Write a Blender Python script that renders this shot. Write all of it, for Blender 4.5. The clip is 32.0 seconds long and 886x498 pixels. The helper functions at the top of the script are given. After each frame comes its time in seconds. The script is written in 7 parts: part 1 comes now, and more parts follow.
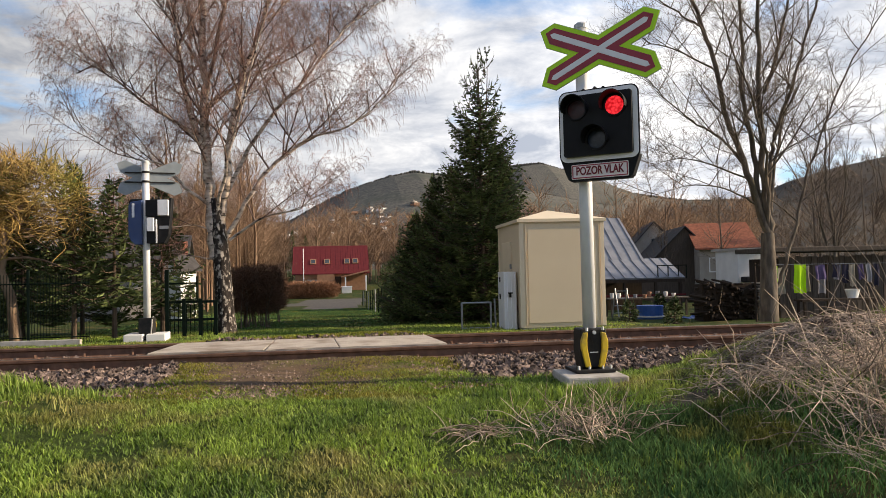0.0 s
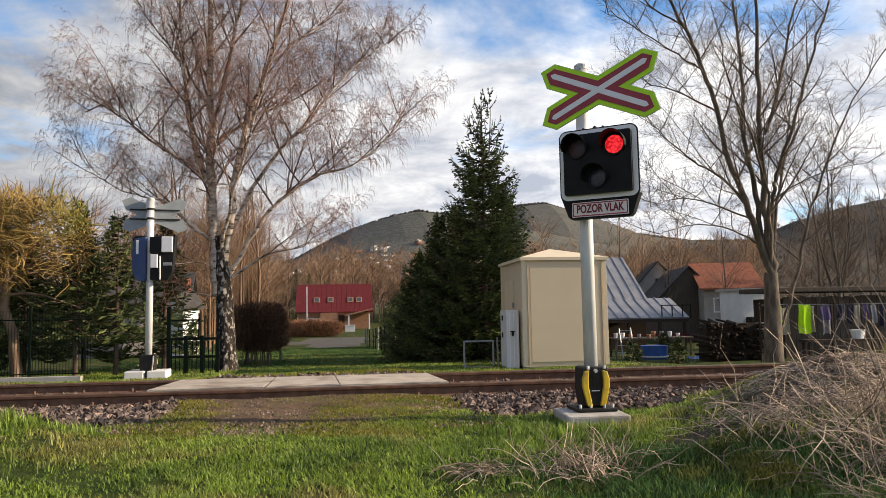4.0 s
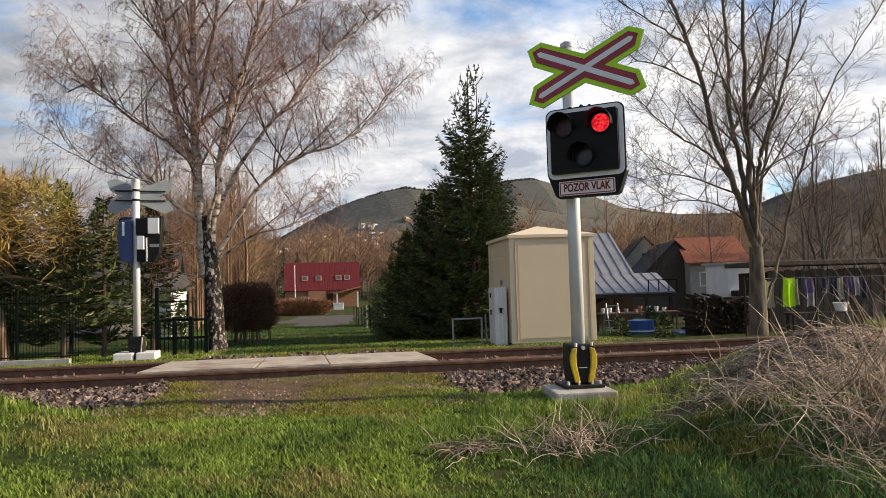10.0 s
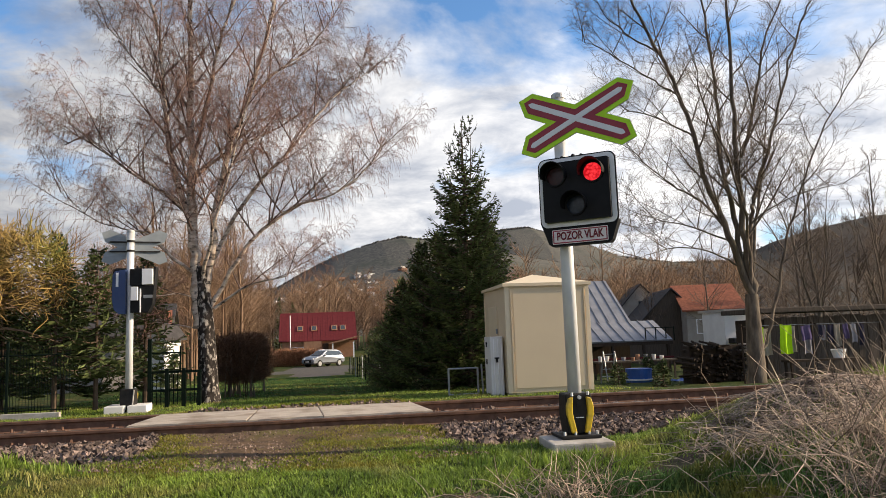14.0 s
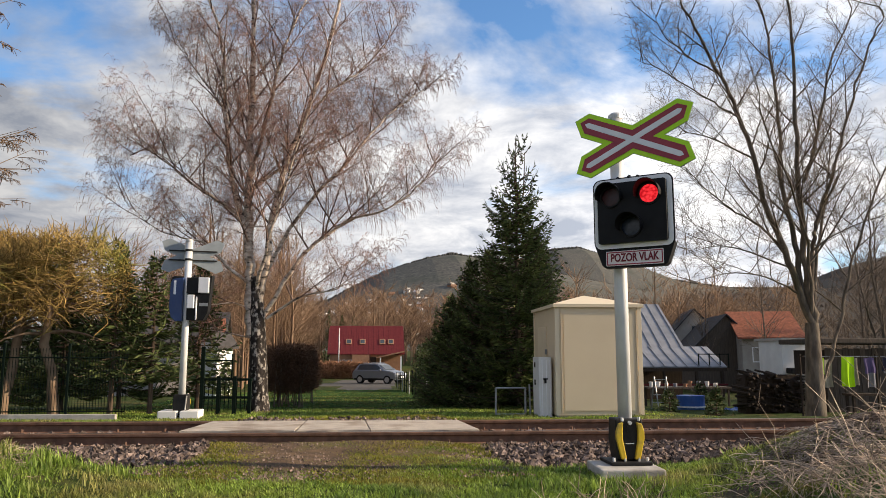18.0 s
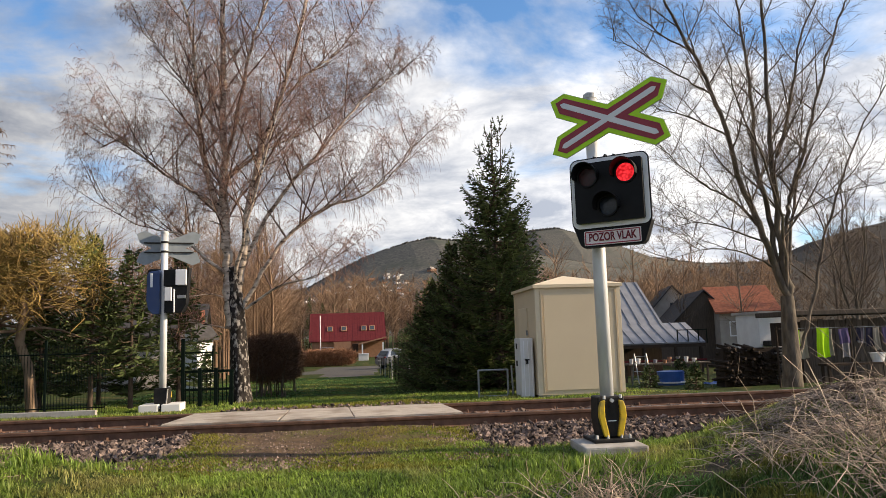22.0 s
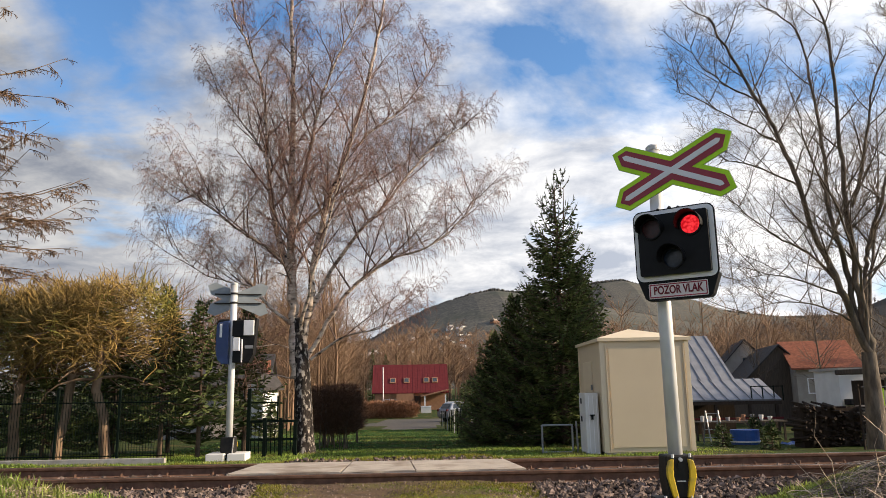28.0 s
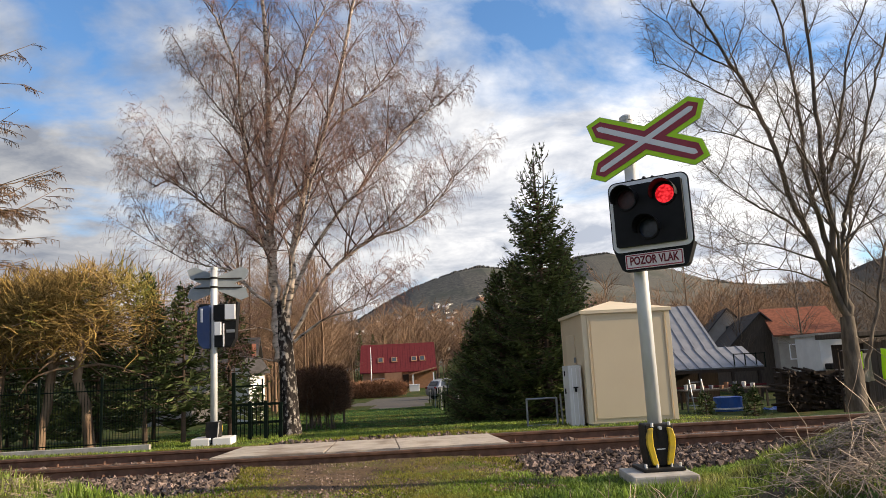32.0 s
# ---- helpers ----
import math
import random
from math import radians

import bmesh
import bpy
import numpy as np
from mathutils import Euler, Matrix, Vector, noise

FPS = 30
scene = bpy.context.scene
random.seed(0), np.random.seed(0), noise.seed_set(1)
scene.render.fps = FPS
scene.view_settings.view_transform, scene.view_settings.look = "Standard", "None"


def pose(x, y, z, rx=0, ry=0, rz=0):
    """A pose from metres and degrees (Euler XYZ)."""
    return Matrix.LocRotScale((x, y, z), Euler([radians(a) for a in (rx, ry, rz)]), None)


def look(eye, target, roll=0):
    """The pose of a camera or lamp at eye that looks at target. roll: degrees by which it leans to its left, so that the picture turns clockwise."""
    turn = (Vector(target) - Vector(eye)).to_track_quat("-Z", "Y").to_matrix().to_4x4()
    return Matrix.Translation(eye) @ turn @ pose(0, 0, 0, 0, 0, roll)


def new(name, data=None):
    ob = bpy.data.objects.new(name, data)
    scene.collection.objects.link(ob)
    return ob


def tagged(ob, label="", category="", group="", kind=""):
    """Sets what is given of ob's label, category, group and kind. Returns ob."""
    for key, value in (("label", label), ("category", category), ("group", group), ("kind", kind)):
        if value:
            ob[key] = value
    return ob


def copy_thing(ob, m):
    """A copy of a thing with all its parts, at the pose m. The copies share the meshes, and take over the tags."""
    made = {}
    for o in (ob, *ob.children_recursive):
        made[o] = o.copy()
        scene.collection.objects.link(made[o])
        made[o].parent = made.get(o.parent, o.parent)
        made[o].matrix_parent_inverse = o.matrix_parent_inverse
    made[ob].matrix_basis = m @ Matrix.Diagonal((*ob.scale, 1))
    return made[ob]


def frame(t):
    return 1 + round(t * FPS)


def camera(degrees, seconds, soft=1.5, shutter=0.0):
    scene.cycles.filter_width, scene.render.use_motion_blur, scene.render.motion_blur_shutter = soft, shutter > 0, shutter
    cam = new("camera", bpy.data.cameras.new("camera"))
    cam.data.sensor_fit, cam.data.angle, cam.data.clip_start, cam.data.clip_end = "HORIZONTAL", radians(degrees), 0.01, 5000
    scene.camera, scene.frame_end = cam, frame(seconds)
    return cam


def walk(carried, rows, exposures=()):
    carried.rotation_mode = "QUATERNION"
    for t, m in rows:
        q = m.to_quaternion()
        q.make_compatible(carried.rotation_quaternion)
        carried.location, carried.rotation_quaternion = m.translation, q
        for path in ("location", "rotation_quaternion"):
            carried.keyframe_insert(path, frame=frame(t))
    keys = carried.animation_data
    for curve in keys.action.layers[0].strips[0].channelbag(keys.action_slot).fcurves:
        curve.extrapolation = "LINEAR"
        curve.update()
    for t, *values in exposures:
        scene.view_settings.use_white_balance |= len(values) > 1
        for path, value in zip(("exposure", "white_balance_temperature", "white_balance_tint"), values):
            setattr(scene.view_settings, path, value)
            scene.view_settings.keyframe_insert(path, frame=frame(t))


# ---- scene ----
cam = camera(62.0, 32.0, soft=0.7)
PATH = [
    (0, (-2.245, -6.841, 1.192), (-1.998, -4.857, 1.252), -1.3),
    (0.5, (-2.225, -6.847, 1.179), (-1.961, -4.868, 1.31), -2.4),
    (1, (-2.235, -6.874, 1.196), (-2.03, -4.888, 1.324), -2.0),
    (1.5, (-2.236, -6.882, 1.193), (-2.017, -4.897, 1.301), -2.6),
    (2, (-2.236, -6.888, 1.198), (-2.009, -4.903, 1.286), -2.7),
    (2.5, (-2.228, -6.855, 1.197), (-2.04, -4.867, 1.31), -1.9),
    (4.5, (-2.22, -6.875, 1.168), (-1.964, -4.898, 1.336), -1.1),
    (5, (-2.223, -6.897, 1.174), (-1.953, -4.922, 1.33), -2.0),
    (5.5, (-2.222, -6.827, 1.189), (-1.771, -4.885, 1.348), 0.4),
    (6, (-2.197, -6.835, 1.201), (-1.806, -4.874, 1.257), -4.5),
    (6.5, (-2.19, -6.724, 1.194), (-1.842, -4.754, 1.189), -3.5),
    (7, (-2.224, -6.899, 1.184), (-2.221, -4.904, 1.328), -1.3),
    (7.5, (-2.201, -6.863, 1.203), (-2.021, -4.875, 1.336), -0.8),
    (8, (-2.21, -6.905, 1.211), (-1.948, -4.925, 1.323), -1.9),
    (8.5, (-2.205, -6.846, 1.204), (-1.908, -4.87, 1.294), -2.2),
    (9, (-2.215, -6.867, 1.212), (-1.953, -4.888, 1.327), -2.9),
    (9.5, (-2.225, -6.861, 1.218), (-2.005, -4.878, 1.354), -2.6),
    (10, (-2.227, -6.889, 1.201), (-1.957, -4.91, 1.303), -1.7),
    (10.5, (-2.218, -6.894, 1.201), (-1.94, -4.919, 1.349), -1.9),
    (11, (-2.219, -6.882, 1.196), (-1.901, -4.919, 1.403), -1.0),
    (11.5, (-2.214, -6.857, 1.197), (-1.898, -4.891, 1.383), -1.5),
    (12, (-2.213, -6.881, 1.197), (-1.897, -4.916, 1.389), -2.0),
    (12.5, (-2.208, -6.88, 1.202), (-1.889, -4.917, 1.407), -2.6),
    (13, (-2.224, -6.909, 1.202), (-1.914, -4.941, 1.381), -1.9),
    (13.5, (-2.201, -6.85, 1.19), (-1.914, -4.881, 1.392), -1.2),
    (14, (-2.204, -6.885, 1.2), (-1.921, -4.919, 1.434), -2.1),
    (14.5, (-2.208, -6.877, 1.195), (-1.946, -4.91, 1.444), -1.2),
    (16.5, (-2.21, -6.86, 1.205), (-1.954, -4.894, 1.471), -1.0),
    (17, (-2.2, -6.86, 1.205), (-1.953, -4.895, 1.483), -0.9),
    (17.5, (-2.207, -6.861, 1.205), (-1.978, -4.896, 1.496), -0.4),
    (18, (-2.22, -6.88, 1.205), (-2.072, -4.906, 1.487), 0.1),
    (18.5, (-2.215, -6.895, 1.2), (-2.02, -4.922, 1.46), -1.0),
    (19, (-2.204, -6.874, 1.206), (-1.896, -4.917, 1.484), -1.1),
    (19.5, (-2.212, -6.876, 1.207), (-1.958, -4.916, 1.513), -1.6),
    (20, (-2.218, -6.878, 1.214), (-2.009, -4.909, 1.498), -1.7),
    (20.5, (-2.216, -6.867, 1.209), (-2.009, -4.899, 1.494), -2.1),
    (21, (-2.225, -6.889, 1.21), (-2.018, -4.918, 1.478), -1.9),
    (21.5, (-2.22, -6.879, 1.208), (-2.032, -4.905, 1.472), -2.0),
    (22, (-2.217, -6.861, 1.207), (-2.012, -4.886, 1.446), -1.8),
    (22.5, (-2.225, -6.861, 1.212), (-2.074, -4.89, 1.511), -2.6),
    (23, (-2.227, -6.892, 1.214), (-2.107, -4.922, 1.532), -3.0),
    (23.5, (-2.229, -6.875, 1.216), (-2.186, -4.9, 1.526), -3.2),
    (24, (-2.232, -6.881, 1.214), (-2.228, -4.902, 1.498), -2.3),
    (24.5, (-2.251, -6.909, 1.205), (-2.405, -4.946, 1.557), -1.4),
    (25, (-2.218, -6.798, 1.241), (-2.369, -4.841, 1.623), -7.0),
    (25.5, (-2.19, -6.8, 1.251), (-2.025, -4.836, 1.593), -6.2),
    (27.5, (-2.2, -6.885, 1.212), (-2.059, -4.919, 1.555), -1.7),
    (28, (-2.21, -6.901, 1.211), (-2.173, -4.938, 1.592), -1.0),
    (28.5, (-2.212, -6.888, 1.21), (-2.168, -4.915, 1.537), -0.8),
    (29, (-2.187, -6.89, 1.208), (-2.111, -4.919, 1.538), -2.5),
    (29.5, (-2.185, -6.897, 1.21), (-2.116, -4.927, 1.549), -1.5),
    (30, (-2.183, -6.897, 1.208), (-2.137, -4.926, 1.545), -1.1),
    (30.5, (-2.174, -6.887, 1.195), (-2.087, -4.913, 1.504), 0.0),
    (31, (-2.156, -6.877, 1.197), (-2.09, -4.903, 1.507), -0.7),
    (31.5, (-2.138, -6.858, 1.2), (-2.047, -4.881, 1.484), -2.7),
    (32, (-2.125, -6.856, 1.199), (-2.048, -4.884, 1.521), -2.9),
]
EXPOSURE = ((0, 0.66), (5, 0.66), (6, 0.52), (6.6, 0.56), (7.5, 0.66), (9, 0.65), (10, 0.59), (12, 0.63), (14, 0.65), (22, 0.66), (24, 0.71), (26, 0.7), (28, 0.66), (32, 0.68))
walk(cam, [(t, look(eye, target, roll)) for t, eye, target, roll in PATH], EXPOSURE)

# ---- light ----
SUN_AZ = math.atan2(-0.09, 1.0)      # direction to the sun on the plan, from +x towards +y
SUN_EL = radians(21)
sun_dir = Vector((math.cos(SUN_EL) * math.cos(SUN_AZ), math.cos(SUN_EL) * math.sin(SUN_AZ), math.sin(SUN_EL)))
sun = new("sun", bpy.data.lights.new("sun", "SUN"))
sun.data.energy, sun.data.angle, sun.data.color = 5.0, radians(0.6), (1.0, 0.805, 0.57)
sun.matrix_world = look((0, 0, 0), -sun_dir)

world = bpy.data.worlds.new("sky")
scene.world = world
world.use_nodes = True
wt = world.node_tree
wt.nodes.clear()


def wn(kind, **values):
    n = wt.nodes.new(kind)
    for k, v in values.items():
        n.inputs[k].default_value = v
    return n


w_out = wn("ShaderNodeOutputWorld")
w_bg = wn("ShaderNodeBackground", Strength=0.115)
w_sky = wn("ShaderNodeTexSky")
w_sky.sky_type, w_sky.sun_disc = "NISHITA", False
w_sky.sun_elevation, w_sky.sun_rotation = SUN_EL, math.pi / 2 - SUN_AZ
w_sky.air_density, w_sky.dust_density, w_sky.ozone_density = 1.0, 0.6, 1.5
w_tc = wn("ShaderNodeTexCoord")
w_sep = wn("ShaderNodeSeparateXYZ")
w_add = wn("ShaderNodeMath"); w_add.operation = "ADD"; w_add.inputs[1].default_value = 0.22
w_abs = wn("ShaderNodeMath"); w_abs.operation = "ABSOLUTE"
w_div = wn("ShaderNodeVectorMath"); w_div.operation = "DIVIDE"
w_com = wn("ShaderNodeCombineXYZ")
w_map = wn("ShaderNodeMapping"); w_map.inputs["Location"].default_value = (3.1, 1.7, 0.0)
w_n1 = wn("ShaderNodeTexNoise", Scale=1.35, Detail=12.0, Roughness=0.56, Distortion=0.25)
w_r1 = wn("ShaderNodeValToRGB")
w_r1.color_ramp.elements[0].position, w_r1.color_ramp.elements[1].position = 0.44, 0.56
w_n2 = wn("ShaderNodeTexNoise", Scale=3.4, Detail=9.0, Roughness=0.6, Distortion=0.3)
w_r2 = wn("ShaderNodeValToRGB")
w_r2.color_ramp.elements[0].position, w_r2.color_ramp.elements[1].position = 0.36, 0.62
w_r2.color_ramp.elements[0].color, w_r2.color_ramp.elements[1].color = (2.9, 3.15, 3.7, 1), (6.5, 6.4, 6.35, 1)
w_low = wn("ShaderNodeMapRange")
for k, v in (("From Min", 0.05), ("From Max", 0.5), ("To Min", 0.19), ("To Max", 0.0)):
    w_low.inputs[k].default_value = v
w_cov = wn("ShaderNodeMath"); w_cov.operation = "ADD"
w_mix = wn("ShaderNodeMix"); w_mix.data_type = "RGBA"
# clouds are brighter towards the sun
w_side = wn("ShaderNodeMapRange")
for k, v in (("From Min", -0.62), ("From Max", 0.3), ("To Min", 0.47), ("To Max", 1.06)):
    w_side.inputs[k].default_value = v
w_deep = wn("ShaderNodeVectorMath"); w_deep.operation = "MULTIPLY"; w_deep.inputs[1].default_value = (0.7, 0.96, 1.2)
w_lit = wn("ShaderNodeVectorMath"); w_lit.operation = "SCALE"
for a, b in ((w_tc.outputs["Generated"], w_sep.inputs[0]), (w_sep.outputs["Z"], w_abs.inputs[0]), (w_abs.outputs[0], w_add.inputs[0]),
             (w_add.outputs[0], w_com.inputs[0]), (w_add.outputs[0], w_com.inputs[1]), (w_add.outputs[0], w_com.inputs[2]),
             (w_tc.outputs["Generated"], w_div.inputs[0]), (w_com.outputs[0], w_div.inputs[1]), (w_div.outputs[0], w_map.inputs["Vector"]),
             (w_map.outputs[0], w_n1.inputs["Vector"]), (w_map.outputs[0], w_n2.inputs["Vector"]), (w_n1.outputs[0], w_cov.inputs[0]), (w_abs.outputs[0], w_low.inputs["Value"]), (w_low.outputs[0], w_cov.inputs[1]), (w_cov.outputs[0], w_r1.inputs[0]),
             (w_n2.outputs[0], w_r2.inputs[0]), (w_r1.outputs[0], w_mix.inputs["Factor"]), (w_sky.outputs[0], w_deep.inputs[0]), (w_deep.outputs[0], w_mix.inputs["A"]),
             (w_sep.outputs["X"], w_side.inputs["Value"]), (w_side.outputs[0], w_lit.inputs["Scale"]), (w_r2.outputs[0], w_lit.inputs[0]), (w_lit.outputs[0], w_mix.inputs["B"]), (w_mix.outputs["Result"], w_bg.inputs["Color"]), (w_bg.outputs[0], w_out.inputs[0])):
    wt.links.new(a, b)


# ---- materials ----
def material(name, base, second=None, rough=0.8, metal=0.0, scale=6.0, fine=60.0, bump=0.15, amount=0.5, island=0.0, objrand=0.0,
             emit=None, strength=1.0, stretch=(1, 1, 1), third=None, third_scale=1.0, spec=0.5):
    """Noise-mixed surface: two colours at one scale, a third in larger stains, and a fine bump."""
    m = bpy.data.materials.new(name)
    m.use_nodes = True
    nt = m.node_tree
    p = nt.nodes["Principled BSDF"]
    second = second or tuple(c * 0.75 for c in base)
    tc = nt.nodes.new("ShaderNodeTexCoord")
    mp = nt.nodes.new("ShaderNodeMapping")
    mp.inputs["Scale"].default_value = stretch
    geo = nt.nodes.new("ShaderNodeNewGeometry")
    nt.links.new(geo.outputs["Position"] if island < 0 else tc.outputs["Object"], mp.inputs["Vector"])
    n1 = nt.nodes.new("ShaderNodeTexNoise")
    n1.inputs["Scale"].default_value, n1.inputs["Detail"].default_value = scale, 6.0
    n2 = nt.nodes.new("ShaderNodeTexNoise")
    n2.inputs["Scale"].default_value, n2.inputs["Detail"].default_value = fine, 4.0
    nt.links.new(mp.outputs[0], n1.inputs["Vector"])
    nt.links.new(mp.outputs[0], n2.inputs["Vector"])
    ramp = nt.nodes.new("ShaderNodeValToRGB")
    ramp.color_ramp.elements[0].position, ramp.color_ramp.elements[1].position = 0.5 - 0.5 * amount * 0.6, 0.5 + 0.5 * amount * 0.6
    ramp.color_ramp.elements[0].color, ramp.color_ramp.elements[1].color = (*second, 1), (*base, 1)
    nt.links.new(n1.outputs[0], ramp.inputs[0])
    col = ramp.outputs[0]
    if third:
        n3 = nt.nodes.new("ShaderNodeTexNoise")
        n3.inputs["Scale"].default_value, n3.inputs["Detail"].default_value = third_scale, 5.0
        nt.links.new(mp.outputs[0], n3.inputs["Vector"])
        r3 = nt.nodes.new("ShaderNodeValToRGB")
        r3.color_ramp.elements[0].position, r3.color_ramp.elements[1].position = 0.52, 0.66
        nt.links.new(n3.outputs[0], r3.inputs[0])
        mx = nt.nodes.new("ShaderNodeMix"); mx.data_type = "RGBA"
        mx.inputs["B"].default_value = (*third, 1)
        nt.links.new(r3.outputs[0], mx.inputs["Factor"]); nt.links.new(col, mx.inputs["A"])
        col = mx.outputs["Result"]
    if island > 0 or objrand > 0:
        hsv = nt.nodes.new("ShaderNodeHueSaturation")
        mr = nt.nodes.new("ShaderNodeMapRange")
        a = max(island, objrand)
        mr.inputs["To Min"].default_value, mr.inputs["To Max"].default_value = 1 - a, 1 + a
        if island > 0:
            nt.links.new(geo.outputs["Random Per Island"], mr.inputs["Value"])
        else:
            oi = nt.nodes.new("ShaderNodeObjectInfo")
            nt.links.new(oi.outputs["Random"], mr.inputs["Value"])
        nt.links.new(mr.outputs[0], hsv.inputs["Value"]); nt.links.new(col, hsv.inputs["Color"])
        col = hsv.outputs[0]
    nt.links.new(col, p.inputs["Base Color"])
    p.inputs["Roughness"].default_value, p.inputs["Metallic"].default_value = rough, metal
    p.inputs["Specular IOR Level"].default_value = min(spec, 0.08) if rough > 0.65 else spec
    if bump > 0:
        bp = nt.nodes.new("ShaderNodeBump")
        bp.inputs["Strength"].default_value, bp.inputs["Distance"].default_value = bump, 0.02
        nt.links.new(n2.outputs[0], bp.inputs["Height"]); nt.links.new(bp.outputs[0], p.inputs["Normal"])
    if emit:
        p.inputs["Emission Color"].default_value, p.inputs["Emission Strength"].default_value = (*emit, 1), strength
    return m


M_GALV = material("galvanised_steel", (0.76, 0.77, 0.78), (0.62, 0.63, 0.64), 0.45, 0.1, 9, 90, 0.05, stretch=(1, 1, 0.35), third=(0.45, 0.45, 0.44), third_scale=3)
M_HUT = material("cream_panel", (0.7, 0.575, 0.385), (0.66, 0.535, 0.355), 0.6, 0, 2.0, 140, 0.04, 0.9)
M_HUTD = material("cream_trim", (0.76, 0.635, 0.44), (0.7, 0.58, 0.4), 0.55, 0, 3.0, 140, 0.03, 0.9)
M_BLACK = material("black_plastic", (0.008, 0.008, 0.009), (0.013, 0.013, 0.014), 0.55, 0, 8, 120, 0.03, spec=0.2)
M_CAST = material("black_painted_steel", (0.014, 0.014, 0.015), (0.025, 0.023, 0.021), 0.6, 0, 14, 90, 0.1, spec=0.2)
M_BLUE = material("navy_blue_casing", (0.02, 0.05, 0.16), (0.03, 0.06, 0.16), 0.45, 0, 6, 90, 0.03)
M_WHITE = material("white_reflective", (0.86, 0.86, 0.87), (0.8, 0.8, 0.81), 0.35, 0, 5, 90, 0.02)
M_REDP = material("dark_red_film", (0.36, 0.035, 0.06), (0.31, 0.03, 0.05), 0.4, 0, 7, 90, 0.02)
M_LIME = material("lime_fluorescent_film", (0.52, 0.86, 0.015), (0.47, 0.82, 0.012), 0.45, 0, 5, 90, 0.02)
M_YEL = material("yellow_paint", (0.72, 0.5, 0.02), (0.64, 0.43, 0.02), 0.45, 0, 16, 90, 0.05, third=(0.4, 0.28, 0.05), third_scale=6)
M_SIGNBACK = material("grey_aluminium", (0.27, 0.3, 0.32), (0.22, 0.25, 0.27), 0.55, 0.0, 6, 90, 0.03)
M_CONC = material("concrete", (0.48, 0.45, 0.42), (0.38, 0.36, 0.33), 0.9, 0, 7, 60, 0.3, third=(0.3, 0.27, 0.23), third_scale=2.5)
M_SLAB = material("worn_concrete", (0.47, 0.41, 0.34), (0.36, 0.31, 0.26), 0.92, 0, 5, 70, 0.4, third=(0.27, 0.22, 0.175), third_scale=2.2, objrand=0.06)
M_RAIL = material("rusty_rail", (0.2, 0.115, 0.08), (0.12, 0.072, 0.052), 0.75, 0.1, 9, 80, 0.25)
M_RAILTOP = material("worn_rail_head", (0.22, 0.16, 0.12), (0.14, 0.1, 0.08), 0.38, 0.7, 6, 80, 0.05, stretch=(0.2, 1, 1))
M_SLEEPER = material("dark_sleeper", (0.07, 0.055, 0.045), (0.05, 0.04, 0.035), 0.9, 0, 9, 60, 0.4)
M_STONE = material("ballast_stone", (0.225, 0.168, 0.14), (0.05, 0.038, 0.033), 0.85, 0, 9, 60, 0.3, island=0.75)
# near-black: the shade between ballast stones is put into this colour
M_BED_SHADE = material("ballast_gap_shade", (0.035, 0.028, 0.024), (0.02, 0.017, 0.015), 0.95, 0, 12, 60, 0.5)
# turf is darkened to paint deep shadow between the grass blades
M_GROUND = material("turf", (0.05, 0.072, 0.016), (0.024, 0.036, 0.01), 0.95, 0, 9, 60, 1.0, third=(0.11, 0.085, 0.035), third_scale=1.2)
M_DIRT = material("trodden_gravel", (0.2, 0.155, 0.115), (0.13, 0.1, 0.075), 0.95, 0, 3, 45, 0.7, third=(0.17, 0.14, 0.06), third_scale=1.5)
M_MOUND = material("dry_soil", (0.11, 0.082, 0.064), (0.055, 0.044, 0.036), 0.95, 0, 5, 45, 1.0, third=(0.05, 0.06, 0.02), third_scale=1.6)
M_GRASS = material("grass_blades", (0.26, 0.355, 0.05), (0.12, 0.19, 0.03), 0.6, 0, 1.3, 30, 0, island=0.6, third=(0.29, 0.27, 0.08), third_scale=1.1)
def translucent(m, share):
    """Lets light through thin leaves and blades."""
    nt = m.node_tree
    p, out = nt.nodes["Principled BSDF"], nt.nodes["Material Output"]
    tr = nt.nodes.new("ShaderNodeBsdfTranslucent")
    nt.links.new(p.inputs["Base Color"].links[0].from_socket, tr.inputs["Color"])
    mx = nt.nodes.new("ShaderNodeMixShader")
    mx.inputs[0].default_value = share
    nt.links.new(p.outputs[0], mx.inputs[1]); nt.links.new(tr.outputs[0], mx.inputs[2]); nt.links.new(mx.outputs[0], out.inputs["Surface"])
    return m


translucent(M_GRASS, 0.4)
M_DRY = material("dry_stalks", (0.6, 0.48, 0.37), (0.17, 0.13, 0.105), 0.8, 0, 3, 40, 0, island=0.6)
M_BIRCH = material("birch_bark", (0.74, 0.63, 0.53), (0.36, 0.28, 0.22), 0.8, 0, 4, 40, 0.2, third=(0.05, 0.04, 0.035), third_scale=7, stretch=(1, 1, 2.2))
M_BRANCH = material("birch_branches", (0.34, 0.24, 0.19), (0.1, 0.07, 0.06), 0.8, 0, 2.5, 40, 0.1, third=(0.07, 0.05, 0.045), third_scale=3)
M_BIRCHD = material("birch_base_bark", (0.06, 0.05, 0.045), (0.016, 0.014, 0.013), 0.95, 0, 9, 40, 0.9, 0.5, stretch=(1, 1, 0.6), third=(0.5, 0.45, 0.4), third_scale=15)
M_TWIG = material("birch_twigs", (0.32, 0.185, 0.145), (0.17, 0.1, 0.08), 0.8, 0, 3, 40, 0, island=0.35)
M_BARK = material("grey_bark", (0.2, 0.165, 0.13), (0.09, 0.075, 0.062), 0.9, 0, 9, 40, 0.7, stretch=(1, 1, 0.3), third=(0.09, 0.08, 0.055), third_scale=1.5)
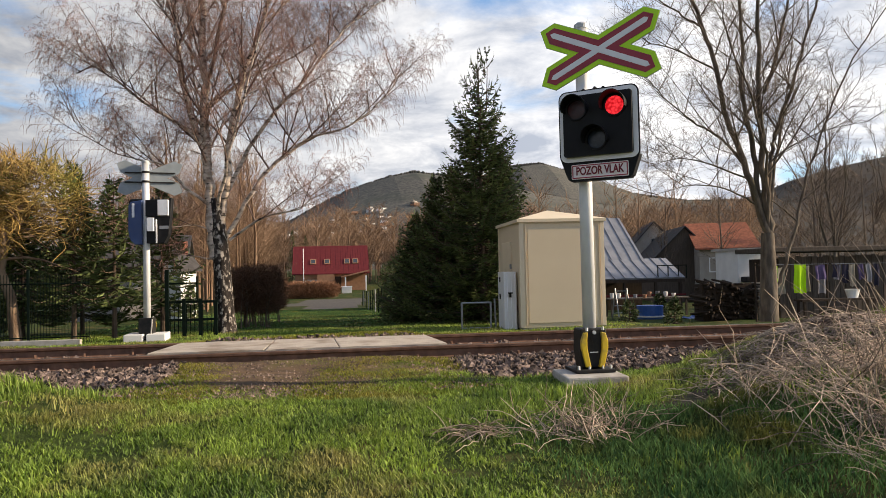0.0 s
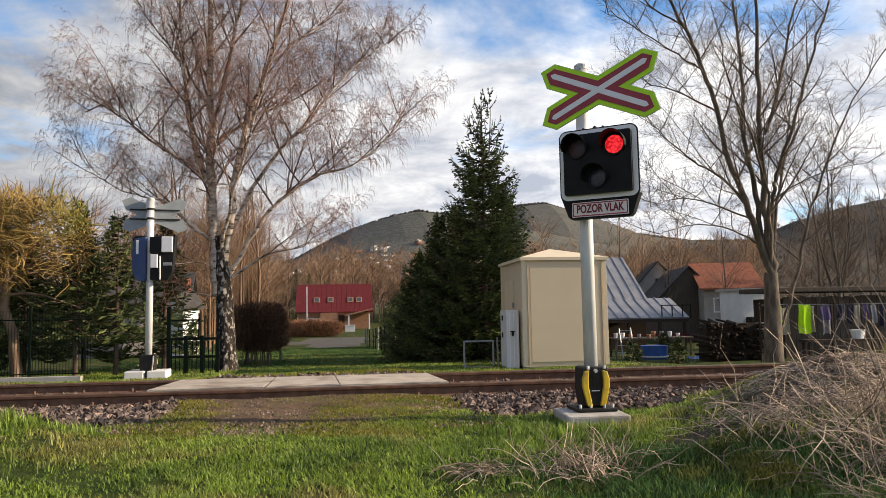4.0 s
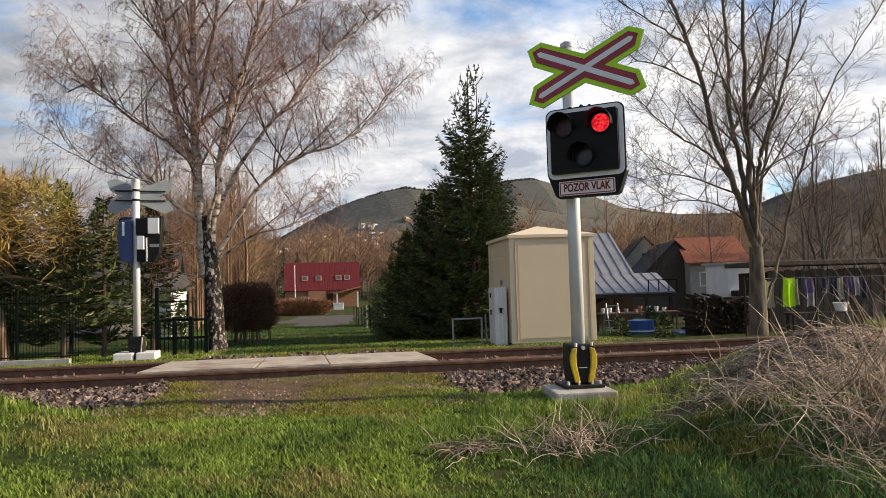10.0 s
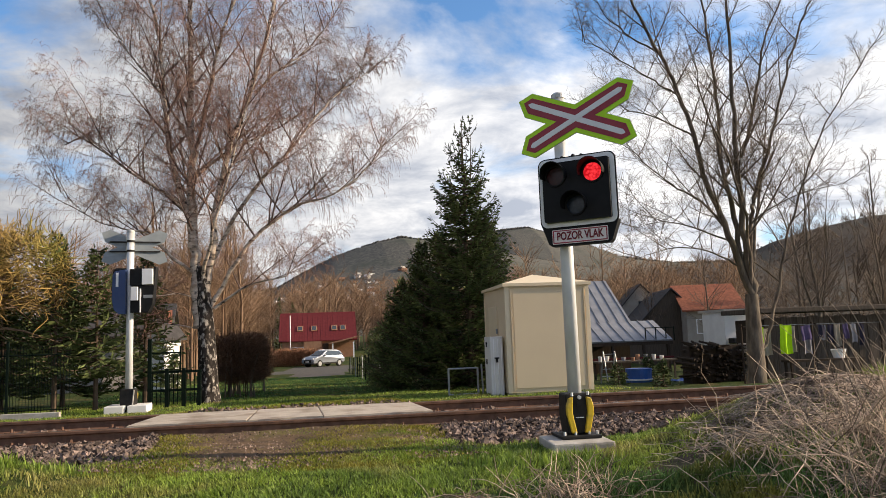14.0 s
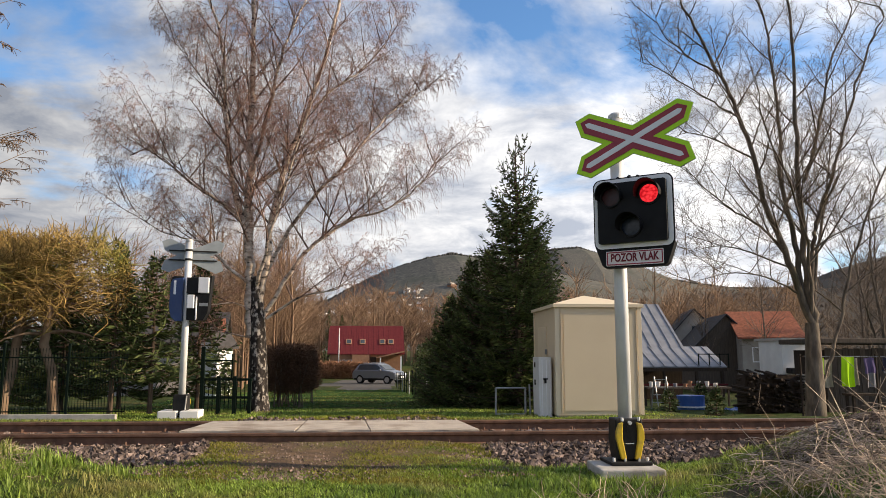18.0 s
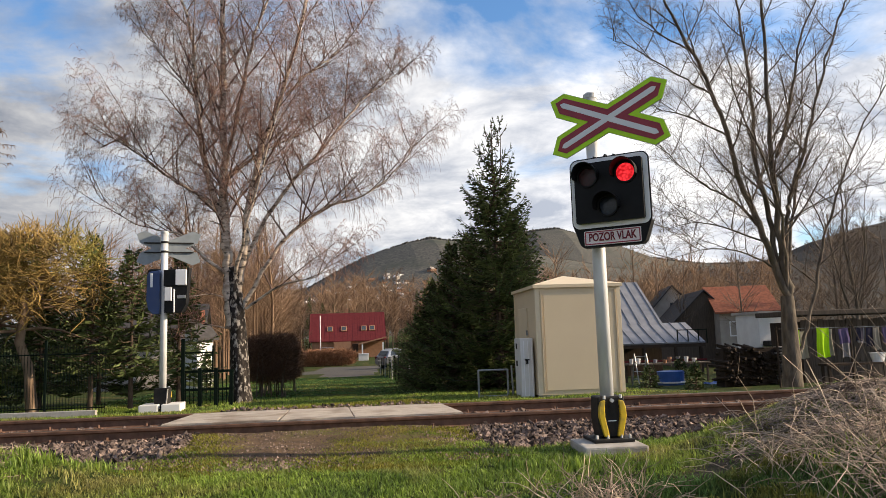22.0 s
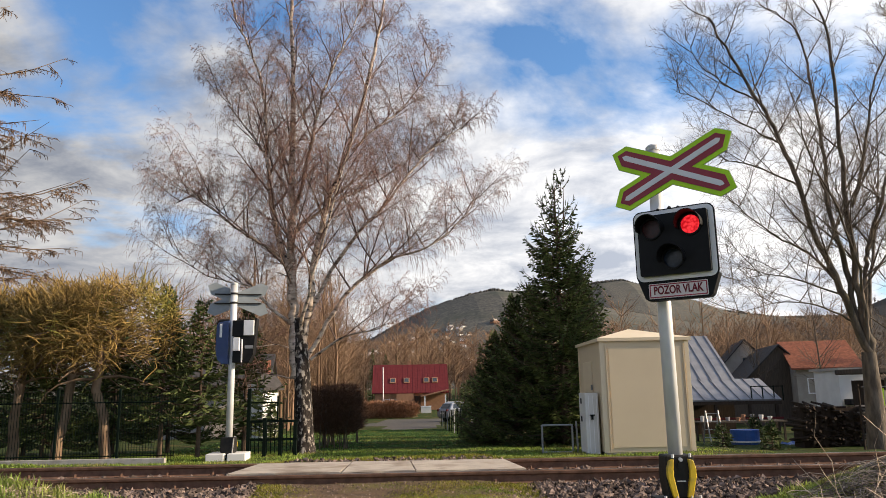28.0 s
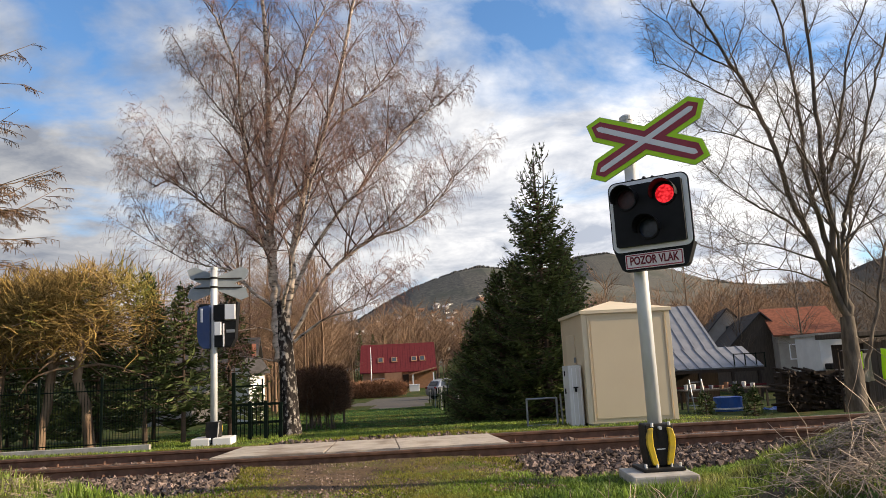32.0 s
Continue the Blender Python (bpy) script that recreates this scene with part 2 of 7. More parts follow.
M_TWIG2 = material("grey_twigs", (0.2, 0.155, 0.12), (0.11, 0.086, 0.07), 0.85, 0, 3, 40, 0, island=0.25)
M_LTRUNK = material("larch_bark", (0.25, 0.18, 0.12), (0.15, 0.1, 0.07), 0.9, 0, 7, 40, 0.5, stretch=(1, 1, 0.4))
M_LTWIG = material("golden_larch_twigs", (0.34, 0.23, 0.075), (0.17, 0.115, 0.045), 0.8, 0, 2, 40, 0, island=0.55, third=(0.21, 0.22, 0.05), third_scale=0.8)
M_LARCH2 = material("brown_larch_twigs", (0.23, 0.145, 0.09), (0.12, 0.08, 0.055), 0.8, 0, 2, 40, 0, island=0.3)
M_SPRUCE = material("spruce_needles", (0.125, 0.15, 0.055), (0.055, 0.078, 0.034), 0.7, 0, 2, 40, 0, island=0.55)
M_STRUNK = material("spruce_bark", (0.12, 0.085, 0.06), (0.08, 0.06, 0.045), 0.9, 0, 7, 40, 0.4)
M_HEDGE = material("brown_hedge", (0.15, 0.085, 0.055), (0.09, 0.055, 0.038), 0.9, 0, 4, 40, 0, island=0.4)
M_HEDGE2 = material("reddish_hedge", (0.32, 0.17, 0.1), (0.22, 0.12, 0.075), 0.9, 0, 1.5, 40, 0, island=0.4)
M_REDROOF = material("red_metal_roof", (0.145, 0.027, 0.03), (0.12, 0.023, 0.026), 0.7, 0, 3, 60, 0.05, spec=0.2)
M_ORROOF = material("orange_tile_roof", (0.31, 0.115, 0.07), (0.2, 0.08, 0.05), 0.8, 0, 6, 50, 0.4)
M_GREYROOF = material("grey_sheet_roof", (0.23, 0.235, 0.26), (0.17, 0.175, 0.2), 0.6, 0, 2, 60, 0.05)
M_DARKROOF = material("dark_slate_roof", (0.07, 0.065, 0.065), (0.05, 0.047, 0.047), 0.8, 0, 6, 50, 0.3)
M_WALLO = material("ochre_wall", (0.38, 0.21, 0.13), (0.31, 0.175, 0.11), 0.9, 0, 3, 60, 0.1)
M_WALLW = material("white_render", (0.74, 0.73, 0.71), (0.66, 0.65, 0.63), 0.9, 0, 2, 60, 0.1)
M_WALLG = material("grey_render", (0.4, 0.37, 0.33), (0.33, 0.3, 0.27), 0.9, 0, 2, 60, 0.1)
M_WOODD = material("dark_boards", (0.06, 0.045, 0.035), (0.04, 0.03, 0.025), 0.85, 0, 4, 50, 0.3, stretch=(6, 6, 0.5))
M_WOODG = material("weathered_boards", (0.11, 0.09, 0.075), (0.075, 0.062, 0.052), 0.9, 0, 4, 50, 0.3, stretch=(6, 6, 0.5), objrand=0.2)
M_GLASS = material("window_glass", (0.05, 0.06, 0.07), (0.04, 0.05, 0.06), 0.08, 0, 2, 20, 0)
M_FENCE = material("dark_green_wire", (0.006, 0.013, 0.009), (0.005, 0.01, 0.007), 0.7, 0, 4, 60, 0)
M_GATE = material("grey_tube", (0.32, 0.33, 0.34), (0.25, 0.26, 0.27), 0.5, 0.5, 6, 60, 0)
M_ASPH = material("asphalt_drive", (0.12, 0.11, 0.1), (0.085, 0.08, 0.075), 0.9, 0, 3, 50, 0.3)
M_TARP = material("blue_tarp", (0.03, 0.11, 0.4), (0.025, 0.08, 0.3), 0.5, 0, 4, 40, 0.2)
M_VEST = material("lime_cloth", (0.5, 0.85, 0.02), (0.45, 0.78, 0.02), 0.8, 0, 6, 60, 0.1)
# hill and hill-tree colours are lightened to carry the haze of distance
M_HILL = material("hazed_wooded_hill", (0.175, 0.163, 0.142), (0.078, 0.082, 0.078), 1.0, 0, 0.45, 0.9, 1.0, 0.6, third=(0.095, 0.102, 0.088), third_scale=0.025, spec=0.0)
M_HTREE = material("hazed_hillside_trees", (0.17, 0.16, 0.145), (0.12, 0.12, 0.112), 1.0, 0, 0.02, 0.3, 0, island=0.08, third=(0.22, 0.19, 0.165), third_scale=0.02, spec=0.0)
M_WOODS = material("bare_wood", (0.29, 0.19, 0.125), (0.18, 0.12, 0.08), 0.9, 0, 0.4, 40, 0, island=0.35)
M_CARP = material("silver_car_paint", (0.25, 0.27, 0.31), (0.24, 0.26, 0.3), 0.28, 0.6, 4, 60, 0)
M_TYRE = material("tyre_rubber", (0.02, 0.02, 0.02), (0.03, 0.03, 0.03), 0.85, 0, 9, 90, 0.2)
M_RIM = material("alloy_rim", (0.5, 0.5, 0.52), (0.42, 0.42, 0.44), 0.3, 0.9, 9, 90, 0)
M_LAMPRED = material("lit_red_lens", (0.5, 0.01, 0.01), (0.4, 0.01, 0.01), 0.3, 0, 60, 200, 0.4, emit=(1.0, 0.025, 0.035), strength=0.85)
ntl = M_LAMPRED.node_tree
vor = ntl.nodes.new("ShaderNodeTexVoronoi")
vor.inputs["Scale"].default_value = 42.0
lr = ntl.nodes.new("ShaderNodeValToRGB")
lr.color_ramp.elements[0].color, lr.color_ramp.elements[1].color = (1.0, 0.045, 0.055, 1), (0.4, 0.003, 0.008, 1)
lr.color_ramp.elements[1].position = 0.75
ntl.links.new(ntl.nodes["Texture Coordinate"].outputs["Object"], vor.inputs["Vector"])
ntl.links.new(vor.outputs["Distance"], lr.inputs[0])
ntl.links.new(lr.outputs[0], ntl.nodes["Principled BSDF"].inputs["Emission Color"])
M_LAMPDARK = material("unlit_red_lens", (0.05, 0.008, 0.01), (0.03, 0.006, 0.008), 0.12, 0, 40, 150, 0.2)
M_LAMPBLUE = material("unlit_white_lens", (0.02, 0.03, 0.05), (0.03, 0.045, 0.075), 0.08, 0, 40, 150, 0.1)


# ---- building helpers ----
def part(name, bm, mat, parent=None, label="", smooth=False):
    """Link a bmesh as one mesh object, under a thing or a part."""
    me = bpy.data.meshes.new(name)
    bm.to_mesh(me)
    bm.free()
    if smooth:
        for f in me.polygons:
            f.use_smooth = True
    me.materials.append(mat)
    ob = new(name, me)
    if parent:
        ob.parent = parent
    if label:
        ob["label"] = label
    return ob


def thing(name, m=None, label="", category="", group="", kind=""):
    ob = new(name)
    ob.empty_display_size = 0.1
    if m is not None:
        ob.matrix_basis = m
    return tagged(ob, label, category, group, kind)


def box(x0, x1, y0, y1, z0, z1, bevel=0.0, bm=None, m=None):
    bm = bm or bmesh.new()
    r = bmesh.ops.create_cube(bm, size=1.0)
    for v in r["verts"]:
        v.co = Vector(((x0 + x1) / 2 + v.co.x * (x1 - x0), (y0 + y1) / 2 + v.co.y * (y1 - y0), (z0 + z1) / 2 + v.co.z * (z1 - z0)))
    if bevel:
        es = list({e for v in r["verts"] for e in v.link_edges})
        bmesh.ops.bevel(bm, geom=es, offset=bevel, segments=2, profile=0.6, affect="EDGES")
    if m is not None:
        bmesh.ops.transform(bm, matrix=m, verts=bm.verts)
    return bm


def prism(points, depth, bm=None, bevel=0.0):
    """A flat outline in x and z, pushed back along +y."""
    bm = bm or bmesh.new()
    vs = [bm.verts.new((x, 0, z)) for x, z in points]
    f = bm.faces.new(vs)
    ext = bmesh.ops.extrude_face_region(bm, geom=[f])
    for v in [g for g in ext["geom"] if isinstance(g, bmesh.types.BMVert)]:
        v.co.y += depth
    bmesh.ops.recalc_face_normals(bm, faces=bm.faces)
    if bevel:
        bmesh.ops.bevel(bm, geom=list(bm.edges), offset=bevel, segments=1, affect="EDGES")
    return bm


def cyl(p0, p1, r0, r1=None, n=16, bm=None, caps=True):
    bm = bm or bmesh.new()
    p0, p1 = Vector(p0), Vector(p1)
    d = p1 - p0
    m = Matrix.Translation((p0 + p1) / 2) @ d.to_track_quat("Z", "Y").to_matrix().to_4x4()
    bmesh.ops.create_cone(bm, cap_ends=caps, segments=n, radius1=r0, radius2=r0 if r1 is None else r1, depth=d.length, matrix=m)
    return bm


class Acc:
    """Gathers vertices and faces for one large mesh."""

    def __init__(self):
        self.v, self.f = [], []

    def tube(self, pts, radii, n=4):
        base, up = len(self.v), Vector((0.31, 0.17, 0.93))
        for i, p in enumerate(pts):
            d = (pts[min(i + 1, len(pts) - 1)] - pts[max(i - 1, 0)]).normalized()
            s = d.cross(up)
            s = s.normalized() if s.length > 1e-4 else Vector((1, 0, 0))
            t = d.cross(s)
            for k in range(n):
                a = 2 * math.pi * k / n
                self.v.append(tuple(p + (s * math.cos(a) + t * math.sin(a)) * radii[i]))
        for i in range(len(pts) - 1):
            for k in range(n):
                a, b = base + i * n + k, base + i * n + (k + 1) % n
                self.f.append((a, b, b + n, a + n))

    def build(self, name, mat, parent=None, label="", smooth=True):
        me = bpy.data.meshes.new(name)
        me.from_pydata(self.v, [], self.f)
        if smooth:
            me.shade_smooth()
        me.materials.append(mat)
        ob = new(name, me)
        if parent:
            ob.parent = parent
        if label:
            ob["label"] = label
        return ob


def sheet(name, v, f, mat, parent=None):
    me = bpy.data.meshes.new(name)
    me.from_pydata(v, [], f)
    me.materials.append(mat)
    ob = new(name, me)
    if parent:
        ob.parent = parent
    return ob


def smoothstep(a, b, x):
    t = min(1.0, max(0.0, (x - a) / (b - a)))
    return t * t * (3 - 2 * t)


def lerp_table(x, table):
    for (a, va), (b, vb) in zip(table, table[1:]):
        if x <= b:
            return va + (vb - va) * max(0.0, (x - a) / (b - a))
    return table[-1][1]


RAIL_Y = (2.0, 3.5)
RAIL_Z = 0.30
PROFILE = [(-60, -0.6), (-9, -0.35), (-6.5, -0.22), (-3.2, 0.0), (-0.7, 0.13), (0.5, 0.12), (1.0, 0.05), (4.6, 0.05), (5.6, 0.1), (8, 0.0), (14, -0.2), (20, -0.3),
           (30, -0.65), (40, -0.88), (50, -1.08), (60, -1.3), (75, -1.45), (90, -1.0), (130, 0.0), (400, 3), (4000, 20)]


def mound(x, y):
    m = 0.46 * math.exp(-((x - 2.0) / 1.0) ** 2 - ((y + 0.7) / 1.15) ** 2)
    m += 0.42 * math.exp(-((x - 3.8) / 1.5) ** 2 - ((y + 1.2) / 1.6) ** 2)
    m += 0.16 * math.exp(-((x - 0.9) / 0.8) ** 2 - ((y + 1.9) / 0.8) ** 2)
    m += 0.4 * math.exp(-((x - 4.1) / 1.4) ** 2 - ((y - 0.25) / 0.6) ** 2)
    m += 0.12 * math.exp(-((x - 1.2) / 1.2) ** 2 - ((y + 3.2) / 1.0) ** 2)
    return m


def height(x, y):
    z = lerp_table(y, PROFILE)
    z += mound(x, y)
    # the grassy rise beside the crossing, steep towards the track
    z += 0.4 * (1 - smoothstep(-6.0, -3.6, x)) * math.exp(-((y + 0.6) / (0.6 if y > -0.6 else 1.8)) ** 2)
    z -= 0.32 * smoothstep(3.2, 6.0, x) * smoothstep(6.5, 11, y) * (1 - smoothstep(30, 60, y))
    # the trodden ramp of the crossing
    ramp = smoothstep(-4.9, -4.2, x) * (1 - smoothstep(-1.6, -0.6, x))
    z += ramp * smoothstep(-0.6, 1.6, y) * (1 - smoothstep(4.9, 6.4, y)) * 0.13
    if abs(x) < 14 and -9 < y < 16:
        z += 0.035 * noise.noise((x * 0.9, y * 0.9, 3.3)) + 0.012 * noise.noise((x * 3.1, y * 3.1, 7.7))
    return z


M_PATH = material("trodden_earth", (0.15, 0.1, 0.062), (0.085, 0.06, 0.042), 0.95, 0, 5, 60, 0.8, third=(0.13, 0.11, 0.04), third_scale=1.4)


# ---- ground ----
def spread(lo, hi, step, far, grow=1.35):
    out, x, s = [lo], lo, step
    while x > -far:
        s *= grow
        x -= s
        out.insert(0, x)
    x = lo
    while x < hi:
        x += step
        out.append(x)
    s = step
    while x < far:
        s *= grow
        x += s
        out.append(x)
    return out


gx, gy = spread(-12, 12, 0.16, 3500), spread(-9, 14, 0.16, 3500)
gv = [(x, y, height(x, y)) for y in gy for x in gx]
nx = len(gx)
gf = [(j * nx + i, j * nx + i + 1, (j + 1) * nx + i + 1, (j + 1) * nx + i) for j in range(len(gy) - 1) for i in range(nx - 1)]
ground = sheet("ground", gv, gf, M_GROUND)
ground.data.shade_smooth()
ground.data.materials.append(M_DIRT)
ground.data.materials.append(M_MOUND)
ground.data.materials.append(M_ASPH)
for poly in ground.data.polygons:
    cx, cy, cz = poly.center
    wob = 0.35 * noise.noise((cx * 1.3, cy * 1.3, 0.4))
    if (-3.5 + wob < cx < -2.5 + wob and -0.5 + wob < cy < 1.9) or 1.0 < cy < 4.7:
        poly.material_index = 1
    elif ((cx - 0.36) / 0.4) ** 2 + ((cy + 1.55) / 0.24) ** 2 < 1 + wob or mound(cx, cy) + 0.25 * wob > (0.33 if cy > -1.2 else 0.13):
        poly.material_index = 2
    elif 46 < cy < 76 and abs(cx + 4.2 - 0.05 * (cy - 55)) < 2.9 + wob or 33 < cy <= 46 and abs(cx + 3.6) < 0.8 + 0.12 * (cy - 33) + wob:
        poly.material_index = 3
tagged(ground, "spring turf with a trodden gravel path and a dry bank", "ground", kind="structure")


# ---- track ----
def rail_profile():
    # foot, web and head of one rail, y across and z up from the foot
    return [(-0.065, 0), (0.065, 0), (0.065, 0.012), (0.012, 0.032), (0.009, 0.105), (0.034, 0.12), (0.035, 0.146), (0.026, 0.154),
            (-0.026, 0.154), (-0.035, 0.146), (-0.034, 0.12), (-0.009, 0.105), (-0.012, 0.032), (-0.065, 0.012)]


def make_rail(y):
    rail = thing("rail", pose(0, y, RAIL_Z - 0.154), "rusty steel rail with a worn bright head", "rail", "rails of the track")
    prof = rail_profile()
    xs = [-70, -40, -20, -10, 0, 10, 20, 40, 70]
    v = [(x, py, pz) for x in xs for py, pz in prof]
    k = len(prof)
    f = [(i * k + j, i * k + (j + 1) % k, (i + 1) * k + (j + 1) % k, (i + 1) * k + j) for i in range(len(xs) - 1) for j in range(k)]
    sheet("rail_body", v, f, M_RAIL, rail)
    bm = box(-70, 70, -0.024, 0.024, 0.1545, 0.1575)
    part("rail_head", bm, M_RAILTOP, rail, "worn bright running surface")
    return rail


for y in RAIL_Y:
    make_rail(y)

sleeper_bm = box(-0.12, 0.12, -1.25, 1.25, -0.14, 0.0, 0.015)
sleeper = thing("sleeper", pose(-20.4, 2.75, RAIL_Z - 0.16), "dark old sleeper sunk in ballast under the rails", "sleeper", "sleepers of the track")
part("sleeper_body", sleeper_bm, M_SLEEPER, sleeper)
for yy in RAIL_Y:
    for s in (-1, 1):
        bm = box(-0.05, 0.05, yy - 2.75 + s * 0.09 - 0.035, yy - 2.75 + s * 0.09 + 0.035, 0.0, 0.035, 0.006)
        cyl((0, yy - 2.75 + s * 0.09, 0.03), (0, yy - 2.75 + s * 0.09, 0.075), 0.017, n=6, bm=bm)
        part("rail_clip", bm, M_RAIL, sleeper, "rusty clip with a bolt")
for i in range(1, 68):
    x = -20.4 + i * 0.61
    copy_thing(sleeper, pose(x, 2.75, RAIL_Z - 0.16))


def ballast_height(y):
    return lerp_table(y, [(0.2, 0.0), (0.45, 0.04), (1.5, 0.145), (1.9, 0.15), (2.1, 0.135), (3.4, 0.135), (3.6, 0.15), (4.1, 0.15), (5.2, 0.02)])


def stones(n, x0, x1, y0, y1, seed, keep):
    rnd = random.Random(seed)
    acc = Acc()
    octa = [(1, 0, 0), (-1, 0, 0), (0, 1, 0), (0, -1, 0), (0, 0, 1), (0, 0, -1)]
    tri = [(0, 2, 4), (2, 1, 4), (1, 3, 4), (3, 0, 4), (2, 0, 5), (1, 2, 5), (3, 1, 5), (0, 3, 5)]
    made = 0
    while made < n:
        x, y = rnd.uniform(x0, x1), rnd.uniform(y0, y1)
        made += 1
        if not keep(x, y, rnd):
            continue
        s = rnd.uniform(0.022, 0.052)
        q = Euler((rnd.uniform(0, 6), rnd.uniform(0, 6), rnd.uniform(0, 6))).to_matrix()
        c = Vector((x, y, max(ballast_height(y), height(x, y)) + rnd.uniform(-0.01, 0.022)))
        b = len(acc.v)
        for o in octa:
            p = Vector(o) * s * rnd.uniform(0.65, 1.3)
            acc.v.append(tuple(c + q @ p))
        acc.f += [(a + b, d + b, e + b) for a, d, e in tri]
    return acc


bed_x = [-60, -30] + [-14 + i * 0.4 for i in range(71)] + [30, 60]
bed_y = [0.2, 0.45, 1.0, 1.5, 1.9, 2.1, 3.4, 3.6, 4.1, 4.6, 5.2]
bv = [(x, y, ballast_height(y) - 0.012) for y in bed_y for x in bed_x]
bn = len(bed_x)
# bed sheet under the stones; its near-black colour paints the shade in their gaps
bed = sheet("ballast_bed", bv, [(j * bn + i, j * bn + i + 1, (j + 1) * bn + i + 1, (j + 1) * bn + i) for j in range(len(bed_y) - 1) for i in range(bn - 1)], M_BED_SHADE)
tagged(bed, "near-black bed sheet under the ballast, with the stones' gap shade in its colour", "ballast", kind="structure")


def keep_ballast(x, y, rnd):
    # thin on the trodden crossing, where soil has filled it
    cross = smoothstep(-4.4, -3.8, x) * (1 - smoothstep(-1.5, -0.7, x))
    if y < 1.9 and cross > 0.1:
        return cross < 0.5 and rnd.random() > 1.2 * cross
    if 1.9 < y < 3.6 and -4.6 < x < -1.0:
        return False
    return True


fill_v, fill_f = [], []
fx, fy = [-4.25 + 0.135 * i for i in range(25)], [-0.3 + 0.14 * i for i in range(17)]
for y in fy:
    for x in fx:
        e = min(x + 4.25, -1.0 - x)
        fill_v.append((x, y, max(ballast_height(y), height(x, y)) + 0.02 - 0.1 * (1 - smoothstep(0, 0.45, e + 0.15 * noise.noise((x * 3, y * 3, 0)))) - 0.06 * (1 - smoothstep(-0.3, 0.3, y)) + 0.008 * noise.noise((x * 8, y * 8, 2.0))))
fill = sheet("path_fill", fill_v, [(j * 25 + i, j * 25 + i + 1, (j + 1) * 25 + i + 1, (j + 1) * 25 + i) for j in range(16) for i in range(24)], M_PATH)
fill.data.shade_smooth()
tagged(fill, "trodden brown earth that fills the ballast at the crossing", "path", kind="structure")


def grit(n, seed):
    rnd = random.Random(seed)
    acc = Acc()
    for i in range(n):
        x, y = rnd.uniform(-4.5, -0.9), rnd.uniform(-0.3, 1.9)
        z = max(ballast_height(y), height(x, y)) + 0.02
        r = rnd.uniform(0.005, 0.014)
        b = len(acc.v)
        for k in range(3):
            a = 2.1 * k + rnd.uniform(-0.4, 0.4)
            acc.v.append((x + r * 1.3 * math.cos(a), y + r * 1.3 * math.sin(a), z - 0.006))
        acc.v.append((x, y, z + r))
        acc.f += [(b, b + 1, b + 3), (b + 1, b + 2, b + 3), (b + 2, b, b + 3)]
    return tagged(acc.build("path_grit", M_STONE, smooth=False), "fine brown grit on the crossing path", "gravel", kind="stuff")


grit(4000, 8)
acc = stones(17000, -9, 7, 0.3, 1.95, 5, keep_ballast)
more = stones(9000, -9, 8, 2.0, 5.0, 6, keep_ballast)
b = len(acc.v)
acc.v += more.v
acc.f += [tuple(i + b for i in f) for f in more.f]
ob = acc.build("ballast_stones", M_STONE, smooth=False)
tagged(ob, "crushed brown and grey ballast stones beside the rails", "ballast", kind="stuff")


# crossing slabs between the rails
def crossing_slab(x0, x1, skew0, skew1, chip):
    s = thing("crossing_slab", pose(0, 0, 0), "worn pale concrete crossing slab lying between the rails", "concrete slab", "slabs of the crossing")
    y0, y1 = RAIL_Y[0] + 0.09, RAIL_Y[1] - 0.09
    bm = bmesh.new()
    n = 7
    rnd = random.Random(chip)
    ring = [(x0 + rnd.uniform(0, 0.008), y0)] + [(x0 + (x1 - x0) * i / n, y0 + rnd.uniform(-0.01, 0.02)) for i in range(1, n)] + [(x1 - rnd.uniform(0, 0.008), y0)]
    ring += [(x1 + skew1, y1)] + [(x1 + skew1 + (x0 + skew0 - x1 - skew1) * i / n, y1 + rnd.uniform(-0.02, 0.01)) for i in range(1, n)] + [(x0 + skew0, y1)]
    vs = [bm.verts.new((x, y, RAIL_Z + 0.018 - 0.008 * rnd.random())) for x, y in ring]
    f = bm.faces.new(vs)
    ext = bmesh.ops.extrude_face_region(bm, geom=[f])
    for v in [g for g in ext["geom"] if isinstance(g, bmesh.types.BMVert)]:
        v.co.z -= 0.17
    bmesh.ops.recalc_face_normals(bm, faces=bm.faces)
    top = [e for e in bm.edges if all(v.co.z > RAIL_Z for v in e.verts)]
    bmesh.ops.bevel(bm, geom=top, offset=0.006, segments=2, affect="EDGES")
    part("slab_body", bm, M_SLAB, s)
    return s


crossing_slab(-4.62, -3.288, 0.1, 0.0, 1)
crossing_slab(-3.28, -2.408, 0.0, -0.1, 2)
crossing_slab(-2.40, -1.10, -0.1, -0.14, 3)


# ---- the warning signals ----
def cross_outline(inset=0.0):
    """Outline of the oblique cross with pointed arm ends, drawn in by inset on all sides."""
    q = [(0.0, 0.137), (0.43, 0.326), (0.572, 0.265), (0.517, 0.1), (0.296, 0.0)]
    loop = q + [(x, -z) for x, z in reversed(q[:-1])] + [(-x, -z) for x, z in q[1:]] + [(-x, z) for x, z in reversed(q[1:-1])]
    out, n = [], len(loop)
    for i in range(n):
        p, c, d = Vector(loop[i - 1]), Vector(loop[i]), Vector(loop[(i + 1) % n])
        e1, e2 = (c - p).normalized(), (d - c).normalized()
        n1, n2 = Vector((e1.y, -e1.x)), Vector((e2.y, -e2.x))
        bis = (n1 + n2) / (1 + n1.dot(n2))
        out.append(tuple(c + bis * inset))
    return out


def shifted(points, dx, dz):
    return [(x + dx, z + dz) for x, z in points]


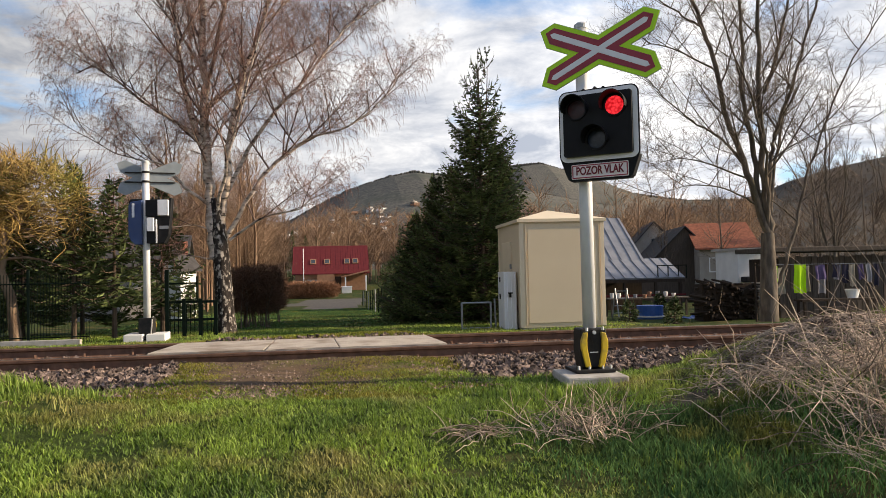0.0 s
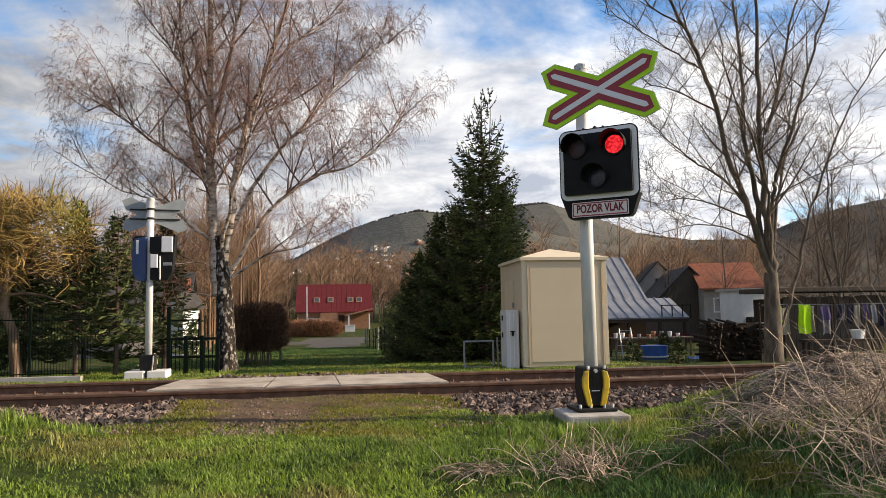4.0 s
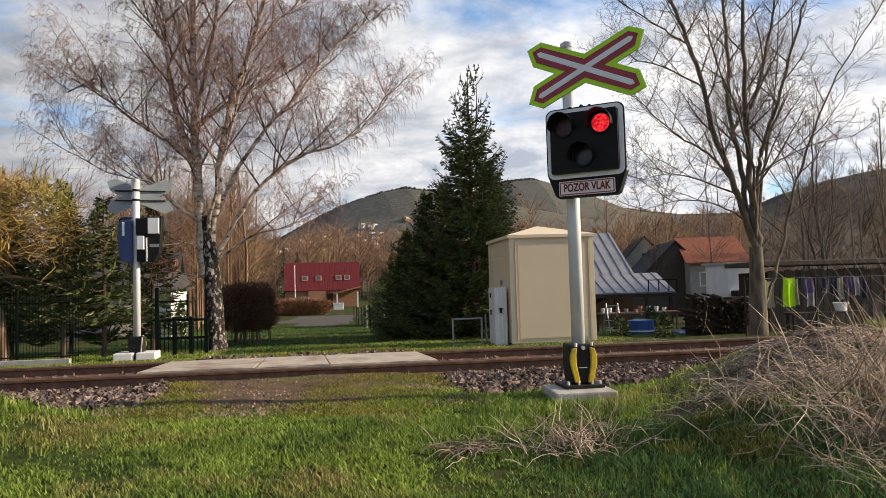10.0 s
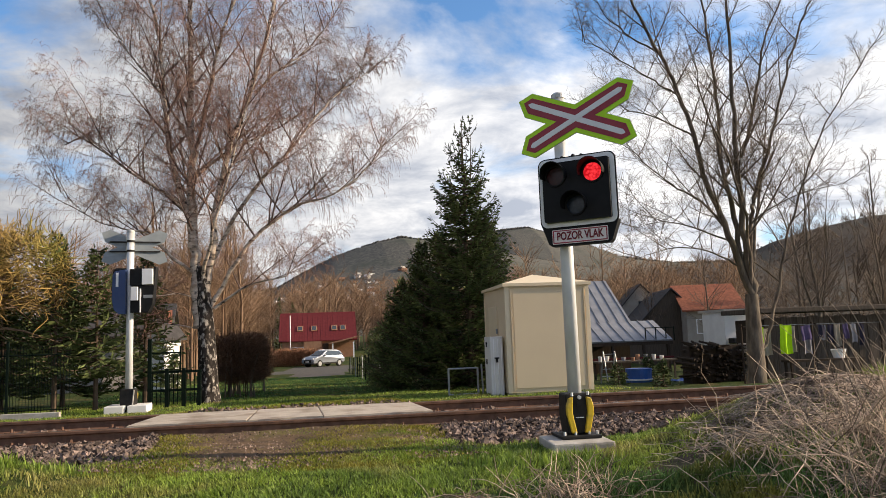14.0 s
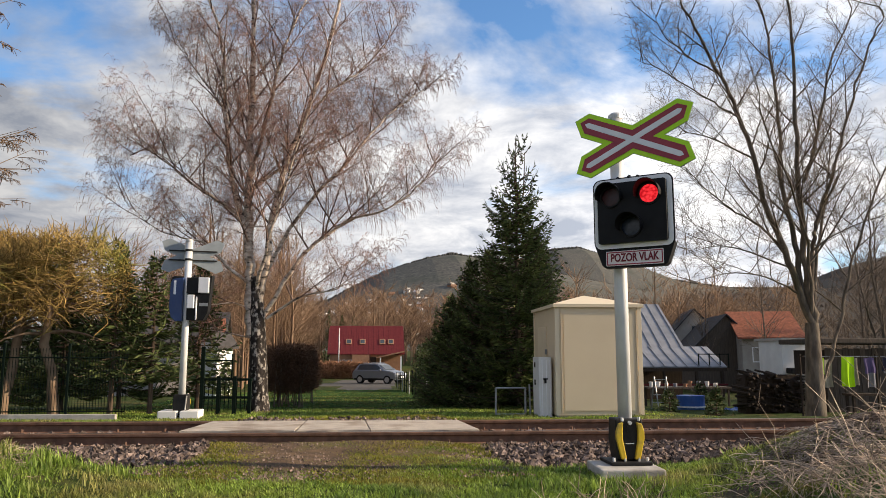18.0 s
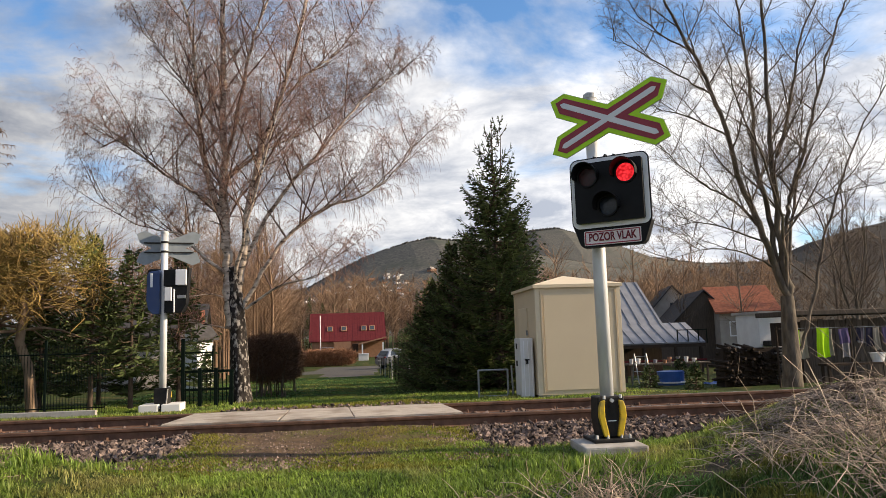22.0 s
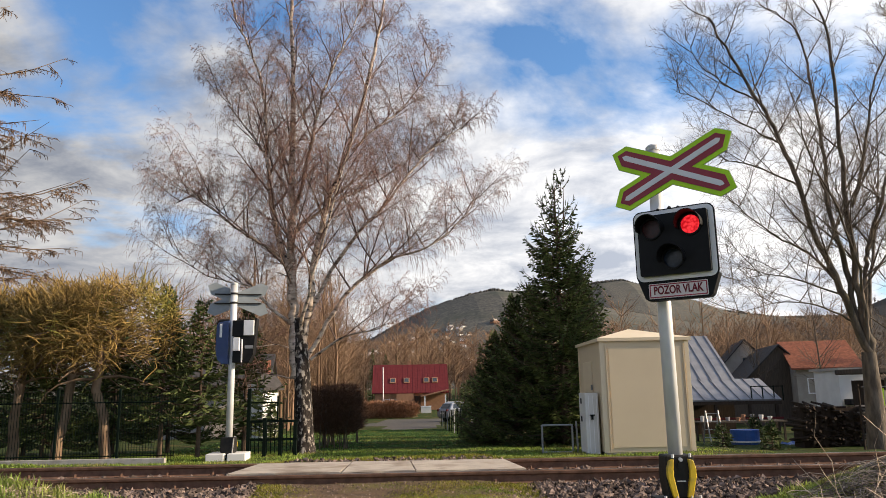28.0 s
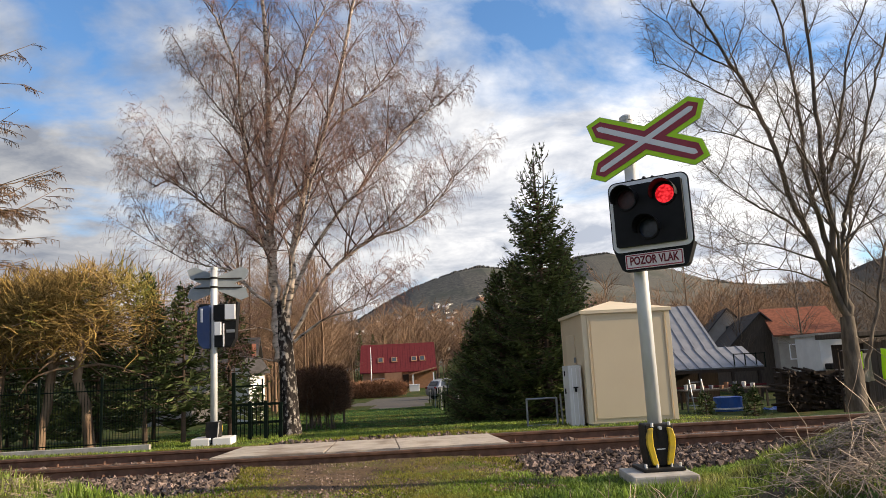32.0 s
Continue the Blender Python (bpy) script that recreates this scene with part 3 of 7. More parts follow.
def rounded(x0, x1, z0, z1, r, n=5):
    pts = []
    for cx, cz, a0 in ((x1 - r, z1 - r, 0), (x0 + r, z1 - r, 90), (x0 + r, z0 + r, 180), (x1 - r, z0 + r, 270)):
        for i in range(n + 1):
            a = radians(a0 + 90 * i / n)
            pts.append((cx + r * math.cos(a), cz + r * math.sin(a)))
    return pts


def frame_prism(outer, inner, depth):
    bm = bmesh.new()
    n = len(outer)
    rings = [[bm.verts.new((x, y, z)) for x, z in loop] for loop, y in ((outer, 0), (inner, 0), (inner, depth), (outer, depth))]
    for a, b in ((0, 1), (1, 2), (2, 3), (3, 0)):
        for i in range(n):
            j = (i + 1) % n
            bm.faces.new((rings[a][i], rings[a][j], rings[b][j], rings[b][i]))
    bmesh.ops.recalc_face_normals(bm, faces=bm.faces)
    return bm


def lettering(body, size, mat, parent, name, m):
    cu = bpy.data.curves.new(name, "FONT")
    cu.body, cu.size, cu.align_x, cu.align_y, cu.extrude = body, size, "CENTER", "CENTER", 0.0012
    cu.offset = 0.0026
    tmp = new(name, cu)
    me = bpy.data.meshes.new_from_object(tmp.evaluated_get(bpy.context.evaluated_depsgraph_get()))
    bpy.data.objects.remove(tmp)
    me.materials.clear()
    me.materials.append(mat)
    ob = new(name, me)
    ob.parent = parent
    ob.matrix_basis = m
    return ob


def visor(cx, cz, r, length, y0):
    """A half-round hood over a lens, open below."""
    bm = bmesh.new()
    n = 14
    rows = []
    for rr, y in ((r, y0), (r * 1.04, y0 - length), (r * 1.04 - 0.006, y0 - length), (r - 0.006, y0)):
        rows.append([bm.verts.new((cx + rr * math.cos(radians(-15 + 210 * i / n)), y + (0.45 * length * (1 - math.sin(radians(-15 + 210 * i / n))) / 2 if y < y0 else 0),
                                   cz + rr * math.sin(radians(-15 + 210 * i / n)))) for i in range(n + 1)])
    for k in range(4):
        for i in range(n):
            bm.faces.new((rows[k][i], rows[k][i + 1], rows[(k + 1) % 4][i + 1], rows[(k + 1) % 4][i]))
    bmesh.ops.recalc_face_normals(bm, faces=bm.faces)
    return bm


def disc(cx, cz, r, y, bulge, n=24):
    """A shallow domed lens that faces -y."""
    bm = bmesh.new()
    rings = []
    for k in range(5):
        a = k / 4
        rings.append([bm.verts.new((cx + r * a * math.cos(2 * math.pi * i / n), y - bulge * (1 - a * a), cz + r * a * math.sin(2 * math.pi * i / n))) for i in range(n)] if k else [bm.verts.new((cx, y - bulge, cz))])
    for i in range(n):
        bm.faces.new((rings[0][0], rings[1][(i + 1) % n], rings[1][i]))
        for k in range(1, 4):
            bm.faces.new((rings[k][i], rings[k][(i + 1) % n], rings[k + 1][(i + 1) % n], rings[k + 1][i]))
    bmesh.ops.recalc_face_normals(bm, faces=bm.faces)
    return bm


LAMPS = ((0.372, 2.668), (0.012, 2.668), (0.195, 2.375))


def warning_signal(m, yaw, top, foot_high, label, foot_yaw=0, aside=0.0):
    """Post, oblique cross and light box; the board faces -y, turned by yaw about the post."""
    s = thing("warning_signal", m, label, "railway signal", "signals of the crossing")
    turn, foot = pose(0, 0, -0.2, 0, 0, yaw) @ pose(aside, 0, 0), pose(-0.012, 0, 0, 0, 0, foot_yaw) @ Matrix.Diagonal((0.86, 0.86, 1, 1))

    def put(ob, by=None):
        ob.matrix_basis = (by or turn) @ ob.matrix_basis
        return ob

    part("post", cyl((0, 0, 0.1), (0, 0, top), 0.064, n=28), M_GALV, s, "galvanised steel post", smooth=False).data.shade_smooth()
    bm = cyl((0, 0, top - 0.03), (0, 0, top + 0.01), 0.069, 0.069, 20)
    cyl((0, 0, top + 0.01), (0, 0, top + 0.03), 0.069, 0.045, 20, bm)
    part("post_cap", bm, M_GALV, s)
    # cross: lime backing, red arms, white stripes
    c = (0.198, 3.243)
    s_back = part("cross_backing", prism(shifted(cross_outline(-0.004), *c), 0.006), M_SIGNBACK, s, "grey metal back of the cross")
    outer = cross_outline(0.0)
    bm = prism(shifted(outer, *c), 0.004)
    ob = part("lime_border", bm, M_LIME, s, "lime fluorescent border")
    ob.matrix_basis = turn @ pose(0, -0.105, 0)
    s_back.matrix_basis = turn @ pose(0, -0.100, 0)
    red = part("red_cross", prism(shifted(cross_outline(0.043), *c), 0.004), M_REDP, s, "dark red oblique cross")
    red.matrix_basis = turn @ pose(0, -0.1095, 0)
    d = Vector((0.455, 0.212))
    for sg in (1, -1):
        dd = Vector((d.x, d.y * sg))
        nn = Vector((-dd.y, dd.x)).normalized() * 0.026
        pts = [dd + nn * 0.6, dd + dd.normalized() * 0.018, dd - nn * 0.6, dd * 0.97 - nn, -dd * 0.97 - nn, -dd - nn * 0.6, -dd - dd.normalized() * 0.018, -dd + nn * 0.6, -dd * 0.97 + nn, dd * 0.97 + nn]
        pts = pts[1:] + pts[:1]
        st = part("white_stripe", prism(shifted([(p.x, p.y) for p in pts], *c), 0.003), M_WHITE, s, "greyish white reflective stripe")
        st.matrix_basis = turn @ pose(0, -0.1125 - (0.0016 if sg > 0 else 0), 0)
    for z in (3.16, 3.34):
        bm = cyl((-aside, 0, z - 0.02), (-aside, 0, z + 0.02), 0.072, n=20)
        box(-0.25 if aside else -0.03, 0.64 if aside else 0.32, -0.09, -0.066, z - 0.012, z + 0.012, 0.004, bm)
        put(part("clamp", bm, M_CAST if aside else M_GALV, s, "steel clamp"))
    # light box
    x0, x1, z0, z1 = -0.165, 0.57, 2.185, 2.845
    put(part("light_box", box(x0 + 0.015, x1 - 0.015, -0.19, -0.07, z0 + 0.01, z1 - 0.01, 0.03), M_BLACK, s, "black signal box"))
    hx, hz = x1 - x0, z1 - z0
    ob = part("background_board", prism(rounded(x0 - 0.012, x1 + 0.012, z0 - 0.012, z1 + 0.012, 0.075), 0.012), M_BLACK, s, "black background board")
    ob.matrix_basis = turn @ pose(0, -0.203, 0)
    ob = part("white_rim", frame_prism(rounded(x0, x1, z0, z1, 0.065), rounded(x0 + 0.05, x1 - 0.05, z0 + 0.05, z1 - 0.05, 0.02), 0.005), M_WHITE, s, "white reflective rim of the board")
    ob.matrix_basis = turn @ pose(0, -0.2085, 0)
    # panel with three round openings
    panel = bmesh.new()
    outl = rounded(x0 + 0.045, x1 - 0.045, z0 + 0.045, z1 - 0.045, 0.02)
    loops = [outl] + [[(lx + 0.088 * math.cos(2 * math.pi * i / 24), lz + 0.088 * math.sin(2 * math.pi * i / 24)) for i in range(24)] for lx, lz in LAMPS]
    edges = []
    for lp in loops:
        vs = [panel.verts.new((x, 0, z)) for x, z in lp]
        edges += [panel.edges.new((vs[i], vs[(i + 1) % len(vs)])) for i in range(len(vs))]
    bmesh.ops.triangle_fill(panel, use_beauty=True, edges=edges)
    ob = part("front_panel", panel, M_BLACK, s, "matt black front panel with round openings")
    ob.matrix_basis = turn @ pose(0, -0.252, 0)
    put(part("panel_edge", frame_prism(rounded(x0 + 0.045, x1 - 0.045, z0 + 0.045, z1 - 0.045, 0.02), rounded(x0 + 0.055, x1 - 0.055, z0 + 0.055, z1 - 0.055, 0.02), 0.046), M_BLACK, s)).matrix_basis = turn @ pose(0, -0.2515, 0)
    lens = []
    for i, (lx, lz) in enumerate(LAMPS):
        mat = M_LAMPRED if i < 2 else M_LAMPBLUE
        o = put(part("red_lamp" if i < 2 else "white_lamp", disc(lx, lz, 0.098, -0.234, 0.006), mat, s, "glowing red lamp unit behind the opening" if i < 2 else "dark unlit lens", True))
        lens.append(o)
        put(part("lens_ring", frame_prism([(lx + 0.102 * math.cos(2 * math.pi * k / 24), lz + 0.102 * math.sin(2 * math.pi * k / 24)) for k in range(24)],
                                          [(lx + 0.087 * math.cos(2 * math.pi * k / 24), lz + 0.087 * math.sin(2 * math.pi * k / 24)) for k in range(24)], 0.02), M_BLACK, s)).matrix_basis = turn @ pose(0, -0.268, 0)
        put(part("visor", visor(lx, lz, 0.115, 0.15, -0.252), M_BLACK, s, "black hood over the lens"))
    # text plate below on a tapered black carrier
    ob = part("plate_carrier", prism([(x0 - 0.005, z0 + 0.03), (x1 + 0.005, z0 + 0.03), (x1 - 0.06, 2.03), (x1 - 0.09, 2.005), (x0 + 0.09, 2.005), (x0 + 0.06, 2.03)], 0.1), M_BLACK, s, "tapered black carrier")
    ob.matrix_basis = turn @ pose(0, -0.2, 0)
    plate = part("text_plate", prism(rounded(-0.065, 0.472, 2.022, 2.16, 0.008, 2), 0.004), M_PLATE, s, "white plate with dark red lettering")
    plate.matrix_basis = turn @ pose(0, -0.206, 0)
    ob = part("plate_border", frame_prism(rounded(-0.058, 0.465, 2.029, 2.153, 0.006, 2), rounded(-0.048, 0.455, 2.039, 2.143, 0.004, 2), 0.002), M_REDP, plate, "dark red border line")
    ob.matrix_basis = pose(0, -0.0025, 0)
    letters = lettering("POZOR VLAK", 0.092, M_REDTXT, plate, "lettering", pose(0.2035, -0.004, 2.093, 90, 0, 0))
    letters.scale = (0.8, 1.14, 1.0)
    # hinged foot
    z = foot_high
    put(part("foot_plate", box(-0.22, 0.22, -0.24, 0.2, 0.015, 0.045, 0.008), M_CAST, s, "black steel foot plate"), foot)
    ob = part("foot_housing", prism([(-0.115, 0.05), (0.145, 0.05), (0.17, 0.22), (0.16, 0.42), (0.13, z), (-0.1, z), (-0.13, 0.42), (-0.14, 0.22)], 0.26, bevel=0.012), M_CAST, s, "black hinged foot housing")
    ob.matrix_basis = foot @ pose(0, -0.13, 0)
    for sg in (-1, 1):
        cx = 0.015
        pts = [(cx + sg * 0.075, 0.39), (cx + sg * 0.125, 0.38), (cx + sg * 0.15, 0.31), (cx + sg * 0.15, 0.24), (cx + sg * 0.1, 0.06), (cx + sg * 0.045, 0.06), (cx + sg * 0.085, 0.24), (cx + sg * 0.085, 0.31)]
        if sg > 0:
            pts = pts[::-1]
        ob = part("yellow_guard", prism(pts, 0.05, bevel=0.006), M_YEL, s, "yellow painted guard")
        ob.matrix_basis = foot @ pose(0, -0.17, 0)
    for bx_, bz_, r_ in ((-0.07, z + 0.0, 0.022), (0.11, z + 0.005, 0.022), (-0.17, 0.065, 0.022), (0.19, 0.065, 0.022), (-0.05, 0.065, 0.02), (0.1, 0.065, 0.02)):
        put(part("bolt", cyl((bx_, -0.16, bz_ - 0.02), (bx_, -0.16, bz_ + 0.012), r_ * 0.7, n=6), M_GALV, s, "zinc bolt"), foot)
    put(part("lock", cyl((0.015, -0.15, 0.33), (0.015, -0.138, 0.33), 0.032, n=16), M_CAST, s, "round dark lock cover"), foot)
    put(part("lock_bolt", cyl((0.015, -0.17, 0.385), (0.015, -0.13, 0.385), 0.018, n=8), M_GALV, s, "zinc lock bolt"), foot)
    put(part("foot_label", box(-0.03, 0.06, -0.136, -0.131, 0.195, 0.203), M_WHITE, s, "thin white mark"), foot)
    for gx, gz in ((0.03, 2.862), (0.14, 2.87), (0.22, 2.862)):
        put(part("cable_gland", cyl((gx, -0.13, gz - 0.03), (gx + 0.02, -0.12, gz + 0.02), 0.025, 0.015, 8), M_BLACK, s, "black cable gland on the box"))
    return s, turn


M_PLATE = material("pinkish_white_plate", (0.88, 0.8, 0.79), (0.82, 0.74, 0.73), 0.5, 0, 5, 90, 0.02)
M_REDTXT = material("lettering_paint", (0.2, 0.018, 0.03), (0.17, 0.015, 0.025), 0.6, 0, 8, 90, 0)
BOARD_YAW = -35.6
sig, sig_turn = warning_signal(pose(0, 0, 0.2), BOARD_YAW, 3.33, 0.42, "tall warning signal with cross and lights on a galvanised post")
base = thing("signal_base", pose(-0.14, -0.16, 0.0, 0, 0, -3), "low grey concrete base under the warning signal", "concrete base")
part("base_block", box(-0.2, 0.37, -0.26, 0.36, 0.02, 0.212, 0.02), M_CONC, base)

far_sig, far_turn = warning_signal(pose(-6.04, 7.5, 0.03, 0, 0, 180), 12, 3.33, 0.42, "warning signal seen from behind, on a galvanised post", aside=-0.27)
BACK = pose(-6.04, 7.5, 0.03)
for name, pts, y0, deep, mat, label in (
        ("back_casing", [(-0.27, 2.5), (-0.23, 2.57), (-0.04, 2.6), (-0.04, 1.78), (-0.16, 1.78), (-0.24, 1.86), (-0.28, 2.05)], -0.16, 0.2, M_BLUE, "navy blue casing of the light box"),
        ("white_strip", [(-0.21, 2.28), (-0.165, 2.28), (-0.165, 2.54), (-0.21, 2.54)], -0.168, 0.01, M_WHITE, "white strip"),
        ("lamp_back", [(0.04, 2.3), (0.25, 2.3), (0.25, 2.6), (0.04, 2.6)], -0.2, 0.24, M_BLACK, "black lamp housing"),
        ("white_cover", [(0.26, 2.31), (0.45, 2.31), (0.45, 2.6), (0.26, 2.6)], -0.22, 0.2, M_WHITE, "white side of the lamp housing"),
        ("white_cover", [(0.07, 2.02), (0.19, 2.02), (0.19, 2.27), (0.07, 2.27)], -0.24, 0.2, M_WHITE, "white lamp cover"),
        ("lamp_back", [(0.05, 1.8), (0.36, 1.8), (0.44, 1.95), (0.5, 2.64), (0.46, 2.64), (0.46, 2.29), (0.05, 2.29)], -0.17, 0.2, M_BLACK, "black lamp housing"),
        ("white_strip", [(0.215, 1.8), (0.24, 1.8), (0.24, 2.24), (0.215, 2.24)], -0.19, 0.02, M_WHITE, "white strip"),
        ("type_label", [(0.28, 2.06), (0.44, 2.06), (0.44, 2.12), (0.28, 2.12)], -0.176, 0.006, M_GATE, "small grey label")):
    ob = part(name, prism(pts, deep, bevel=0.004), mat, far_sig, label)
    ob.matrix_basis = far_sig.matrix_basis.inverted() @ BACK @ pose(0, y0, 0)
bm = cyl((0.09, -0.12, 0.05), (0.12, -0.12, 0.4), 0.012, n=6)
ob = part("cable_hose", bm, M_CONC, far_sig, "pale cable hose at the foot")
ob.matrix_basis = far_sig.matrix_basis.inverted() @ BACK
far_base = thing("signal_base", pose(-6.04, 7.5, 0.0, 0, 0, 4), "white concrete blocks under the far signal", "concrete base")
part("base_block", box(-0.36, -0.03, -0.3, 0.3, -0.05, 0.16, 0.015), M_WALLW, far_base)
part("base_block", box(0.03, 0.36, -0.3, 0.3, -0.05, 0.16, 0.015), M_WALLW, far_base)


# ---- relay hut ----
hut = thing("relay_hut", pose(0.94, 6.9, 0.0), "cream sheet-metal relay hut with a low hipped roof", "railway hut")
HW, HD, HH = 1.65, 2.02, 2.09
part("plinth", box(0.03, HW - 0.03, 0.03, HD - 0.03, -0.2, 0.1), M_CONC, hut)
part("wall_shell", box(0, HW, 0, HD, 0.08, HH), M_HUT, hut, "cream panel walls")
for x in (0.0, HW):
    for y in (0.0, HD):
        part("corner_post", box(x - 0.012 if x == 0 else x - 0.07, x + 0.07 if x == 0 else x + 0.012, y - 0.012 if y == 0 else y - 0.07, y + 0.07 if y == 0 else y + 0.012, 0.08, HH + 0.002, 0.004), M_HUTD, hut)
part("front_panel", box(0.15, HW - 0.14, -0.016, 0.0, 0.16, HH - 0.12, 0.006), M_HUT, hut, "recessed cream front panel")
for x in (0.1, HW - 0.1):
    part("panel_seam", box(x, x + 0.012, -0.022, -0.001, 0.12, HH - 0.06), M_HUTD, hut)
bm = bmesh.new()
o = 0.05
lo = [bm.verts.new(p) for p in ((-o, -o, HH), (HW + o, -o, HH), (HW + o, HD + o, HH), (-o, HD + o, HH))]
up = [bm.verts.new((v.co.x, v.co.y, HH + 0.06)) for v in lo]
ap = bm.verts.new((HW / 2, HD / 2, HH + 0.3))
bm.faces.new(lo[::-1])
for i in range(4):
    j = (i + 1) % 4
    bm.faces.new((lo[i], lo[j], up[j], up[i]))
    bm.faces.new((up[i], up[j], ap))
part("hipped_roof", bm, M_HUTD, hut, "low hipped cream roof")
part("vent_hatch", box(-0.02, 0.0, 0.75, 1.55, 1.15, 1.75, 0.006), M_HUTD, hut, "hatch in the side wall")
part("lock_hook", box(-0.05, -0.018, 0.7, 0.74, 1.2, 1.3), M_GATE, hut)
cab = thing("cable_cabinet", pose(0.77, 7.1, 0.0), "narrow light grey cabinet against the hut's side", "cabinet")
part("cabinet_body", box(-0.12, 0.13, 0.0, 0.55, 0.0, 1.15, 0.01), M_WALLW, cab, "pale grey cabinet body")
for x in (-0.06, 0.02, 0.09):
    part("rib", box(x, x + 0.012, -0.012, 0.0, 0.05, 1.1), M_WHITE, cab)
part("handle", box(-0.02, 0.02, -0.04, -0.013, 0.66, 0.74), M_BLACK, cab, "black handle")
part("handle", box(-0.045, 0.045, -0.04, -0.013, 0.73, 0.755), M_BLACK, cab, "black handle bar")
for z in (0.62, 0.95):
    part("lock", box(-0.135, -0.12, 0.3, 0.36, z, z + 0.1), M_BLACK, cab, "black lock")
gate = thing("garden_gate", pose(-0.1, 7.6, 0.0), "low grey tube gate in front of the dark spruces", "gate")
for x in (0.0, 0.58):
    part("gate_post", cyl((x, 0, -0.1), (x, 0, 0.56), 0.02, n=8), M_GATE, gate)
part("gate_rail", cyl((0.0, 0, 0.55), (0.58, 0, 0.55), 0.018, n=8), M_GATE, gate)
part("gate_rail", cyl((0.0, 0, 0.05), (0.58, 0, 0.05), 0.015, n=8), M_GATE, gate)
part("fence_post", cyl((0.7, 0.1, -0.1), (0.68, 0.1, 0.62), 0.018, n=8), M_GATE, gate)


# ---- trees ----
def grow(acc, twigs, rnd, p, d, length, r, level, opt, sub=None):
    """One branch as a bent tube, and its children, which go into sub where it is given."""
    n = opt["seg"][min(level, len(opt["seg"]) - 1)]
    pts, radii = [p], [r]
    bend = opt["bend"][min(level, len(opt["bend"]) - 1)]
    grav = opt["grav"][min(level, len(opt["grav"]) - 1)]
    for i in range(n):
        d = (d + Vector((rnd.gauss(0, bend), rnd.gauss(0, bend), rnd.gauss(0, bend) * 0.6 + grav))).normalized()
        p = p + d * (length / n)
        pts.append(p)
        radii.append(r * (1 - (1 - opt["taper"]) * (i + 1) / n))
    thin = r < opt["thin"]
    (twigs if thin else acc).tube(pts, radii, 3 if thin else (8 if r > 0.05 else 5))
    if level + 1 >= opt["levels"]:
        return
    k = opt["kids"][level]
    lo = opt["start"][level]
    for i in range(k):
        f = lo + (1 - lo) * (i + rnd.random()) / k
        j = min(n - 1, int(f * n))
        q = pts[j].lerp(pts[j + 1], f * n - j)
        ax = (pts[j + 1] - pts[j]).normalized()
        az = i * 2.4 + rnd.uniform(-0.6, 0.6)
        side = ax.orthogonal().normalized()
        side = Matrix.Rotation(az, 3, ax) @ side
        ang = radians(rnd.uniform(*opt["angle"][level]))
        nd = (ax * math.cos(ang) + side * math.sin(ang)).normalized()
        nl = length * rnd.uniform(*opt["ratio"][level]) * (1.15 - 0.55 * f)
        nr = max(opt["rmin"], radii[j] * rnd.uniform(*opt["rratio"]))
        grow(sub or acc, twigs, rnd, q, nd, nl, nr, level + 1, opt)


BIRCH = dict(levels=5, seg=(8, 8, 6, 5, 6), bend=(0.04, 0.06, 0.09, 0.1, 0.05), grav=(0.02, 0.02, 0.0, -0.11, -0.5), taper=0.2, thin=0.0062, kids=(0, 10, 5, 3),
             start=(0.2, 0.14, 0.1, 0.12), angle=((40, 60), (24, 48), (25, 55), (20, 55)), ratio=((0.3, 0.4), (0.34, 0.56), (0.42, 0.66), (0.7, 1.5)), rmin=0.0034, rratio=(0.4, 0.55))


def bough(pts, radii, sides, name, mat, parent, label=""):
    limb = Acc()
    limb.tube(pts, radii, sides)
    return limb.build(name, mat, parent, label)


def curve_through(points, n=5):
    """Smooth polyline through a few control points."""
    ps = [Vector(p) for p in points]
    ps = [ps[0] * 2 - ps[1]] + ps + [ps[-1] * 2 - ps[-2]]
    out = []
    for i in range(1, len(ps) - 2):
        a, b, c, d = ps[i - 1:i + 3]
        for k in range(n):
            t = k / n
            out.append(0.5 * (2 * b + (c - a) * t + (2 * a - 5 * b + 4 * c - d) * t * t + (3 * b - a - 3 * c + d) * t ** 3))
    return out + [ps[-2]]


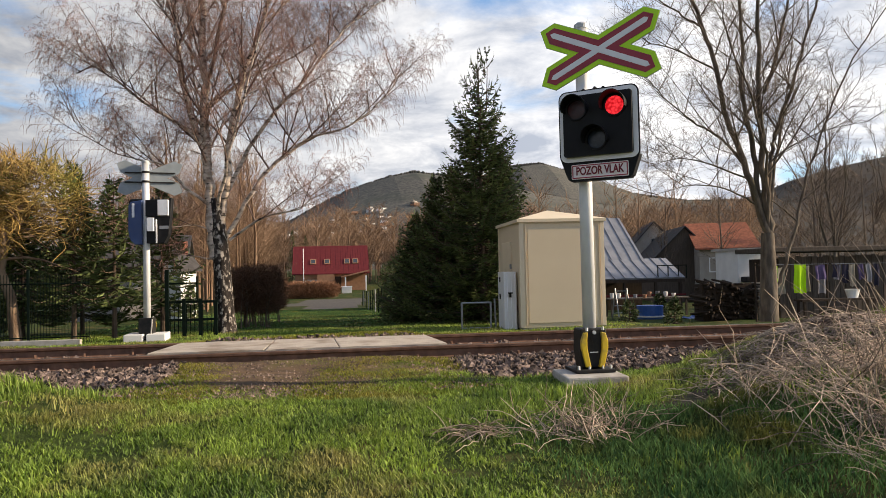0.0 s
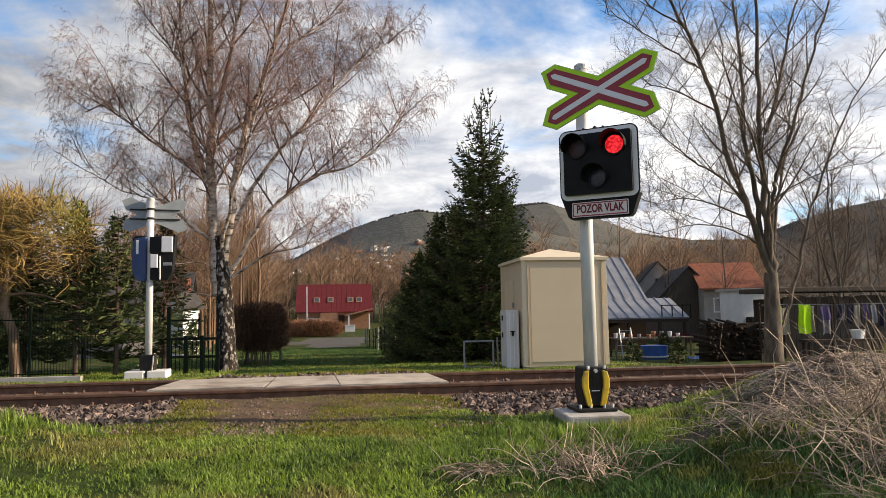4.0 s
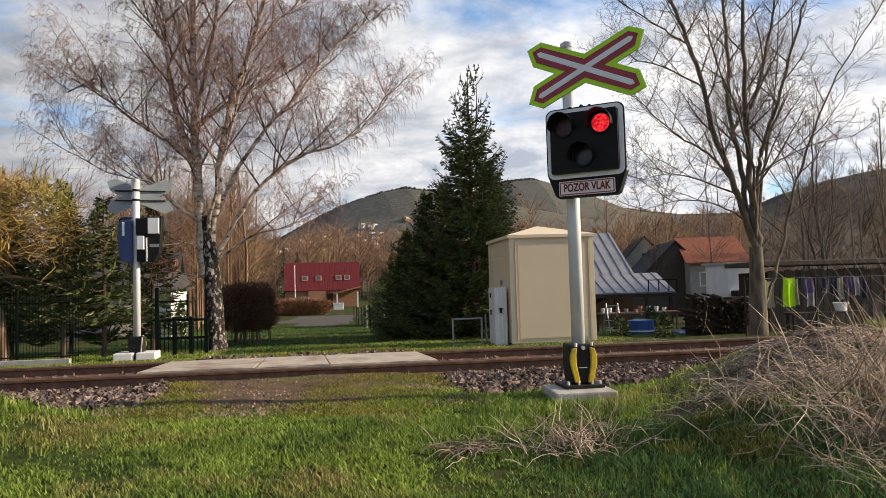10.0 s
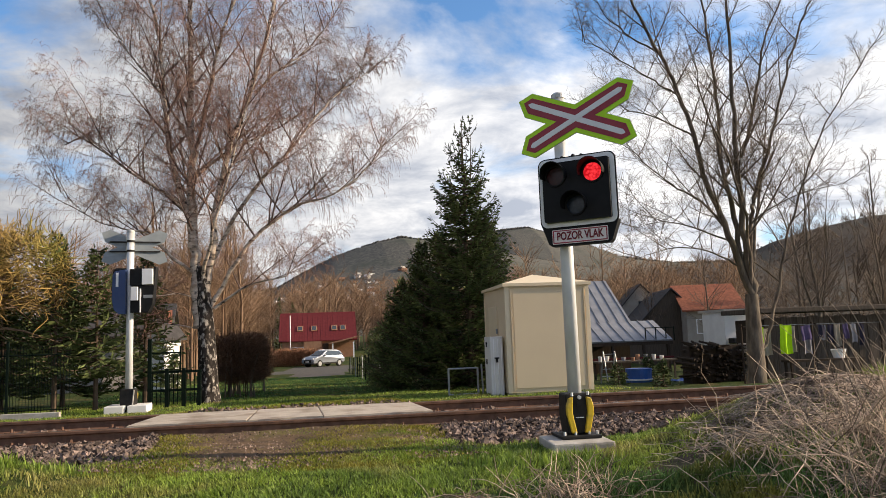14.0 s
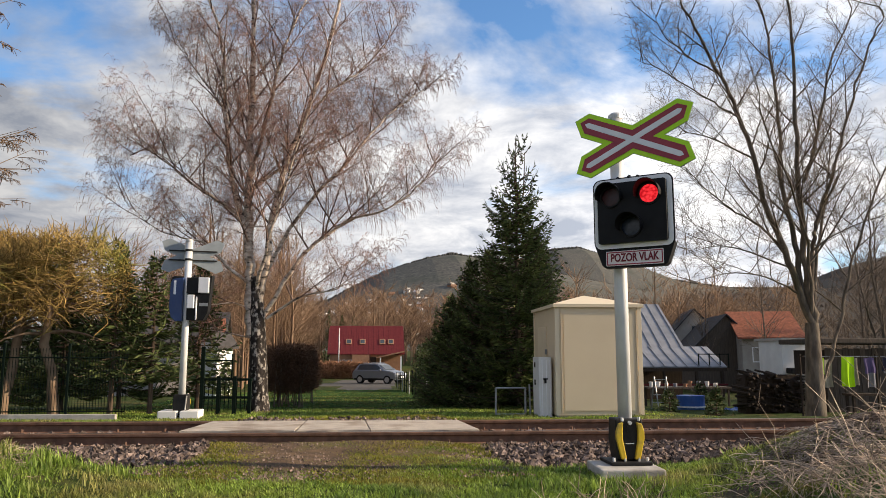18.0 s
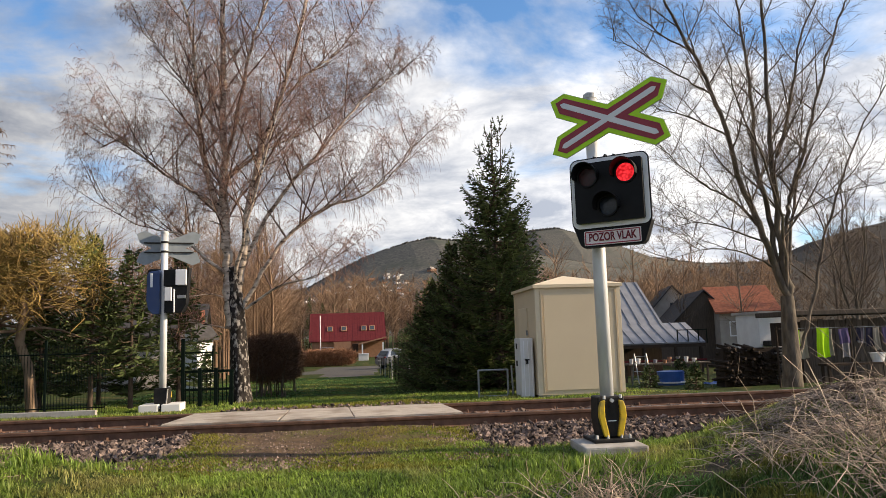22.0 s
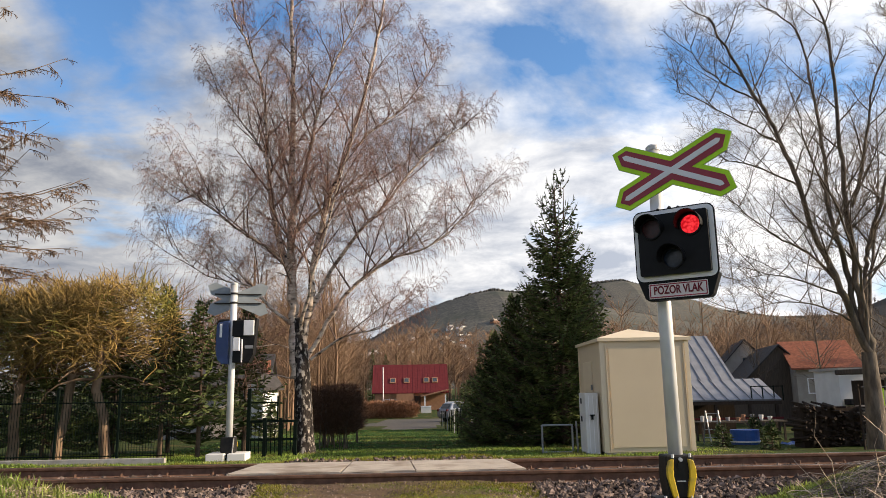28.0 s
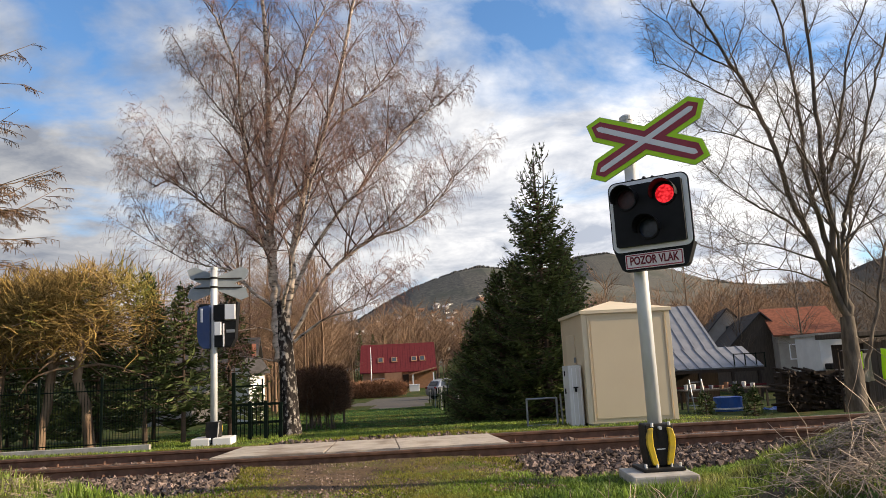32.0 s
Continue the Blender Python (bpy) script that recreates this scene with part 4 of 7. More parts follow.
def crowned_tree(tree, limbs, opt, rnd, bark, twig_mat, limb_label, twig_label, shape, thick=1.0, branch=None):
    """Main limbs along smooth lines, side boughs on them, and their twigs; shape(z) gives a bough's length and its rise."""
    twigs, spray = Acc(), Acc()
    for pts, r, k, lo in limbs:
        line = curve_through(pts)
        n = len(line) - 1
        radii = [r * thick * (1 - 0.85 * i / n) for i in range(n + 1)]
        line = [p + Vector((rnd.gauss(0, 0.02), rnd.gauss(0, 0.02), 0)) for p in line]
        bough(line, radii, 8, "limb", bark, tree, limb_label)
        a0 = rnd.uniform(0, 6.28)
        for i in range(k):
            f = lo + (1 - lo) * (i + rnd.random()) / k
            j = min(n - 1, int(f * n))
            q = line[j].lerp(line[j + 1], f * n - j)
            a = a0 + i * 2.4 + rnd.uniform(-0.5, 0.5)
            length, rise = shape(q.z)
            length *= 1.2 - 0.55 * f
            d = Vector((math.cos(a), math.sin(a), rise * rnd.uniform(0.6, 1.4))) + 0.5 * (line[j + 1] - line[j]).normalized()
            mid = Acc()
            grow(mid, twigs, rnd, q, d.normalized(), length * rnd.uniform(0.65, 1.15), max(0.012, min(radii[j] * 0.6, 0.011 * length + 0.006)), 1, opt, spray)
            if mid.v:
                mid.build("side_bough", branch or bark, tree)
    tagged(spray.build("branch_spray", branch or bark, tree, "slender forking branches"), kind="stuff")
    tagged(twigs.build("crown", twig_mat, tree, twig_label), kind="stuff")


birch = thing("birch", pose(-5.0, 9.7, -0.05), "bare white-barked birch with drooping reddish twigs", "tree")
rnd = random.Random(11)
bough([Vector(p) for p in ((0, 0, -0.1), (0.0, 0, 0.4), (-0.03, 0, 1.2), (-0.08, 0, 2.0), (-0.15, 0, 2.95))], [0.28, 0.21, 0.185, 0.17, 0.12], 14, "trunk", M_BIRCHD, birch, "dark fissured lower trunk with white flakes")
crowned_tree(birch, [
    (((-0.18, 0.0, 1.6), (-0.27, 0.01, 2.6), (-0.33, 0.03, 3.62), (-0.36, 0.04, 4.66), (-0.4, 0.06, 5.99), (-0.42, 0.07, 7.36), (-0.45, 0.09, 8.76), (-0.5, 0.1, 10.2), (-0.6, 0.1, 12.2), (-0.7, 0.1, 13.8)), 0.15, 37, 0.22),
    (((-0.07, -0.0, 2.09), (0.05, -0.04, 3.09), (0.18, -0.09, 4.23), (0.46, -0.13, 5.51), (0.94, -0.17, 6.82), (1.3, -0.21, 8.16), (1.58, -0.26, 9.39), (1.7, -0.3, 9.94), (1.95, -0.3, 11.6), (2.0, -0.3, 12.6)), 0.1, 26, 0.2),
    (((-0.35, -0.0, 3.75), (-0.71, -0.04, 5.05), (-0.88, -0.08, 6.24), (-0.99, -0.12, 7.31), (-1.1, -0.17, 8.39), (-1.48, -0.21, 9.5), (-1.73, -0.25, 10.05), (-2.0, -0.3, 11.4)), 0.075, 22, 0.15),
    (((-0.3, 0.0, 5.44), (-0.01, 0.12, 6.95), (0.26, 0.25, 8.39), (0.6, 0.38, 9.44), (1.01, 0.5, 10.38), (1.3, 0.6, 11.6)), 0.06, 20, 0.15),
    (((-0.03, -0.0, 1.97), (0.78, -0.07, 3.3), (1.43, -0.13, 3.91), (1.95, -0.2, 4.26), (2.73, -0.27, 4.47), (3.52, -0.33, 5.08), (3.93, -0.4, 5.64)), 0.062, 23, 0.2),
    (((0.08, 0.0, 3.09), (0.92, 0.06, 4.61), (1.72, 0.12, 5.53), (2.54, 0.18, 6.6), (3.31, 0.24, 7.3), (3.66, 0.3, 7.52)), 0.058, 22, 0.2),
    (((0.12, -0.0, 2.02), (0.91, -0.23, 2.5), (1.67, -0.47, 2.66), (2.13, -0.7, 3.11)), 0.04, 11, 0.25),
    (((-0.3, 0.0, 4.91), (0.42, 0.12, 5.55), (1.2, 0.25, 5.99), (2.0, 0.38, 6.48), (2.68, 0.5, 6.91)), 0.045, 16, 0.2),
    (((-0.37, -0.0, 4.26), (-1.08, -0.06, 4.67), (-1.69, -0.12, 5.07), (-2.17, -0.18, 5.47), (-2.59, -0.24, 5.76), (-2.94, -0.3, 5.53)), 0.05, 18, 0.2),
    (((-0.31, 0.0, 2.79), (-0.87, 0.06, 3.27), (-1.25, 0.12, 3.68), (-1.83, 0.18, 3.84), (-2.48, 0.24, 4.07), (-3.2, 0.3, 4.7)), 0.045, 15, 0.2),
    (((-0.3, 0.0, 5.57), (-0.86, 0.15, 6.58), (-1.48, 0.3, 7.47), (-2.05, 0.45, 8.25), (-2.49, 0.6, 8.76)), 0.045, 16, 0.2),
    (((0.99, 0.0, 6.87), (1.52, 0.1, 7.44), (2.06, 0.2, 7.88), (2.62, 0.3, 8.62), (2.93, 0.4, 9.54)), 0.04, 16, 0.15),
    (((-0.24, 0.0, 2.6), (-0.41, 0.67, 3.84), (-0.85, 1.33, 5.93), (-1.12, 2.0, 7.77)), 0.055, 14, 0.3),
    (((-0.14, -0.0, 2.6), (0.19, -0.63, 3.63), (0.74, -1.27, 5.21), (1.2, -1.9, 6.47)), 0.055, 14, 0.3),
    (((-0.17, -0.0, 2.22), (-0.59, -0.1, 2.36), (-1.06, -0.2, 2.32), (-1.4, -0.3, 2.51)), 0.022, 5, 0.3),
    (((-0.2, 0.0, 1.6), (-0.63, 0.07, 1.69), (-1.14, 0.13, 1.78), (-1.77, 0.2, 1.96)), 0.022, 5, 0.3)],
    BIRCH, rnd, M_BIRCH, M_TWIG, "white peeling limb", "drooping reddish-brown twigs",
    lambda z: (lerp_table(z, [(2, 1.5), (4.5, 2.1), (6.5, 1.8), (8, 1.4), (11, 1.4), (14, 0.8)]), 0.3 + 0.085 * z), 0.85, M_BRANCH)

MAPLE = dict(levels=4, seg=(8, 7, 5, 4), bend=(0.06, 0.07, 0.09, 0.1), grav=(0.03, 0.05, 0.05, 0.04), taper=0.25, thin=0.009, kids=(0, 12, 7),
             start=(0.2, 0.12, 0.12), angle=((34, 62), (30, 58), (30, 58)), ratio=((0.3, 0.5), (0.34, 0.58), (0.42, 0.75)), rmin=0.0042, rratio=(0.36, 0.52))
tree = thing("bare_tree", pose(8.1, 10.2, -0.45), "large bare grey-barked tree beside the track", "tree")
rnd = random.Random(23)
bough(curve_through(((-0.21, 0.0, -0.15), (-0.18, 0.0, 0.68), (-0.16, 0.0, 1.6), (-0.15, 0.0, 2.4))), [0.25 - 0.1 * i / 15 for i in range(16)], 14, "trunk", M_BARK, tree)
crowned_tree(tree, [
    (((-0.18, -0.0, 2.4), (-0.48, -0.05, 3.36), (-0.78, -0.1, 4.19), (-1.17, -0.15, 5.17), (-1.46, -0.2, 6.44), (-1.84, -0.25, 7.58), (-2.31, -0.3, 8.6), (-2.86, -0.35, 9.62), (-3.34, -0.4, 10.66), (-3.0, -0.4, 9.8)), 0.1, 17, 0.18),
    (((-0.35, 0.0, 3.09), (-0.4, 0.1, 4.63), (-0.55, 0.2, 5.8), (-0.48, 0.3, 7.59), (-0.57, 0.4, 9.46), (-0.73, 0.5, 10.77), (-1.6, 0.5, 11.5)), 0.08, 15, 0.2),
    (((-0.07, -0.0, 2.4), (-0.25, -0.04, 3.49), (-0.25, -0.08, 4.87), (-0.3, -0.12, 6.28), (-0.29, -0.16, 8.15), (-0.28, -0.2, 10.39), (-0.7, -0.2, 11.5)), 0.115, 16, 0.2),
    (((-0.16, 0.0, 2.94), (0.07, 0.07, 4.32), (0.28, 0.13, 5.03), (0.83, 0.2, 6.33), (1.39, 0.27, 7.82), (2.15, 0.33, 9.67), (2.65, 0.4, 10.64), (1.6, 0.4, 11)), 0.07, 16, 0.2),
    (((-0.13, -0.0, 5.87), (0.07, -0.12, 6.4), (0.32, -0.25, 7.66), (0.57, -0.38, 8.78), (1.11, -0.5, 10.2), (0.9, -0.5, 11)), 0.055, 12, 0.15),
    (((-0.2, 0.0, 0.68), (0.14, 0.03, 1.19), (0.6, 0.06, 2.37), (0.94, 0.09, 3.59), (1.44, 0.11, 4.84), (2.11, 0.14, 6.26), (3.11, 0.17, 7.73), (4.49, 0.2, 9.54)), 0.06, 15, 0.3),
    (((0.01, -0.0, 4.17), (0.56, -0.07, 4.56), (1.43, -0.13, 4.93), (2.57, -0.2, 5.15)), 0.032, 8, 0.2),
    (((-0.75, -0.0, 4.23), (-1.42, -0.12, 4.77), (-2.13, -0.25, 5.12), (-2.89, -0.38, 5.67), (-3.49, -0.5, 6.28)), 0.036, 10, 0.15),
    (((-1.63, -0.0, 7.45), (-2.16, -0.05, 7.74), (-2.99, -0.1, 8.23), (-3.75, -0.15, 8.63), (-4.24, -0.2, 8.81)), 0.03, 9, 0.15),
    (((-1.36, 0.0, 6.42), (-2.04, 0.13, 6.85), (-2.82, 0.27, 7.14), (-3.36, 0.4, 6.98)), 0.03, 9, 0.15),
    (((-0.38, -0.0, 3.09), (-1.34, -0.2, 3.49), (-2.39, -0.4, 3.54), (-3.45, -0.6, 3.23)), 0.03, 9, 0.2),
    (((-0.53, 0.0, 3.71), (-1.49, 0.17, 4.13), (-2.25, 0.33, 4.3), (-2.98, 0.5, 4.11)), 0.03, 9, 0.2),
    (((-2.18, 0.0, 8.65), (-2.82, 0.1, 9.08), (-3.44, 0.2, 9.75), (-3.69, 0.3, 10.58)), 0.028, 8, 0.15),
    (((-0.13, 0.0, 2.4), (0.57, 0.73, 4.28), (1.45, 1.47, 6.36), (2.26, 2.2, 9.53)), 0.06, 12, 0.3),
    (((-0.13, -0.0, 2.4), (-0.38, -0.45, 3.98), (-0.92, -0.9, 5.39), (-1.67, -1.35, 6.63), (-2.23, -1.8, 8.09)), 0.05, 11, 0.3)],
    MAPLE, rnd, M_BARK, M_TWIG2, "curving grey limb", "fine bare twigs", lambda z: (max(1.2, 2.4 - 0.09 * z), 0.3 + 0.05 * z), 0.9)


SLIM = dict(levels=4, seg=(8, 6, 5, 4), bend=(0.05, 0.07, 0.09, 0.1), grav=(0.03, 0.06, 0.06, 0.04), taper=0.25, thin=0.012, kids=(0, 8, 5),
            start=(0.2, 0.15, 0.15), angle=((30, 50), (26, 46), (28, 50)), ratio=((0.3, 0.5), (0.36, 0.56), (0.45, 0.75)), rmin=0.006, rratio=(0.4, 0.55))
for i, (x, y, h) in enumerate(((17.2, 21.0, 8.6), (19.0, 23.5, 8.0), (21.0, 22.0, 9.2), (23.2, 25.0, 8.4))):
    slim = tagged(thing("bare_tree", pose(x, y, height(x, y) - 0.05), "slender bare tree behind the board shed", "tree"), group="bare trees behind the shed")
    rnd = random.Random(240 + i)
    crowned_tree(slim, [
        (((0, 0, -0.1), (0.1, 0, h * 0.3), (-0.1 + 0.1 * i, 0.1, h * 0.65), (0.1, 0.1, h)), 0.1, 18, 0.25),
        (((0.08, 0, h * 0.25), (0.6, 0.1, h * 0.5), (1.1, 0.2, h * 0.85)), 0.05, 10, 0.2),
        (((0.05, 0, h * 0.2), (-0.6, -0.1, h * 0.45), (-1.2, -0.2, h * 0.8)), 0.05, 10, 0.2)],
        SLIM, rnd, M_BARK, M_TWIG2, "slender grey limb", "fine bare twigs", lambda z: (max(0.9, 2.0 - 0.1 * z), 0.6 + 0.05 * z))


def spruce(m, high, wide, seed, label, bare=0.0, dense=1.0, airy=0.0):
    """Boughs with upturned tips and needle sprays round a straight trunk; airy: the share of the top that is open and spiky."""
    t = thing("spruce", m, label, "tree")
    rnd = random.Random(seed)
    part("trunk", cyl((0, 0, -0.1), (0, 0, high), 0.011 * high + 0.02, 0.004, 8), M_STRUNK, t)
    acc, wood = Acc(), Acc()

    def spray(c, tip, w):
        b = len(acc.v)
        mid = c.lerp(tip, 0.5)
        acc.v.extend([tuple(c), tuple(mid + w), tuple(tip), tuple(mid - w)])
        acc.f.append((b, b + 1, b + 2, b + 3))

    if airy:
        fork = Vector((0.0, 0.0, high * 0.72))
        wood.tube([fork, fork + Vector((0.2, 0.05, high * 0.06)), fork + Vector((0.25, 0.05, high * 0.22))], [0.03, 0.022, 0.006], 5)
    z = bare
    while z < high - 0.08:
        f = (z - bare) / (high - bare)
        open_top = smoothstep(1 - airy, 1.0, f) if airy else 0.0
        reach = wide * (1 - f) ** 0.95 * rnd.uniform(0.85, 1.1) + 0.06
        k = max(3, int((9 - 4 * f) * dense * (1 - 0.55 * open_top)))
        for i in range(k):
            a = rnd.uniform(0, 2 * math.pi)
            L = reach * rnd.uniform(0.55, 1.15)
            d = Vector((math.cos(a), math.sin(a), 0))
            rise = (-0.28 + 0.6 * f) + 0.8 * open_top
            up = 0.3
            x_off = 0.22 * open_top if airy and rnd.random() < 0.35 else 0.0
            p0 = Vector((x_off, 0, z + rnd.uniform(-0.08, 0.08)))
            curve = lambda s: p0 + d * L * s * (1 - 0.15 * s) + Vector((0, 0, L * (rise * s + up * s * s * s)))
            wood.tube([curve(s) for s in (0, 0.35, 0.7, 1.0)], [0.016, 0.012, 0.009, 0.005], 3)
            n = max(3, int(L * 11 * (1 - 0.55 * open_top)))
            side = Vector((-d.y, d.x, 0))
            for s_i in range(n):
                s = 0.12 + 0.88 * (s_i + rnd.random()) / n
                c = curve(s)
                for sg in (-1, 1):
                    ll = (0.1 + 0.22 * (1 - s) * min(1.0, L)) * rnd.uniform(0.7, 1.3) * (1 - 0.6 * open_top)
                    tip = c + (side * sg * 0.8 + d * 0.6 + Vector((0, 0, rnd.uniform(-0.45, 0.35)))).normalized() * ll
                    spray(c, tip, Vector((0, 0, 0.02)) + d * 0.018)
            for u in range(2):
                tip = curve(1.0)
                spray(curve(0.85), tip + Vector((rnd.gauss(0, 0.02), rnd.gauss(0, 0.02), rnd.uniform(0.05, 0.16))), side * 0.016)
        z += (0.075 + 0.1 * (1 - f) / dense) * (1 + 1.6 * open_top)
    wood.build("bough_frame", M_STRUNK, t)
    acc.build("crown", M_SPRUCE, t, "dark green needle sprays", smooth=False)
    return t


spruce(pose(1.06, 11.6, -0.15), 7.0, 2.3, 31, "tall dark green spruce behind the hut", 0.1, 1.5, 0.36)
spruce(pose(0.0, 12.4, -0.2), 3.9, 1.8, 32, "dark bushy spruce in a dense row", 0.0, 1.5)
spruce(pose(-0.45, 13.4, -0.2), 3.0, 1.5, 40, "dark bushy spruce in a dense row", 0.0, 1.6)
spruce(pose(-0.3, 15.4, -0.2), 2.8, 1.4, 33, "dark bushy spruce in a dense row", 0.0, 1.6)
spruce(pose(0.0, 18.0, -0.25), 2.9, 1.3, 41, "dark bushy spruce in a dense row", 0.0, 1.4)
spruce(pose(0.1, 21.0, -0.3), 2.6, 1.2, 42, "dark bushy spruce in a dense row", 0.0, 1.3)
for i, (x, y, h) in enumerate(((-0.15, 24.5, 2.5), (-0.15, 28.5, 2.4), (-0.2, 33.0, 2.3), (-0.25, 38.0, 2.2))):
    spruce(pose(x, y, -0.5), h, 1.2, 160 + i, "dark bushy spruce in a dense row", 0.0, 1.0)
spruce(pose(0.7, 14.2, -0.2), 4.4, 1.9, 34, "dark bushy spruce in a dense row", 0.0, 1.4)
spruce(pose(1.9, 12.8, -0.2), 4.5, 1.7, 35, "dark bushy spruce in a dense row", 0.0, 1.4)
spruce(pose(-7.0, 8.75, -0.05), 3.3, 1.05, 36, "slim spruce with bare lower trunk behind the fence", 0.9)
spruce(pose(-6.45, 10.3, -0.05), 3.3, 1.15, 43, "slim spruce with bare lower trunk behind the fence", 0.45)
spruce(pose(-7.72, 8.6, -0.05), 3.5, 1.15, 37, "slim spruce with bare lower trunk behind the fence", 1.0)
spruce(pose(-9.6, 10.8, -0.05), 3.2, 1.6, 38, "dark spruce behind the golden larches", 0.4)
for i, (x, y, h) in enumerate(((-8.6, 11.6, 3.3), (-10.8, 10.0, 3.0), (-13.6, 10.6, 3.3), (-15.2, 11.6, 3.4), (-10.4, 12.6, 3.5))):
    spruce(pose(x, y, -0.05), h, 1.6, 140 + i, "dark spruce behind the golden larches", 0.4, 1.1)
spruce(pose(-12.0, 11.5, -0.05), 3.2, 1.8, 39, "dark spruce behind the golden larches", 0.4)


def golden_larch(m, seed, high, wide, label):
    """Topped larch: a crooked trunk and a flat crown of hanging golden twigs."""
    t = thing("golden_larch", m, label, "tree")
    rnd = random.Random(seed)
    tr, tw = Acc(), Acc()
    pts = [Vector((0, 0, -0.1))]
    for i in range(5):
        pts.append(pts[-1] + Vector((rnd.gauss(0, 0.075), rnd.gauss(0, 0.05), (high * 0.72) / 5)))
    tr.tube(pts, [0.12, 0.1, 0.09, 0.085, 0.08, 0.06], 8)
    for i in range(26):
        a, z = rnd.uniform(0, 6.28), rnd.uniform(high * 0.46, high * 0.76)
        d = Vector((math.cos(a), math.sin(a), rnd.uniform(0.25, 0.9)))
        q = [Vector((pts[-2].x, pts[-2].y, z))]
        for k in range(4):
            d = (d + Vector((rnd.gauss(0, 0.28), rnd.gauss(0, 0.28), -0.26))).normalized()
            q.append(q[-1] + d * wide * rnd.uniform(0.18, 0.33))
        bough(q, [0.035, 0.028, 0.02, 0.014, 0.008], 5, "limb", M_LTRUNK, t)
    for i in range(2300):
        a, rr = rnd.uniform(0, 6.28), wide * math.sqrt(rnd.random()) * (1 + 0.2 * noise.noise((i * 0.01, seed, 1.0)))
        low = rnd.random() ** 1.5
        lump = noise.noise((math.cos(a) * 1.7, math.sin(a) * 1.7 + rr, seed * 3.1))
        top = high - 0.35 * (rr / wide) ** 2 + 0.3 * lump
        p = Vector((rr * math.cos(a), rr * math.sin(a), top - low * (1.15 + 0.7 * lump)))
        d = Vector((rnd.gauss(0, 0.7), rnd.gauss(0, 0.7), 0.8 - 1.0 * low + rnd.gauss(0, 0.55))).normalized()
        q = [p]
        sag = 0.06 - 0.3 * low * rnd.random()
        for k in range(4):
            d = (d + Vector((rnd.gauss(0, 0.3), rnd.gauss(0, 0.3), sag))).normalized()
            q.append(q[-1] + d * rnd.uniform(0.05, 0.13))
        tw.tube(q, [0.009, 0.008, 0.007, 0.006, 0.003], 3)
    tr.build("trunk", M_LTRUNK, t, "crooked brown trunk")
    tw.build("crown", M_LTWIG, t, "tangle of golden-olive budding twigs")
    return t


for i, (x, y, h, w) in enumerate(((-8.4, 7.7, 3.4, 1.2), (-9.33, 7.6, 3.3, 0.95), (-10.3, 7.9, 3.2, 0.95), (-11.77, 7.7, 3.35, 1.15), (-13.0, 8.2, 3.4, 1.25))):
    tagged(golden_larch(pose(x, y, 0.0), 50 + i, h, w, "topped larch with a flat golden crown in a row"), group="row of topped larches")

# tall larch with hanging brown branches
tall = thing("larch", pose(-16.6, 12.5, -0.1), "tall bare larch with drooping brown branches", "tree")
part("trunk", cyl((0, 0, -0.1), (0, 0, 15), 0.24, 0.03, 10), M_LTRUNK, tall)
rnd = random.Random(71)
lb, lt = Acc(), Acc()
for i in range(140):
    z = rnd.uniform(2.4, 14.5)
    a = rnd.uniform(0, 6.28)
    L = (6.5 - 0.27 * z) * rnd.uniform(0.6, 1.05)
    d0 = Vector((math.cos(a), math.sin(a), 0))
    side = Vector((-d0.y, d0.x, 0))
    rise, sag, sway = rnd.uniform(-0.12, 0.22), rnd.uniform(-0.25, 0.2), rnd.uniform(-0.15, 0.15)
    along = lambda s: Vector((0, 0, z)) + d0 * L * s + side * L * sway * s * s + Vector((0, 0, L * (rise * s + sag * s * s + 0.12 * s ** 4)))
    lb.tube([along(s) for s in (0, 0.25, 0.5, 0.75, 1)], [0.045, 0.034, 0.024, 0.015, 0.006], 4)
    for k in range(int(5 + L * 3.2)):
        s = rnd.uniform(0.15, 1.0)
        c = along(s)
        sl = L * rnd.uniform(0.1, 0.28) * (1.15 - 0.6 * s)
        sd = (side * rnd.choice((-1, 1)) * rnd.uniform(0.5, 1.0) + d0 * rnd.uniform(0.4, 1.0) + Vector((0, 0, rnd.uniform(-0.35, 0.25)))).normalized()
        end = c + sd * sl - Vector((0, 0, 0.12 * sl))
        lt.tube([c, c.lerp(end, 0.5) + Vector((0, 0, 0.04 * sl)), end], [0.013, 0.01, 0.006], 3)
        for u in range(int(4 + sl * 12)):
            p0 = c.lerp(end, rnd.uniform(0.1, 1.0))
            dd = (sd * 0.5 + Vector((rnd.gauss(0, 0.5), rnd.gauss(0, 0.5), rnd.uniform(-1.2, 0.2)))).normalized()
            g = rnd.uniform(0.06, 0.18)
            lt.tube([p0, p0 + dd * g * 0.6, p0 + dd * g + Vector((0, 0, -0.03))], [0.007, 0.009, 0.006], 3)
lb.build("bough_frame", M_LTRUNK, tall)
lt.build("crown", M_LARCH2, tall, "hanging brown twigs with cones")


